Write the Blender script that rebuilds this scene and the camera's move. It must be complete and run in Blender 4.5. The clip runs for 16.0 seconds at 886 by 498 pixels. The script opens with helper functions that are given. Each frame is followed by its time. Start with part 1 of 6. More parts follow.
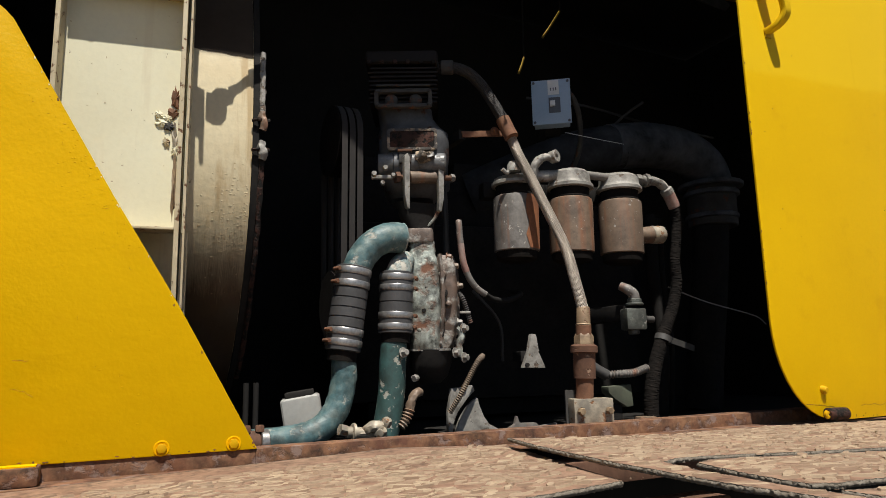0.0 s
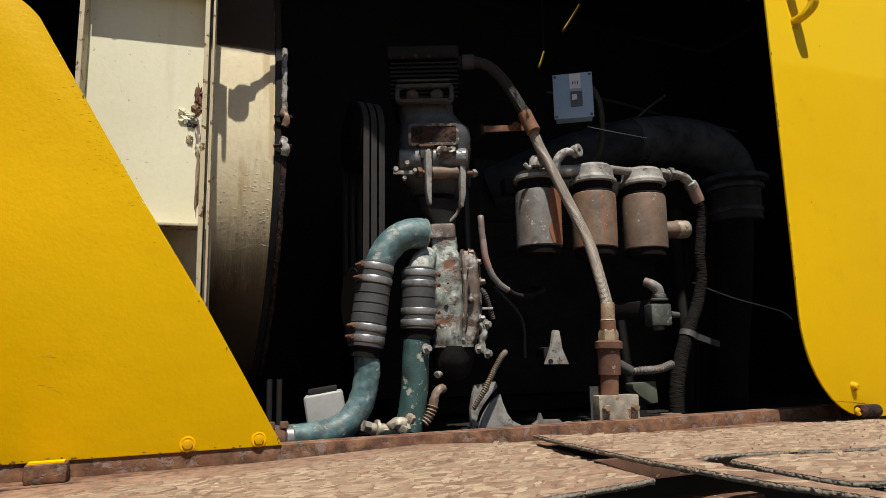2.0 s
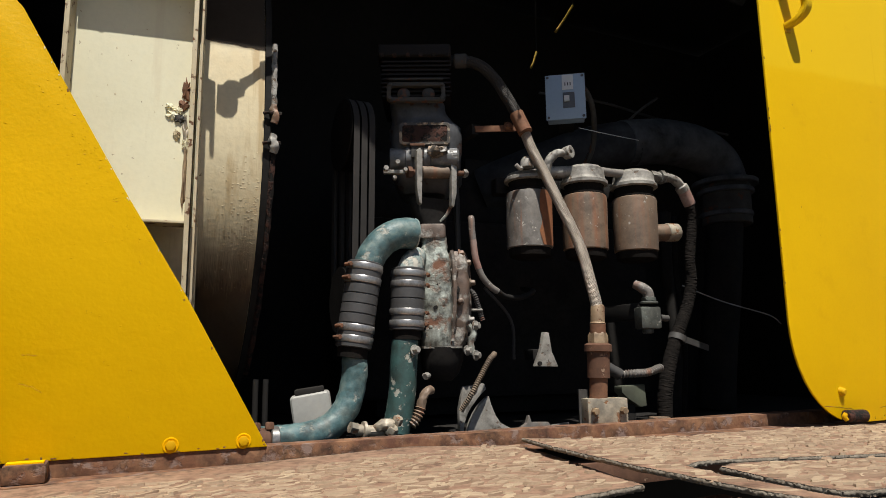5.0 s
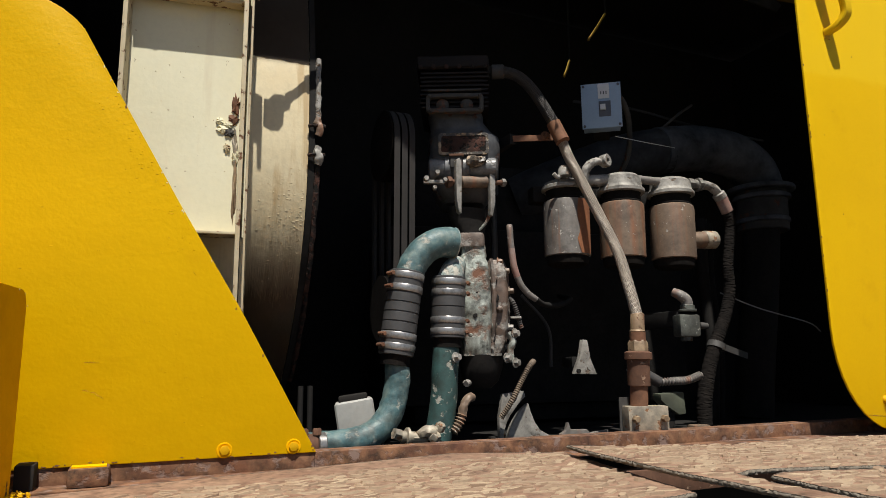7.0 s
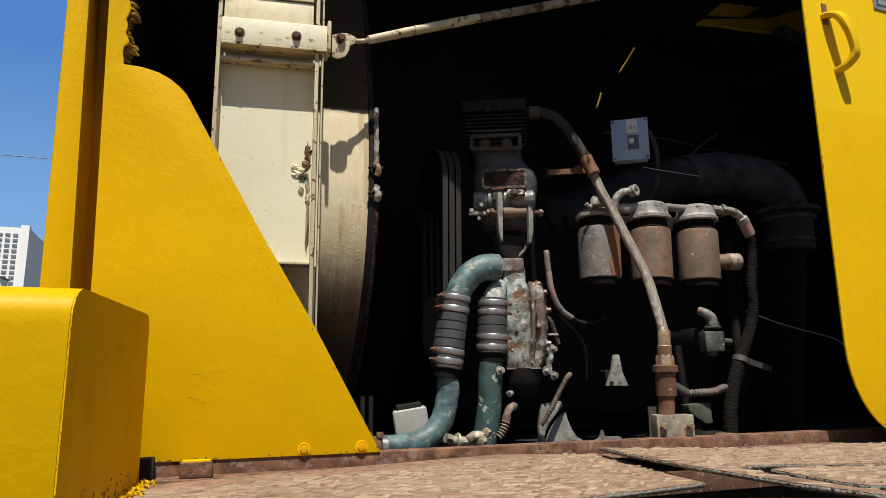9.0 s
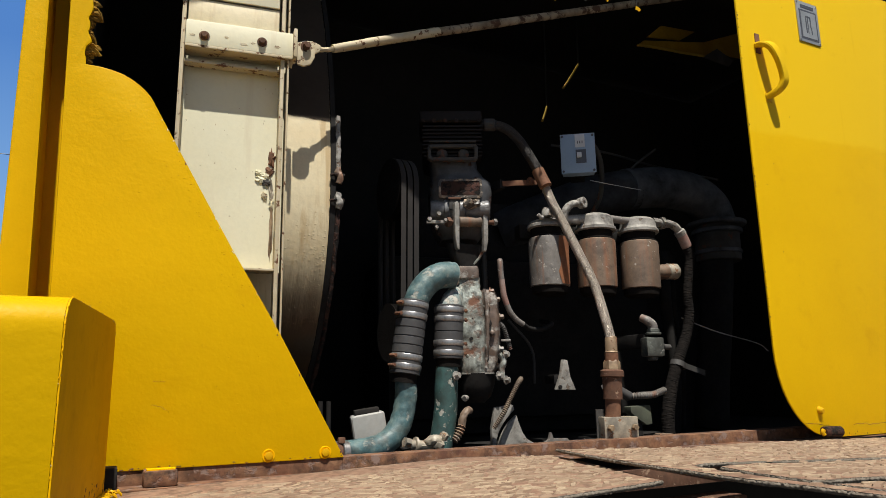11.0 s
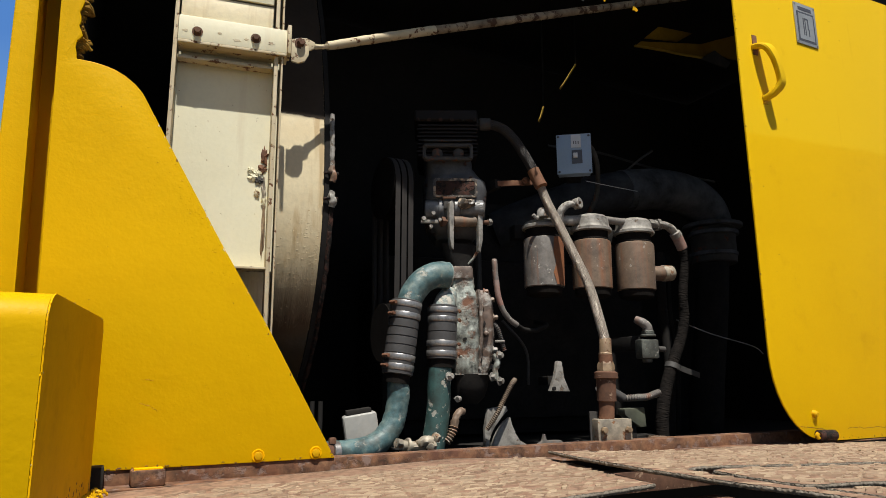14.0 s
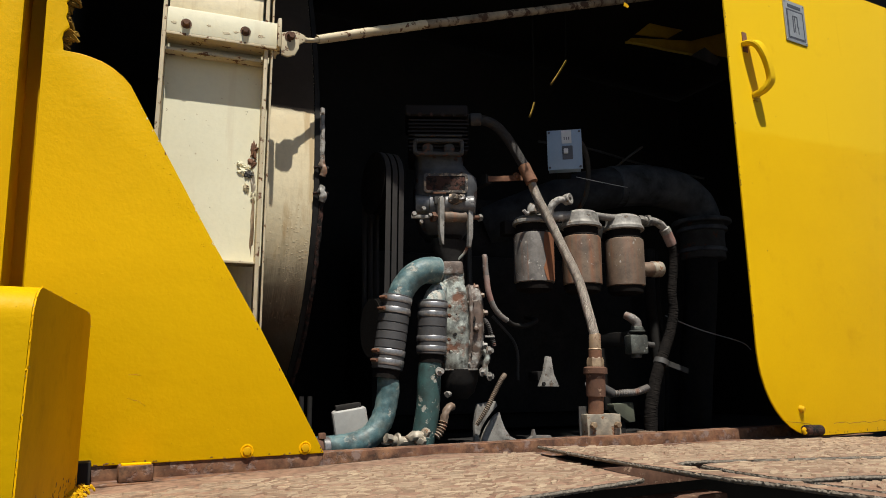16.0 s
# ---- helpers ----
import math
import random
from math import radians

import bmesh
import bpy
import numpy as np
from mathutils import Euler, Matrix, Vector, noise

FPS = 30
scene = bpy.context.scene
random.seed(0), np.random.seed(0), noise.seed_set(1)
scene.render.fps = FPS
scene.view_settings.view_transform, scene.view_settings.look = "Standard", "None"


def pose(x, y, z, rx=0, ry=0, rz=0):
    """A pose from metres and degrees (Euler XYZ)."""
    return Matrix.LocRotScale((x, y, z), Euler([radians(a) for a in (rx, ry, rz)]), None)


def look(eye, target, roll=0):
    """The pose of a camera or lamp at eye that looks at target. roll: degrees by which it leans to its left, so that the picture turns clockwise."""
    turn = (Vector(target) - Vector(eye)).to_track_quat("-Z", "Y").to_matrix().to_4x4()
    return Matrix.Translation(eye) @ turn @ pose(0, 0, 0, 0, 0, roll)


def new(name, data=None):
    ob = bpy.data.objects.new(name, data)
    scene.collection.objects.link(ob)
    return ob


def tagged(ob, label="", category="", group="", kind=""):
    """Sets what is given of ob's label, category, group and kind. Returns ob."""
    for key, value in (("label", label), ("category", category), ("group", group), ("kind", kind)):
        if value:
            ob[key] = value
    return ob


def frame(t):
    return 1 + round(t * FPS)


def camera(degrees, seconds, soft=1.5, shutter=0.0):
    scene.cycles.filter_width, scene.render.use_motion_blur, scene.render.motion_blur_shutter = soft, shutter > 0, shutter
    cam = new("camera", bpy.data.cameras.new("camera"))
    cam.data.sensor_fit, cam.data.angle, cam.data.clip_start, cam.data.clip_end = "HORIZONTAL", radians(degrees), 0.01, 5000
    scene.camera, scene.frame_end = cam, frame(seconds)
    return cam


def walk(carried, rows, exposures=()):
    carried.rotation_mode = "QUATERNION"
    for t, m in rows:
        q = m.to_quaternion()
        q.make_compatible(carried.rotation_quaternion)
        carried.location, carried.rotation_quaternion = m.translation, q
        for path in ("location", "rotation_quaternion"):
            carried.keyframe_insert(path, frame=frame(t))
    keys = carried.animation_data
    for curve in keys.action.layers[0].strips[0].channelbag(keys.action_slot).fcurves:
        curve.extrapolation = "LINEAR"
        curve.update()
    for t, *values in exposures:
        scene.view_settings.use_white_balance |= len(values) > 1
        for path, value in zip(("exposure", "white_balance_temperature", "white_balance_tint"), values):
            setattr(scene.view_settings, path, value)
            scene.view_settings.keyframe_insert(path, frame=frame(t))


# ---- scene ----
cam = camera(66.3, 16.0, soft=0.85)
METRES, EYE, TILT, LEAN, TURN = 0.6, 1.5, 0.0, 0.0, -26.3
ROWS = [
    (0.0, 0.0, 0.0, 0.0, 0.21, 9.49, 1.24),
    (0.5, 0.0013, -0.001, 0.0008, 0.14, 9.53, 1.38),
    (1.0, 0.0004, -0.0025, -0.0012, 0.47, 9.52, 1.24),
    (1.5, -0.0138, 0.0111, -0.0029, 0.86, 9.43, 1.35),
    (2.0, -0.0268, 0.019, -0.0031, 1.61, 9.29, 1.28),
    (2.5, -0.0155, 0.0277, 0.0002, 2.12, 9.29, 1.16),
    (3.0, -0.0084, 0.0283, -0.0013, 1.94, 9.25, 0.95),
    (3.5, -0.0144, 0.0337, -0.0063, 1.21, 9.19, 0.99),
    (4.0, -0.0131, 0.0304, -0.0042, 0.86, 9.1, 0.9),
    (6.5, -0.0925, 0.0443, 0.017, 0.7, 9.44, 0.59),
    (7.0, -0.0955, -0.0024, 0.0127, 2.68, 9.72, 0.6),
    (7.5, -0.0398, -0.0927, 0.0173, 4.18, 9.96, 0.77),
    (8.0, 0.0526, -0.2296, 0.0082, 7.41, 10.3, 0.86),
    (8.5, 0.0482, -0.2862, 0.0239, 9.81, 10.58, 0.07),
    (9.0, -0.1045, -0.37, -0.0011, 5.97, 11.01, 0.58),
    (9.5, -0.1916, -0.4208, 0.0154, 1.81, 11.26, 1.1),
    (12.0, -0.2501, -0.46, 0.0094, -0.3, 11.18, 0.88),
    (12.5, -0.2434, -0.4631, 0.0147, -0.12, 11.32, 0.69),
    (13.0, -0.2324, -0.4541, 0.012, -0.07, 11.34, 0.58),
    (13.5, -0.2291, -0.4413, 0.0112, -0.24, 11.29, 0.5),
    (14.0, -0.2314, -0.4315, 0.0115, -0.46, 11.2, 0.48),
    (14.5, -0.2298, -0.4197, 0.0076, -0.68, 11.1, 0.51),
    (15.0, -0.2209, -0.416, 0.0121, -1.14, 10.94, 0.5),
    (15.5, -0.2183, -0.4171, 0.0092, -1.31, 10.92, 0.5),
    (16.0, -0.2331, -0.4265, 0.0101, -1.33, 10.83, 0.44),
]
walk(cam, [(t, pose(0, 0, EYE, TILT, LEAN, TURN) @ pose(METRES * x, METRES * y, METRES * z, 90 + pitch, roll, yaw)) for t, x, y, z, yaw, pitch, roll in ROWS])

# ---- world, sun, exposure ----
scene.view_settings.exposure = 0.37
world = bpy.data.worlds.new("sky")
scene.world = world
world.use_nodes = True
_wn = world.node_tree.nodes
_sky = _wn.new("ShaderNodeTexSky")
_sky.sky_type = "NISHITA"
_sky.sun_disc = False
_sky.sun_elevation = radians(66)
_sky.sun_rotation = radians(192)
world.node_tree.links.new(_sky.outputs[0], _wn["Background"].inputs[0])
_wn["Background"].inputs[1].default_value = 0.050
SUN_WAY = Vector((0.20, 1.0, -2.3)).normalized()
_sun = bpy.data.lights.new("sun", "SUN")
_sun.energy, _sun.angle, _sun.color = 5.0, radians(0.53), (1.0, 0.95, 0.86)
sun_ob = new("sun", _sun)
sun_ob.matrix_world = look(-SUN_WAY * 20, (0, 0, 0))


# ---- materials ----
def rgb(c):
    return (c[0], c[1], c[2], 1.0)


def surface(name, base, second, rough=0.6, metal=0.0, large=5.0, fine=70.0, chips=None, chip_at=0.62, chip_scale=22.0,
            streak=None, streak_at=0.6, bump=0.25, fine_amount=0.25, dust=None, dust_at=0.5, spec=0.5, chip_rough=0.85, braid=False, grime=0.0, grime_scale=26.0, island=None, dent=0.0, chip_soft=0.02, upper=None):
    """Two colours by large blotches, fine mottling, chips or rust in patches, hanging streaks, dust on upward faces' grain."""
    m = bpy.data.materials.new(name)
    m.use_nodes = True
    nt = m.node_tree
    nodes, link = nt.nodes, nt.links.new
    bsdf = nodes["Principled BSDF"]
    tc = nodes.new("ShaderNodeTexCoord")
    info = nodes.new("ShaderNodeObjectInfo")
    offs = nodes.new("ShaderNodeVectorMath")
    offs.operation = "SCALE"
    link(info.outputs["Random"], offs.inputs["Scale"])
    offs.inputs[0].default_value = (3.1, 1.7, 2.3)
    coord = nodes.new("ShaderNodeVectorMath")
    coord.operation = "ADD"
    link(tc.outputs["Object"], coord.inputs[0])
    link(offs.outputs[0], coord.inputs[1])
    src = coord.outputs[0]

    def noise_at(scale, detail=5.0, stretch=None):
        n = nodes.new("ShaderNodeTexNoise")
        n.inputs["Scale"].default_value, n.inputs["Detail"].default_value = scale, detail
        n.inputs["Roughness"].default_value = 0.62
        if stretch:
            mp = nodes.new("ShaderNodeMapping")
            mp.inputs["Scale"].default_value = stretch
            link(src, mp.inputs["Vector"])
            link(mp.outputs[0], n.inputs["Vector"])
        else:
            link(src, n.inputs["Vector"])
        return n.outputs["Fac"]

    def step(value, at, width):
        r = nodes.new("ShaderNodeMapRange")
        r.inputs["From Min"].default_value, r.inputs["From Max"].default_value = at - width, at + width
        link(value, r.inputs["Value"])
        return r.outputs["Result"]

    def mix(fac, a, b):
        x = nodes.new("ShaderNodeMix")
        x.data_type = "RGBA"
        for i, v in ((6, a), (7, b)):
            if isinstance(v, tuple):
                x.inputs[i].default_value = rgb(v)
            else:
                link(v, x.inputs[i])
        if isinstance(fac, float):
            x.inputs[0].default_value = fac
        else:
            link(fac, x.inputs[0])
        return x.outputs[2]

    def scaled(value, k):
        x = nodes.new("ShaderNodeMath")
        x.operation = "MULTIPLY"
        x.inputs[1].default_value = k
        link(value, x.inputs[0])
        return x.outputs[0]

    blot, grain = noise_at(large, 4.0), noise_at(fine, 3.0)
    col = mix(step(blot, 0.5, 0.16), base, second)
    dark = tuple(v * 0.55 for v in base)
    col = mix(scaled(step(grain, 0.56, 0.12), fine_amount), col, dark)
    height = scaled(grain, 0.4)
    if island:
        geo = nodes.new("ShaderNodeNewGeometry")
        col = mix(scaled(step(geo.outputs["Random Per Island"], 0.5, 0.36), 0.95), col, island)
    # paler above a slanting line: an upper sheen put into the colour
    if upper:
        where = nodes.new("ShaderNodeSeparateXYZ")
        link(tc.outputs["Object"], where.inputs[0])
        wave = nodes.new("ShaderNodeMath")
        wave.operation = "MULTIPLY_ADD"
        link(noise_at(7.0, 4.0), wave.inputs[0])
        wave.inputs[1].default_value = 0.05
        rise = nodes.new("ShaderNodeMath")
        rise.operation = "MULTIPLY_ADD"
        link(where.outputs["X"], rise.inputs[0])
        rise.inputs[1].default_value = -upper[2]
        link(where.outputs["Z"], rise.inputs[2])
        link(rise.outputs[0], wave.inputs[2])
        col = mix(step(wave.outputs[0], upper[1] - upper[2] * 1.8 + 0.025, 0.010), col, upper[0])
    if dent:
        plus = nodes.new("ShaderNodeMath")
        plus.operation = "ADD"
        link(height, plus.inputs[0])
        link(scaled(noise_at(24.0, 3.0), dent), plus.inputs[1])
        height = plus.outputs[0]
    rough_out = None
    if streak:
        st = noise_at(26.0, 4.0, (1.0, 1.0, 0.07))
        col = mix(scaled(step(st, streak_at, 0.08), 0.75), col, streak)
    if dust:
        col = mix(scaled(step(noise_at(large * 2.4, 6.0), dust_at, 0.12), 0.8), col, dust)
    if grime:
        g1 = step(noise_at(grime_scale, 9.0), 0.52, 0.10)
        g2 = step(noise_at(grime_scale * 0.3, 5.0), 0.46, 0.16)
        both = nodes.new("ShaderNodeMath")
        both.operation = "MULTIPLY"
        link(g1, both.inputs[0])
        link(g2, both.inputs[1])
        col = mix(scaled(both.outputs[0], grime), col, (0.020, 0.0165, 0.0135))
    if chips:
        ch = step(noise_at(chip_scale, 8.0), chip_at, chip_soft)
        col = mix(ch, col, chips)
        add = nodes.new("ShaderNodeMath")
        add.operation = "SUBTRACT"
        link(height, add.inputs[0])
        link(scaled(ch, 0.8), add.inputs[1])
        height = add.outputs[0]
        rr = nodes.new("ShaderNodeMapRange")
        rr.inputs["To Min"].default_value, rr.inputs["To Max"].default_value = rough, chip_rough
        link(ch, rr.inputs["Value"])
        rough_out = rr.outputs["Result"]
    if braid:
        sep = nodes.new("ShaderNodeSeparateXYZ")
        link(tc.outputs["UV"], sep.inputs[0])
        waves = []
        for sign in (1.0, -1.0):
            a = nodes.new("ShaderNodeMath")
            a.operation = "MULTIPLY_ADD"
            link(sep.outputs["X"], a.inputs[0])
            a.inputs[1].default_value = sign * 2 * math.pi * 10
            v = nodes.new("ShaderNodeMath")
            v.operation = "MULTIPLY"
            v.inputs[1].default_value = 2 * math.pi * 300
            link(sep.outputs["Y"], v.inputs[0])
            link(v.outputs[0], a.inputs[2])
            s = nodes.new("ShaderNodeMath")
            s.operation = "SINE"
            link(a.outputs[0], s.inputs[0])
            waves.append(s.outputs[0])
        mx = nodes.new("ShaderNodeMath")
        mx.operation = "MAXIMUM"
        link(waves[0], mx.inputs[0])
        link(waves[1], mx.inputs[1])
        col = mix(scaled(step(mx.outputs[0], 0.1, 0.5), 0.55), tuple(v * 0.4 for v in base), col)
        height = mx.outputs[0]
    link(col, bsdf.inputs["Base Color"])
    if rough_out:
        link(rough_out, bsdf.inputs["Roughness"])
    else:
        bsdf.inputs["Roughness"].default_value = rough
    bsdf.inputs["Metallic"].default_value = metal
    bsdf.inputs["Specular IOR Level"].default_value = spec
    bp = nodes.new("ShaderNodeBump")
    bp.inputs["Strength"].default_value, bp.inputs["Distance"].default_value = bump, 0.002
    link(height, bp.inputs["Height"])
    link(bp.outputs[0], bsdf.inputs["Normal"])
    return m


YELLOW = surface("yellow_enamel", (0.622, 0.370, 0.0003), (0.588, 0.346, 0.0003), rough=0.42, large=3.0, fine=160.0, chips=(0.20, 0.10, 0.02),
                 chip_at=0.735, chip_scale=48.0, bump=0.34, fine_amount=0.05, dent=1.7, streak=(0.60, 0.36, 0.001), streak_at=0.70, spec=0.09, dust=(0.56, 0.32, 0.002), dust_at=0.74)
# lighter YELLOW for the door; its stronger light and upper sheen are in the colour
YELLOW_DOOR = surface("yellow_enamel_with_painted_sheen", (0.675, 0.412, 0.0003), (0.645, 0.388, 0.0003), rough=0.45, large=3.0, fine=160.0, chips=(0.20, 0.10, 0.02), chip_at=0.742, chip_scale=48.0, bump=0.22, fine_amount=0.05, dent=1.0,
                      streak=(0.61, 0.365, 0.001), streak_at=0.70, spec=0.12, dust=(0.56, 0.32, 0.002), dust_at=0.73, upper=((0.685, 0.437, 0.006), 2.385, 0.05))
YELLOW_WORN = surface("worn_yellow_enamel", (0.62, 0.355, 0.001), (0.55, 0.30, 0.002), rough=0.5, large=6.0, fine=120.0,
                      chips=(0.16, 0.075, 0.03), chip_at=0.66, chip_scale=34.0, bump=0.3, fine_amount=0.12, spec=0.2, dent=1.0)
YELLOW_PITTED = surface("pitted_yellow_enamel", (0.82, 0.44, 0.0003), (0.74, 0.385, 0.0003), rough=0.7, large=5.0, fine=120.0,
                        chips=(0.13, 0.06, 0.02), chip_at=0.735, chip_scale=60.0, bump=0.3, fine_amount=0.08, spec=0.06, dent=1.2, dust=(0.60, 0.30, 0.002), dust_at=0.66)
CREAM = surface("cream_paint", (0.70, 0.668, 0.49), (0.65, 0.612, 0.435), rough=0.5, large=4.0, fine=90.0, chips=(0.13, 0.07, 0.035), chip_at=0.705,
                chip_scale=62.0, bump=0.25, fine_amount=0.08, dent=0.8, streak=(0.60, 0.54, 0.38), streak_at=0.66)
CREAM_DIRTY = surface("stained_cream_paint", (0.72, 0.635, 0.43), (0.62, 0.51, 0.31), rough=0.5, large=3.5, fine=60.0, chips=(0.12, 0.07, 0.04),
                      chip_at=0.70, chip_scale=26.0, bump=0.6, fine_amount=0.2, dent=0.7, streak=(0.44, 0.31, 0.15), streak_at=0.615)
RUST_RUN = surface("orange_rust_run", (0.30, 0.115, 0.045), (0.22, 0.085, 0.04), rough=0.7, large=20.0, fine=120.0, bump=0.5, fine_amount=0.4, streak=(0.10, 0.045, 0.025), streak_at=0.58)
# oil runs plus the shade where the shroud turns under, in one colour
OIL_SHADE_FILM = surface("brown_oil_and_shade_film", (0.055, 0.030, 0.012), (0.028, 0.017, 0.008), rough=0.33, large=9.0, fine=60.0, bump=0.4, fine_amount=0.3, dent=2.0)


def thinning(m, reach):
    """Lets a coat thin out in runs towards its own edge (v = 0), over the given share of its length."""
    nt = m.node_tree
    nodes, link = nt.nodes, nt.links.new
    uv, sep = nodes.new("ShaderNodeTexCoord"), nodes.new("ShaderNodeSeparateXYZ")
    link(uv.outputs["UV"], sep.inputs[0])
    stretch, runs = nodes.new("ShaderNodeMapping"), nodes.new("ShaderNodeTexNoise")
    stretch.inputs["Scale"].default_value = (26.0, 2.2, 1.0)
    link(uv.outputs["UV"], stretch.inputs["Vector"])
    link(stretch.outputs[0], runs.inputs["Vector"])
    runs.inputs["Detail"].default_value = 6.0
    both, ramp = nodes.new("ShaderNodeMath"), nodes.new("ShaderNodeMapRange")
    both.operation = "MULTIPLY_ADD"
    both.inputs[1].default_value = 0.5 * reach
    link(runs.outputs["Fac"], both.inputs[0])
    link(sep.outputs["Y"], both.inputs[2])
    ramp.interpolation_type = "SMOOTHSTEP"
    ramp.inputs["From Min"].default_value, ramp.inputs["From Max"].default_value = 0.25 * reach, 1.25 * reach
    link(both.outputs[0], ramp.inputs["Value"])
    link(ramp.outputs["Result"], nodes["Principled BSDF"].inputs["Alpha"])


thinning(OIL_SHADE_FILM, 0.42)
# dark film whose colour stands for the shade on the upper shroud
SHADE_FILM = surface("brown_shade_film", (0.052, 0.039, 0.028), (0.036, 0.027, 0.02), rough=0.8, large=6.0, fine=60.0, bump=0.3, fine_amount=0.3, spec=0.2)
CREAM_RUST = surface("cream_paint_rust_edges", (0.55, 0.48, 0.33), (0.44, 0.36, 0.22), rough=0.6, large=9.0, fine=90.0, chips=(0.12, 0.05, 0.02),
                     chip_at=0.60, chip_scale=42.0, bump=0.5, fine_amount=0.2)
TREAD = surface("rusty_tread_plate", (0.265, 0.158, 0.108), (0.185, 0.108, 0.074), rough=0.85, large=9.0, fine=110.0, bump=0.5, fine_amount=0.3,
                dust=(0.31, 0.205, 0.14), dust_at=0.52, spec=0.2, grime=0.6, grime_scale=60.0)
TREAD_LUG = surface("worn_tread_lugs", (0.405, 0.31, 0.21), (0.30, 0.222, 0.152), rough=0.85, large=7.0, fine=160.0, bump=0.6, fine_amount=0.35, spec=0.2, island=(0.245, 0.165, 0.112))
TREAD_EDGE = surface("torn_grey_plate_edge", (0.20, 0.175, 0.142), (0.13, 0.108, 0.084), rough=0.9, large=90.0, fine=300.0, bump=1.0, fine_amount=0.4, spec=0.2, dent=2.0)
SILL_RUST = surface("flaky_sill_rust", (0.185, 0.085, 0.046), (0.12, 0.056, 0.038), rough=0.85, large=12.0, fine=120.0, bump=0.7, fine_amount=0.45,
                    chips=(0.21, 0.145, 0.12), chip_at=0.585, chip_soft=0.05, chip_scale=34.0, spec=0.25, grime=0.9, dust=(0.29, 0.155, 0.085), dust_at=0.51, streak=(0.085, 0.045, 0.03), streak_at=0.6)
RUST = surface("rust_brown", (0.155, 0.082, 0.052), (0.105, 0.052, 0.034), rough=0.85, large=16.0, fine=120.0, bump=0.6, fine_amount=0.4,
               chips=(0.26, 0.17, 0.115), chip_at=0.62, chip_scale=44.0, spec=0.25, grime=0.5)
RUST_ORANGE = surface("rust_orange", (0.215, 0.108, 0.062), (0.15, 0.068, 0.04), rough=0.8, large=20.0, fine=120.0, bump=0.7, fine_amount=0.3, spec=0.25, grime=0.5)
TEAL = surface("teal_enamel_flaking", (0.072, 0.150, 0.165), (0.050, 0.105, 0.112), rough=0.52, large=16.0, fine=150.0, chips=(0.34, 0.33, 0.29),
               chip_at=0.625, chip_scale=30.0, chip_soft=0.05, bump=0.8, fine_amount=0.4, dust=(0.17, 0.22, 0.20), dust_at=0.56, grime=0.7, grime_scale=34.0)
TEAL_PALE = surface("pale_scraped_teal", (0.30, 0.34, 0.32), (0.13, 0.20, 0.20), rough=0.6, large=22.0, fine=150.0, chips=(0.40, 0.38, 0.33), chip_at=0.55, chip_scale=40.0, chip_soft=0.05, bump=0.9, fine_amount=0.4, grime=0.5)
TEAL_DARK = surface("dark_teal_enamel_flaking", (0.045, 0.105, 0.10), (0.03, 0.07, 0.065), rough=0.5, large=14.0, fine=110.0, chips=(0.30, 0.30, 0.26),
                    chip_at=0.60, chip_scale=36.0, bump=0.8, fine_amount=0.4, grime=0.7)
CAST = surface("oily_grey_casting", (0.50, 0.545, 0.49), (0.15, 0.145, 0.125), rough=0.38, metal=0.2, large=14.0, fine=130.0, chips=(0.16, 0.075, 0.045),
               chip_at=0.57, chip_scale=13.0, bump=0.9, fine_amount=0.5, chip_soft=0.05, streak=(0.055, 0.042, 0.034), streak_at=0.555, grime=0.95, grime_scale=34.0)
# near-black casting: the dark of the deep bay is put into the colour
CAST_DARK = surface("near_black_casting", (0.013, 0.0125, 0.012), (0.023, 0.021, 0.0195), rough=0.8, large=10.0, fine=70.0, bump=0.7, fine_amount=0.5, spec=0.15)
CAST_DIM = surface("dusty_dark_casting", (0.075, 0.072, 0.068), (0.04, 0.037, 0.034), rough=0.75, large=14.0, fine=70.0, chips=(0.12, 0.055, 0.035), chip_at=0.6,
                   chip_scale=18.0, bump=0.6, fine_amount=0.4, spec=0.3)
ALUMINIUM = surface("dusty_aluminium", (0.36, 0.345, 0.315), (0.25, 0.235, 0.21), rough=0.6, metal=0.15, large=18.0, fine=130.0, chips=(0.16, 0.12, 0.09), chip_at=0.63,
                    chip_scale=40.0, bump=0.9, fine_amount=0.5, grime=0.65, grime_scale=38.0)
STEEL = surface("galvanised_band", (0.44, 0.43, 0.42), (0.33, 0.32, 0.31), rough=0.36, metal=0.75, large=20.0, fine=160.0, bump=0.2, fine_amount=0.3,
                chips=(0.20, 0.12, 0.07), chip_at=0.66, chip_scale=40.0, grime=0.4, grime_scale=40.0)
CANISTER = surface("corroded_canister", (0.215, 0.155, 0.108), (0.155, 0.108, 0.077), rough=0.55, metal=0.1, large=9.0, fine=110.0, chips=(0.36, 0.33, 0.29),
                   chip_at=0.655, chip_scale=60.0, bump=0.6, fine_amount=0.5, streak=(0.25, 0.105, 0.052), streak_at=0.575, grime=0.5)
CANISTER_GREY = surface("grey_corroded_canister", (0.22, 0.205, 0.19), (0.16, 0.145, 0.13), rough=0.55, metal=0.15, large=11.0, fine=110.0, chips=(0.42, 0.40, 0.36),
                        chip_at=0.63, chip_scale=70.0, bump=0.6, fine_amount=0.5, streak=(0.25, 0.11, 0.06), streak_at=0.60, grime=0.5)
RUBBER = surface("black_rubber", (0.035, 0.034, 0.034), (0.05, 0.047, 0.045), rough=0.6, large=20.0, fine=120.0, bump=0.3, fine_amount=0.3)
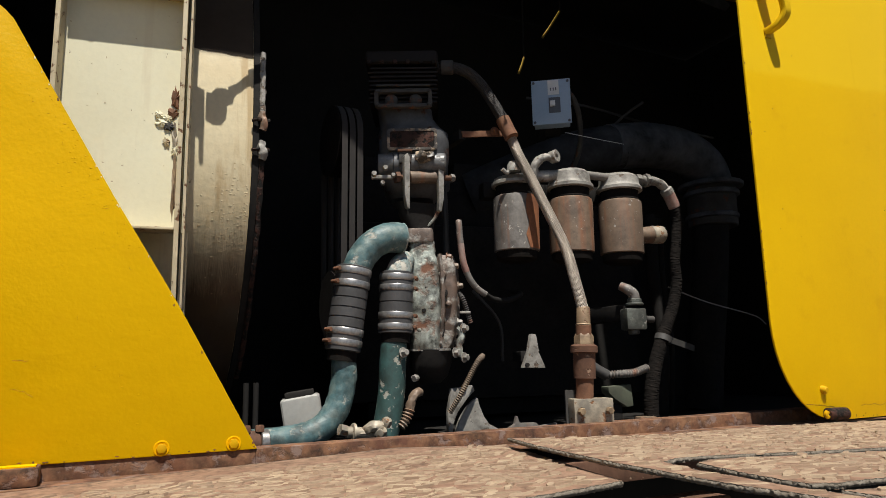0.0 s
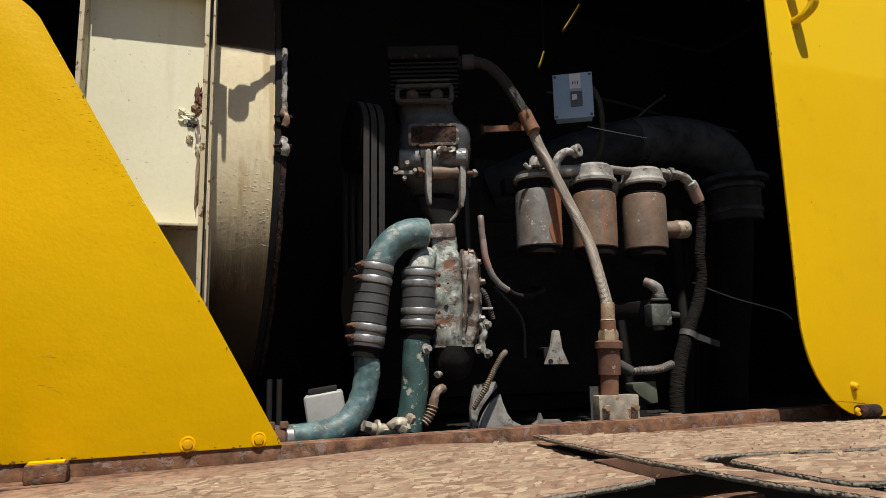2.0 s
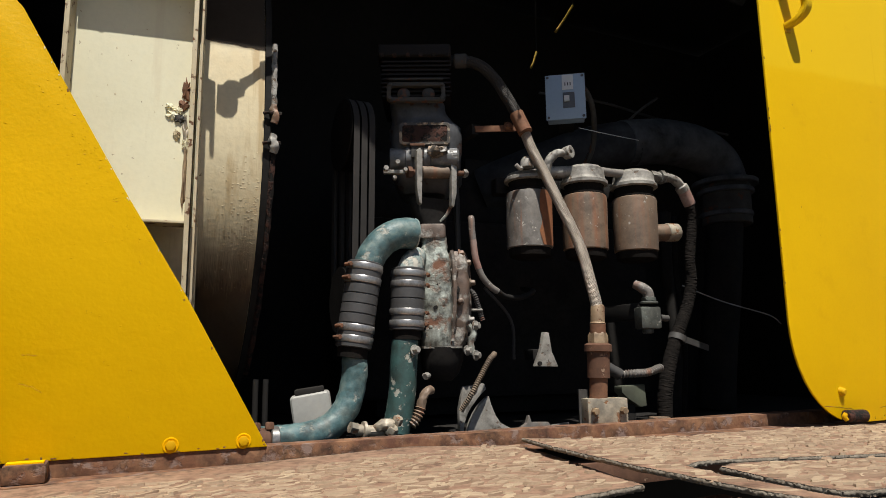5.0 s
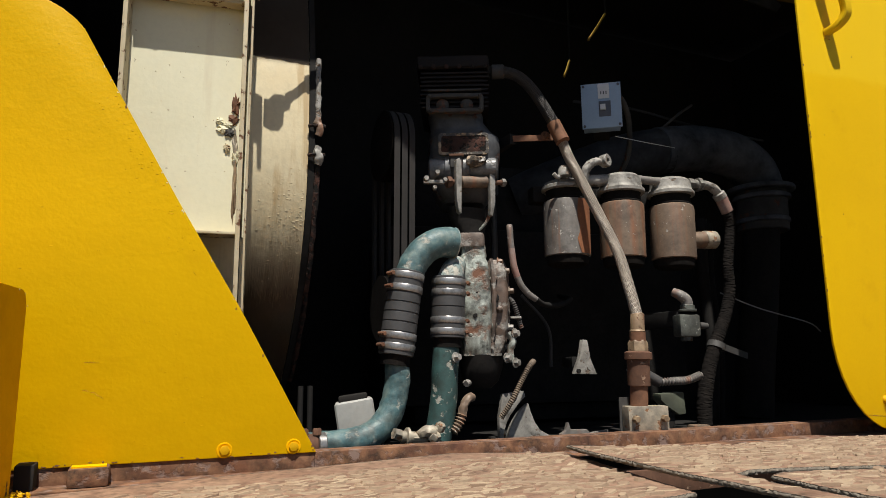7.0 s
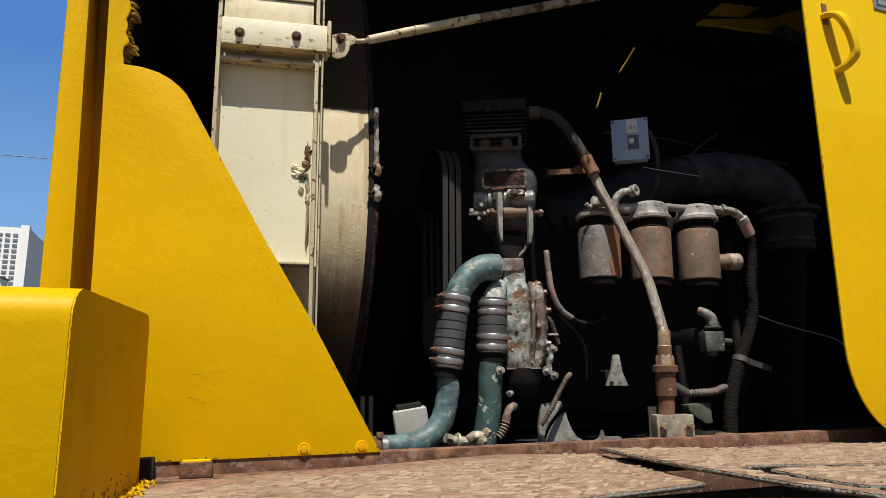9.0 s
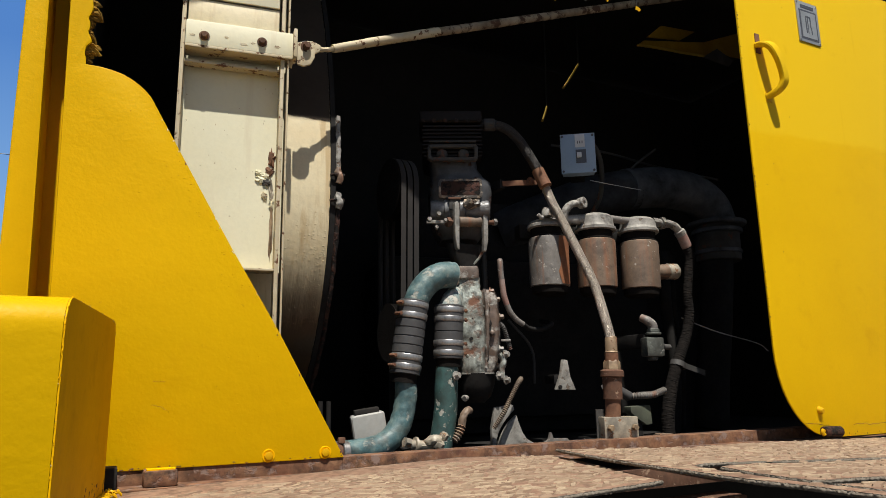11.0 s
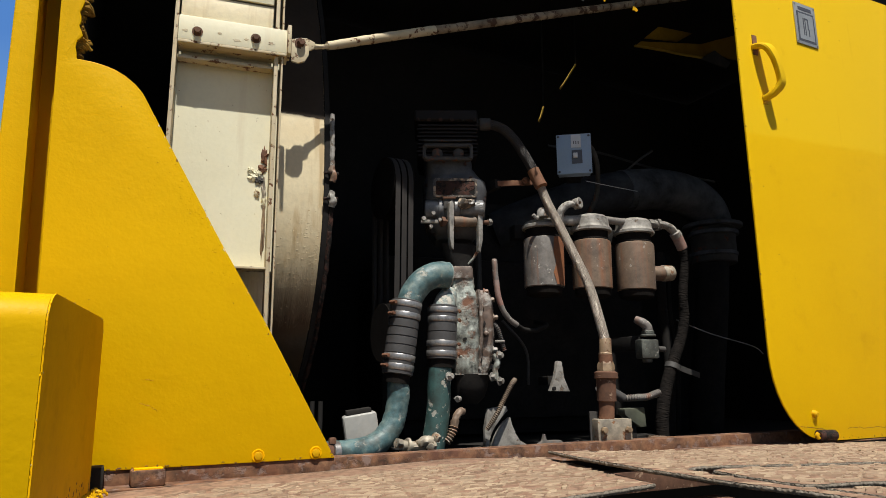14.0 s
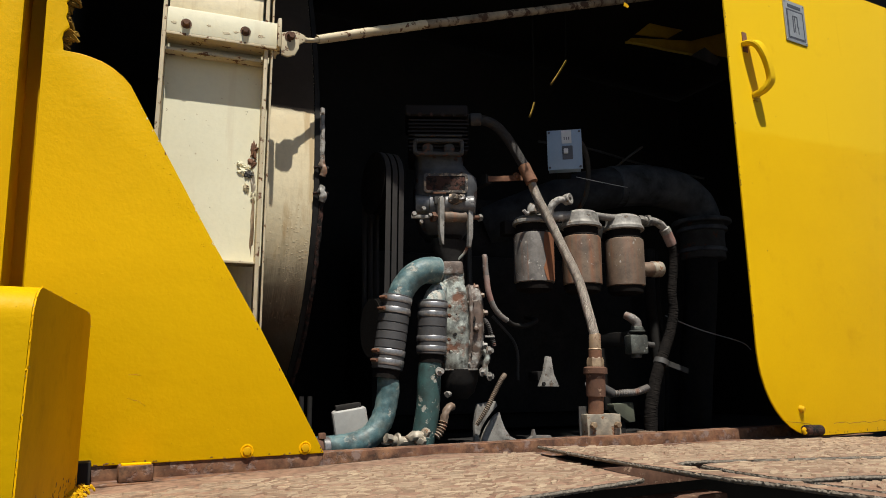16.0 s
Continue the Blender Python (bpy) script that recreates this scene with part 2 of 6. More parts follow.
RUBBER_GREY = surface("grey_rubber_sleeve", (0.066, 0.065, 0.066), (0.048, 0.047, 0.047), rough=0.5, large=20.0, fine=150.0, bump=0.3, fine_amount=0.3)
# hose sleeve black, also put on rings and pulleys for their shade
LAGGED_AND_SHADE = surface("fraying_sleeve_and_shade_black", (0.008, 0.007, 0.0065), (0.015, 0.0125, 0.011), rough=0.95, large=30.0, fine=200.0, bump=1.0, fine_amount=0.6, spec=0.1)
BELT = surface("dusty_belt", (0.024, 0.0205, 0.019), (0.015, 0.0130, 0.012), rough=0.9, large=12.0, fine=150.0, bump=0.3, fine_amount=0.3)
BRAID = surface("steel_braid", (0.82, 0.725, 0.62), (0.68, 0.585, 0.49), rough=0.32, metal=0.35, large=10.0, fine=200.0, bump=0.9, fine_amount=0.3, braid=True)
# dark copy of BRAID: the shade above the collar is in the colour
BRAID_SHADE = surface("shaded_braid", (0.075, 0.068, 0.064), (0.055, 0.05, 0.046), rough=0.7, metal=0.2, large=10.0, fine=200.0, bump=0.8, fine_amount=0.3, braid=True)
PINKISH = surface("faded_red_hose", (0.24, 0.115, 0.09), (0.33, 0.285, 0.255), rough=0.6, large=9.0, fine=120.0, bump=0.3, fine_amount=0.3)
BOX_BLUE = surface("pale_blue_steel", (0.27, 0.36, 0.48), (0.24, 0.33, 0.44), rough=0.45, large=9.0, fine=140.0, bump=0.1, fine_amount=0.1)
WHITE = surface("dirty_white_plastic", (0.35, 0.35, 0.335), (0.25, 0.25, 0.235), rough=0.5, large=10.0, fine=90.0, bump=0.2, fine_amount=0.2, dust=(0.33, 0.31, 0.28), dust_at=0.6)
CAST_BROWN = surface("rusty_oily_casting", (0.19, 0.145, 0.118), (0.115, 0.072, 0.052), rough=0.45, metal=0.1, large=14.0, fine=130.0, chips=(0.36, 0.35, 0.32), chip_at=0.58, chip_scale=18.0, chip_soft=0.06, bump=0.9, fine_amount=0.5, grime=0.8)
CAST_MIX = surface("rust_blotched_dark_casting", (0.10, 0.085, 0.07), (0.03, 0.025, 0.022), rough=0.45, large=24.0, fine=130.0, chips=(0.36, 0.28, 0.20), chip_at=0.56, chip_scale=42.0, chip_soft=0.05, bump=0.9, fine_amount=0.5, grime=0.8)
OILY_DARK = surface("oily_dark_casting", (0.21, 0.216, 0.225), (0.06, 0.057, 0.055), rough=0.38, metal=0.0, large=24.0, fine=130.0, chips=(0.15, 0.14, 0.125), chip_at=0.60, chip_scale=24.0, chip_soft=0.06, bump=0.9, fine_amount=0.5, grime=0.8)
LABEL = surface("white_label", (0.62, 0.63, 0.64), (0.56, 0.57, 0.58), rough=0.5, large=20.0, fine=90.0, bump=0.05, fine_amount=0.1)
INK = surface("dark_print", (0.06, 0.065, 0.08), (0.08, 0.085, 0.10), rough=0.5, large=20.0, fine=90.0, bump=0.05, fine_amount=0.1)
BADGE = surface("engraved_aluminium_plate", (0.46, 0.47, 0.46), (0.38, 0.39, 0.38), rough=0.35, metal=0.5, large=25.0, fine=120.0, bump=0.1, fine_amount=0.2)
# near-black base; on the bay's shell it takes in the deep shade
NEAR_BLACK = surface("near_black_paint", (0.013, 0.0125, 0.012), (0.021, 0.019, 0.0175), rough=0.85, large=3.0, fine=40.0, bump=0.4, fine_amount=0.3, spec=0.2)
# rusty cream, darkened to hold the shade on the rod's upper length
ROD_RUST_SHADE = surface("rusty_shaded_cream_paint", (0.40, 0.335, 0.235), (0.21, 0.155, 0.10), rough=0.65, large=14.0, fine=120.0, chips=(0.07, 0.038, 0.022), chip_at=0.54, chip_scale=30.0, chip_soft=0.04, bump=0.6, fine_amount=0.4, spec=0.25, grime=0.5)
SOOT_YELLOW = surface("sooty_yellow_paint", (0.40, 0.25, 0.010), (0.17, 0.10, 0.010), rough=0.7, large=3.5, fine=60.0, bump=0.3, fine_amount=0.3)
SOOT_AMBER = surface("sooty_amber_paint", (0.38, 0.215, 0.02), (0.20, 0.11, 0.012), rough=0.8, large=3.5, fine=60.0, bump=0.3, fine_amount=0.3, spec=0.1)
TUFT = surface("torn_yellow_brown_lagging", (0.26, 0.145, 0.02), (0.085, 0.05, 0.018), rough=0.95, large=14.0, fine=90.0, bump=0.4, fine_amount=0.4, spec=0.1)
# much darker than the compressor body below the head
HEAD_BROWN = surface("very_dark_brown_casting", (0.013, 0.009, 0.008), (0.008, 0.0065, 0.006), rough=0.7, large=14.0, fine=110.0, bump=0.8, fine_amount=0.5, spec=0.25)
RUST_DULL = surface("dull_sooty_rust", (0.085, 0.036, 0.026), (0.03, 0.018, 0.015), rough=0.8, large=18.0, fine=120.0, bump=0.9, fine_amount=0.4, spec=0.2, grime=0.8, chips=(0.012, 0.011, 0.010), chip_at=0.50, chip_scale=46.0, chip_soft=0.05)
BODY_DARK = surface("greasy_dark_body", (0.085, 0.088, 0.094), (0.030, 0.029, 0.029), rough=0.48, large=14.0, fine=110.0, bump=0.9, fine_amount=0.5, chips=(0.06, 0.030, 0.022), chip_at=0.60, chip_scale=20.0, spec=0.3)
# darker copy of PIPE_SOOT, so the pipe fades out to the left
PIPE_DIM = surface("darker_blue_black_pipe", (0.062, 0.065, 0.071), (0.018, 0.018, 0.019), rough=0.75, large=9.0, fine=90.0, bump=0.4, fine_amount=0.4, spec=0.15)
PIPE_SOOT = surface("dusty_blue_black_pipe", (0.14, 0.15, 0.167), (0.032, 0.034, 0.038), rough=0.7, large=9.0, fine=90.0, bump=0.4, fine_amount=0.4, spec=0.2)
CONDUIT = surface("dusty_conduit", (0.17, 0.125, 0.085), (0.11, 0.08, 0.058), rough=0.7, large=14.0, fine=120.0, bump=0.3, fine_amount=0.3, grime=0.4)
TAN = surface("tan_plated_fitting", (0.36, 0.265, 0.165), (0.25, 0.165, 0.10), rough=0.5, metal=0.2, large=26.0, fine=130.0, bump=0.6, fine_amount=0.4, chips=(0.16, 0.08, 0.045), chip_at=0.6, chip_scale=50.0, grime=0.5)
TAN_PALE = surface("pale_tan_plated_cap", (0.42, 0.36, 0.27), (0.30, 0.27, 0.22), rough=0.5, metal=0.15, large=26.0, fine=130.0, bump=0.6, fine_amount=0.4, chips=(0.24, 0.12, 0.06), chip_at=0.6, chip_scale=40.0, grime=0.4)
VALVE_GREEN = surface("grimy_grey_green_valve", (0.105, 0.115, 0.10), (0.035, 0.036, 0.032), rough=0.6, large=30.0, fine=120.0, bump=0.8, fine_amount=0.5, chips=(0.27, 0.265, 0.24), chip_at=0.64, chip_scale=46.0, chip_soft=0.04, grime=0.6)
GREEN_GREY = surface("grey_green_paint", (0.10, 0.11, 0.08), (0.065, 0.07, 0.052), rough=0.6, large=14.0, fine=90.0, bump=0.3, fine_amount=0.3)
BAND_DULL = surface("dull_grey_strap", (0.075, 0.073, 0.071), (0.05, 0.048, 0.046), rough=0.6, metal=0.2, large=14.0, fine=90.0, bump=0.3, fine_amount=0.3)
WIRE = surface("pale_wire", (0.48, 0.48, 0.48), (0.40, 0.40, 0.40), rough=0.5, large=9.0, fine=90.0, bump=0.05, fine_amount=0.1)
GRIT = surface("pale_grit", (0.60, 0.57, 0.52), (0.45, 0.42, 0.38), rough=0.9, large=30.0, fine=150.0, bump=0.3, fine_amount=0.2)
GROUND = surface("dusty_asphalt", (0.06, 0.057, 0.053), (0.045, 0.043, 0.041), rough=0.9, large=0.4, fine=30.0, bump=0.5, fine_amount=0.4, dust=(0.10, 0.09, 0.078), dust_at=0.6)
CONCRETE_WHITE = surface("white_render", (0.90, 0.90, 0.89), (0.86, 0.86, 0.85), rough=0.8, large=0.3, fine=2.0, bump=0.1, fine_amount=0.08)
GLASS_DARK = surface("dark_window_glass", (0.22, 0.245, 0.28), (0.16, 0.18, 0.21), rough=0.15, large=0.8, fine=4.0, bump=0.02, fine_amount=0.1)


# ---- mesh helpers ----
def box(bm, c, s, rz=0.0, rx=0.0, ry=0.0):
    m = pose(*c, rx, ry, rz) @ Matrix.Diagonal((*s, 1))
    return bmesh.ops.create_cube(bm, size=1.0, matrix=m)["verts"]


def frame_of(way):
    way = Vector(way).normalized()
    side = way.cross(Vector((0, 0, 1)) if abs(way.z) < 0.9 else Vector((1, 0, 0))).normalized()
    return way, side, way.cross(side)


def rings(bm, circles, uv_along=None, cap=True):
    """Skins a row of rings of vertices; circles: lists of points of equal count."""
    seg = len(circles[0])
    rows = [[bm.verts.new(p) for p in ring] for ring in circles]
    uv = bm.loops.layers.uv.verify() if uv_along else None
    for a in range(len(rows) - 1):
        for b in range(seg):
            c = (b + 1) % seg
            f = bm.faces.new((rows[a][b], rows[a][c], rows[a + 1][c], rows[a + 1][b]))
            f.smooth = True
            if uv:
                for lp, (u, v) in zip(f.loops, ((b, a), (b + 1, a), (b + 1, a + 1), (b, a + 1))):
                    lp[uv].uv = (u / seg, uv_along[v])
    if cap:
        bm.faces.new(list(reversed(rows[0])))
        bm.faces.new(rows[-1])
    return rows


def lathe(bm, start, way, profile, seg=28, cap=True):
    """Turns (distance along way, radius) pairs round the line from start."""
    way, side, up = frame_of(way)
    start = Vector(start)
    rings(bm, [[start + way * d + (side * math.cos(2 * math.pi * k / seg) + up * math.sin(2 * math.pi * k / seg)) * r for k in range(seg)] for d, r in profile], cap=cap)


def cyl(bm, p0, p1, r, seg=20, chamfer=0.0):
    p0, p1 = Vector(p0), Vector(p1)
    n = (p1 - p0).length
    prof = [(0, r), (n, r)] if not chamfer else [(0, r - chamfer), (chamfer, r), (n - chamfer, r), (n, r - chamfer)]
    lathe(bm, p0, p1 - p0, prof, seg)


def hex_head(bm, p, way, r, h):
    lathe(bm, p, way, [(0, r), (h * 0.75, r), (h, r * 0.82)], 6)


def smooth_path(pts, sub=8):
    pts = [Vector(p) for p in pts]
    full = [pts[0] * 2 - pts[1]] + pts + [pts[-1] * 2 - pts[-2]]
    out = []
    for i in range(1, len(full) - 2):
        a, b, c, d = full[i - 1 : i + 3]
        for k in range(sub):
            t = k / sub
            out.append(0.5 * (2 * b + (c - a) * t + (2 * a - 5 * b + 4 * c - d) * t * t + (3 * b - a - 3 * c + d) * t ** 3))
    out.append(full[-2])
    return out


def tube(bm, pts, r, seg=18, sub=8, ripple=0.0, pitch=0.006, rough=0.0, grain=90.0):
    """A hose or pipe along a smooth line. r: radius, or one for each point. ripple: depth of rings at the given pitch."""
    line = smooth_path(pts, sub)
    if ripple:
        dense, step_len = [], pitch / 4
        for a, b in zip(line, line[1:]):
            n = max(1, round((b - a).length / step_len))
            dense += [a.lerp(b, k / n) for k in range(n)]
        line = dense + [line[-1]]
    n = len(line)
    along = [0.0]
    for a, b in zip(line, line[1:]):
        along.append(along[-1] + (b - a).length)
    ways = [(line[min(i + 1, n - 1)] - line[max(i - 1, 0)]).normalized() for i in range(n)]
    side = frame_of(ways[0])[1]
    circles = []
    for i in range(n):
        side = (side - ways[i] * side.dot(ways[i])).normalized()
        up = ways[i].cross(side)
        if isinstance(r, (list, tuple)):
            f = i / (n - 1) * (len(r) - 1)
            k = min(int(f), len(r) - 2)
            rad = r[k] + (r[k + 1] - r[k]) * (f - k)
        else:
            rad = r
        rad += ripple * math.sin(2 * math.pi * along[i] / pitch)
        ring = []
        for k in range(seg):
            a = 2 * math.pi * k / seg
            rr = rad
            if rough:
                rr += rough * noise.noise(line[i] * grain + Vector((math.cos(a), math.sin(a), 0)) * 1.7)
            ring.append(line[i] + (side * math.cos(a) + up * math.sin(a)) * rr)
        circles.append(ring)
    rings(bm, circles, uv_along=along)


def loft(bm, levels, seg=28, power=2.6, rz=0.0, lumps=0.0, fine=1):
    """Stacks rounded cross sections (z, centre x, centre y, half width, half depth)."""
    circles = []
    if fine > 1:
        dense = []
        for a, b in zip(levels, levels[1:]):
            dense += [tuple(u + (v - u) * k / fine for u, v in zip(a, b)) for k in range(fine)]
        levels = dense + [levels[-1]]
    cr, sr = math.cos(radians(rz)), math.sin(radians(rz))
    for z, cx, cy, rx, ry in levels:
        ring = []
        for k in range(seg):
            a = 2 * math.pi * k / seg
            c, s = math.cos(a), math.sin(a)
            u, v = rx * math.copysign(abs(c) ** (2 / power), c), ry * math.copysign(abs(s) ** (2 / power), s)
            p = Vector((cx + u * cr - v * sr, cy + u * sr + v * cr, z))
            if lumps:
                out = Vector((u * cr - v * sr, u * sr + v * cr, 0)).normalized()
                p += out * lumps * (noise.noise(p * 28) + 0.5 * noise.noise(p * 75))
            ring.append(p)
        circles.append(ring)
    rings(bm, circles)


def prism(bm, outline, y0, y1):
    """A plate: an outline in x and z, between two depths."""
    front = [bm.verts.new((x, y0, z)) for x, z in outline]
    back = [bm.verts.new((x, y1, z)) for x, z in outline]
    bm.faces.new(front)
    bm.faces.new(list(reversed(back)))
    n = len(outline)
    for k in range(n):
        bm.faces.new((front[k], back[k], back[(k + 1) % n], front[(k + 1) % n]))


def flat_prism(bm, outline, z0, z1):
    low = [bm.verts.new((x, y, z0)) for x, y in outline]
    top = [bm.verts.new((x, y, z1)) for x, y in outline]
    n = len(outline)
    bm.faces.new(top)
    bm.faces.new(list(reversed(low)))
    for k in range(n):
        bm.faces.new((low[k], low[(k + 1) % n], top[(k + 1) % n], top[k]))


def thing(name, base, label, category, group="", kind=""):
    ob = new(name)
    ob.empty_display_size = 0.05
    ob.location = base
    return tagged(ob, label, category, group, kind)


def part(name, bm, material, parent=None, label="", bevel=0.0, sharp=35, segments=2):
    if bevel:
        bmesh.ops.remove_doubles(bm, verts=bm.verts, dist=1e-5)
        edges = [e for e in bm.edges if e.is_manifold and e.calc_face_angle(0) > radians(40)]
        rounded = bmesh.ops.bevel(bm, geom=edges, offset=bevel, segments=segments, affect="EDGES", profile=0.6, clamp_overlap=True)
        rounded = set(rounded["faces"])
    bmesh.ops.recalc_face_normals(bm, faces=bm.faces)
    me = bpy.data.meshes.new(name)
    for f in bm.faces:
        f.smooth = not bevel or f in rounded
    bm.to_mesh(me)
    bm.free()
    me.set_sharp_from_angle(angle=radians(sharp))
    me.materials.append(material)
    ob = new(name, me)
    if parent is not None:
        ob.parent = parent
        at = Vector(parent.location)
        up = parent.parent
        while up is not None:
            at += Vector(up.location)
            up = up.parent
        ob.matrix_parent_inverse = Matrix.Translation(-at) if parent.type == "EMPTY" else Matrix.Identity(4)
    return tagged(ob, label)


def made(build, *args, **kw):
    """A bmesh with one shape in it."""
    bm = bmesh.new()
    build(bm, *args, **kw)
    return bm


def bolt(parent, p, way, r, h, material, washer=True):
    bm = bmesh.new()
    way = Vector(way).normalized()
    if washer:
        lathe(bm, Vector(p), way, [(0, r * 1.45), (h * 0.22, r * 1.45)], 18)
    hex_head(bm, Vector(p) + way * h * 0.2, way, r, h)
    return part("bolt", bm, material, parent)


# ---- the setting: ground, deck, machine house ----
DECK = 1.306
WALL_Y = 1.44

ground = part("ground", made(box, (0, 0, -0.05), (4000, 4000, 0.1)), GROUND)
tagged(ground, "dusty grey asphalt yard reaching the horizon", "ground", kind="structure")

# bay shell in near-black: its deep shade is put into the colour
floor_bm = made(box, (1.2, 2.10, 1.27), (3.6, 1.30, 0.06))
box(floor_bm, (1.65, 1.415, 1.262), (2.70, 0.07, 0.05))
floor = part("floor", floor_bm, NEAR_BLACK)
tagged(floor, "near-black steel floor of the engine bay", "floor", kind="structure")
wall_back = part("wall_back", made(box, (1.2, 2.76, 2.25), (3.6, 0.03, 1.96)), NEAR_BLACK)
tagged(wall_back, "near-black rear bulkhead of the engine bay", "wall", kind="structure")
wall_left = part("wall_left", made(box, (-0.329, 2.14, 2.25), (0.012, 1.26, 1.96)), NEAR_BLACK)
tagged(wall_left, "near-black inner side wall of the engine bay", "wall", kind="structure")
wall_right = part("wall_right", made(box, (3.0, 2.10, 2.25), (0.03, 1.29, 1.96)), NEAR_BLACK)
tagged(wall_right, "near-black inner end wall of the engine bay", "wall", kind="structure")
CEIL_Z = 3.24
# made-up roof slits that let sun onto the yellow bars below
SLITS = (((1.4145, 1.946), (1.4475, 1.977), 0.006), ((1.5945, 2.026), (1.6945, 2.086), 0.007))


def slit_ceiling(bm, x0, x1, y0, y1, slits):
    """A thin roof sheet, split along y at each narrow slanted slit."""
    cuts = [x0] + [x for s in slits for x in (s[0][0] - 0.06, s[0][0] + 0.06)] + [x1]
    for a, b in zip(cuts[::2], cuts[1::2]):
        box(bm, ((a + b) / 2, (y0 + y1) / 2, CEIL_Z + 0.003), (b - a, y1 - y0, 0.006))
    for (xc, ya, yb, lean, wide) in [(s[0][0], s[0][1], s[1][1], (s[1][0] - s[0][0]), s[2]) for s in slits]:
        a, b = xc - 0.06, xc + 0.06
        for lo, hi in ((y0, ya), (yb, y1)):
            box(bm, (xc, (lo + hi) / 2, CEIL_Z + 0.003), (b - a, hi - lo, 0.006))
        p0, p1 = (xc - lean / 2, ya), (xc + lean / 2, yb)
        for left in (True, False):
            q = [(a, ya), (p0[0] - wide, ya), (p1[0] - wide, yb), (a, yb)] if left else [(p0[0] + wide, ya), (b, ya), (b, yb), (p1[0] + wide, yb)]
            flat_prism(bm, q, CEIL_Z, CEIL_Z + 0.006)


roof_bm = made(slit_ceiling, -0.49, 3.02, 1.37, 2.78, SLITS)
# unseen eave piece added to keep sun out above the door
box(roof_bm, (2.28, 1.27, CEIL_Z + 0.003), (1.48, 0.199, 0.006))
ceiling = part("ceiling", roof_bm, NEAR_BLACK)
tagged(ceiling, "near-black steel roof of the machine house", "ceiling", kind="structure")

# unseen raised hatch added over the opening, outlined to shade the upper engine bay
hatch = part("ceiling_hatch", made(flat_prism, [(-0.55, 1.188), (0.30, 1.211), (0.45, 1.196), (0.50, 1.173), (0.79, 1.173), (0.85, 1.196), (1.52, 1.196), (1.52, 1.466), (-0.55, 1.466)], 3.18, 3.20), YELLOW, bevel=0.003)
tagged(hatch, "unseen yellow hatch flap added to shade the engine bay", "ceiling", kind="structure")

# unseen sheet added to stop sun coming in over the door
tagged(part("wall_header", made(box, (2.35, 1.305, 2.965), (1.36, 0.008, 0.548)), NEAR_BLACK), "unseen near-black sheet added above the door to block sun", "wall", kind="structure")

# corner post at the end of the house, standing proud of the side sheet
post = bmesh.new()
prism(post, [(-0.452, 1.28), (-0.388, 1.28), (-0.399, 1.75), (-0.411, 2.20), (-0.416, 2.40), (-0.434, 3.22), (-0.464, 3.22), (-0.459, 2.30), (-0.456, 1.75)], 1.440, 1.62)
tagged(part("trim_corner_post", post, YELLOW, bevel=0.004), "yellow steel corner post of the machine house", "post", kind="structure")

# deep slot between the post and the side sheet: its far side and its back
slot = bmesh.new()
prism(slot, [(-0.355, 1.28), (-0.359, 1.75), (-0.370, 2.20), (-0.375, 2.40), (-0.394, 3.22), (-0.388, 3.22), (-0.369, 2.40), (-0.364, 2.20), (-0.353, 1.75), (-0.349, 1.28)], 1.448, 1.62)
prism(slot, [(-0.46, 1.28), (-0.34, 1.28), (-0.34, 3.22), (-0.46, 3.22)], 1.622, 1.632)
tagged(part("trim_slot", slot, YELLOW), "yellow steel sides of a deep slot beside the post", "trim", kind="structure")

# torn insulation behind the ragged sheet edge
rnd = random.Random(4)
lagging = bmesh.new()
for k in range(320):
    zz = rnd.uniform(2.23, 3.18)
    far = rnd.uniform(0.004, 0.020) * (1.0 + 0.7 * math.sin(zz * 70))
    tube(lagging, [(-0.345, 1.450, zz), (-0.334 + far * 0.5, 1.450 + rnd.uniform(0, 0.008), zz + rnd.uniform(-0.006, 0.008)),
                   (-0.336 + far, 1.454 + rnd.uniform(0, 0.014), zz + rnd.uniform(-0.014, 0.006))], [0.0060, 0.0062, 0.0034], 6, 2, rough=0.004, grain=200.0)
tagged(part("insulation_tufts", lagging, TUFT), "torn yellow-brown insulation along the ragged wall edge", "insulation", kind="stuff")

# sill: a rusty angle bar along the foot of the opening
sill = bmesh.new()
for (xa, ya, za), (xb, yb, zb) in (((-0.48, 1.440, 1.336), (0.280, 1.440, 1.336)), ((0.280, 1.440, 1.336), (2.06, 1.2727, 1.3528))):
    mid, run = ((xa + xb) / 2, (ya + yb) / 2, (za + zb) / 2), math.hypot(xb - xa, yb - ya)
    turn, rise = math.degrees(math.atan2(yb - ya, xb - xa)), -math.degrees(math.atan2(zb - za, run))
    back = Vector((-(yb - ya), xb - xa, 0)) / run
    for d, dz, deep, tall in ((0.0025, -0.018, 0.005, 0.036), (0.030, -0.0025, 0.050, 0.005), (-0.035, -0.032, 0.072, 0.004)):
        box(sill, (mid[0] + back.x * d, mid[1] + back.y * d, mid[2] + dz), (run, deep, tall), turn, 0, rise)
tagged(part("sill", sill, SILL_RUST, bevel=0.0012), "rusty brown steel angle sill along the engine bay opening", "sill", kind="structure")

# foot pad on the sill, yellow paint left on its top
pad = thing("sill_pad", (-0.126, 1.39, DECK), "rusty steel stop block with chipped yellow top", "stop block")
part("block", made(box, (-0.126, 1.412, 1.3225), (0.066, 0.060, 0.033)), SILL_RUST, pad, bevel=0.007)
part("paint_cap", made(box, (-0.126, 1.402, 1.3395), (0.055, 0.026, 0.004)), YELLOW_PITTED, pad, "chipped yellow paint")
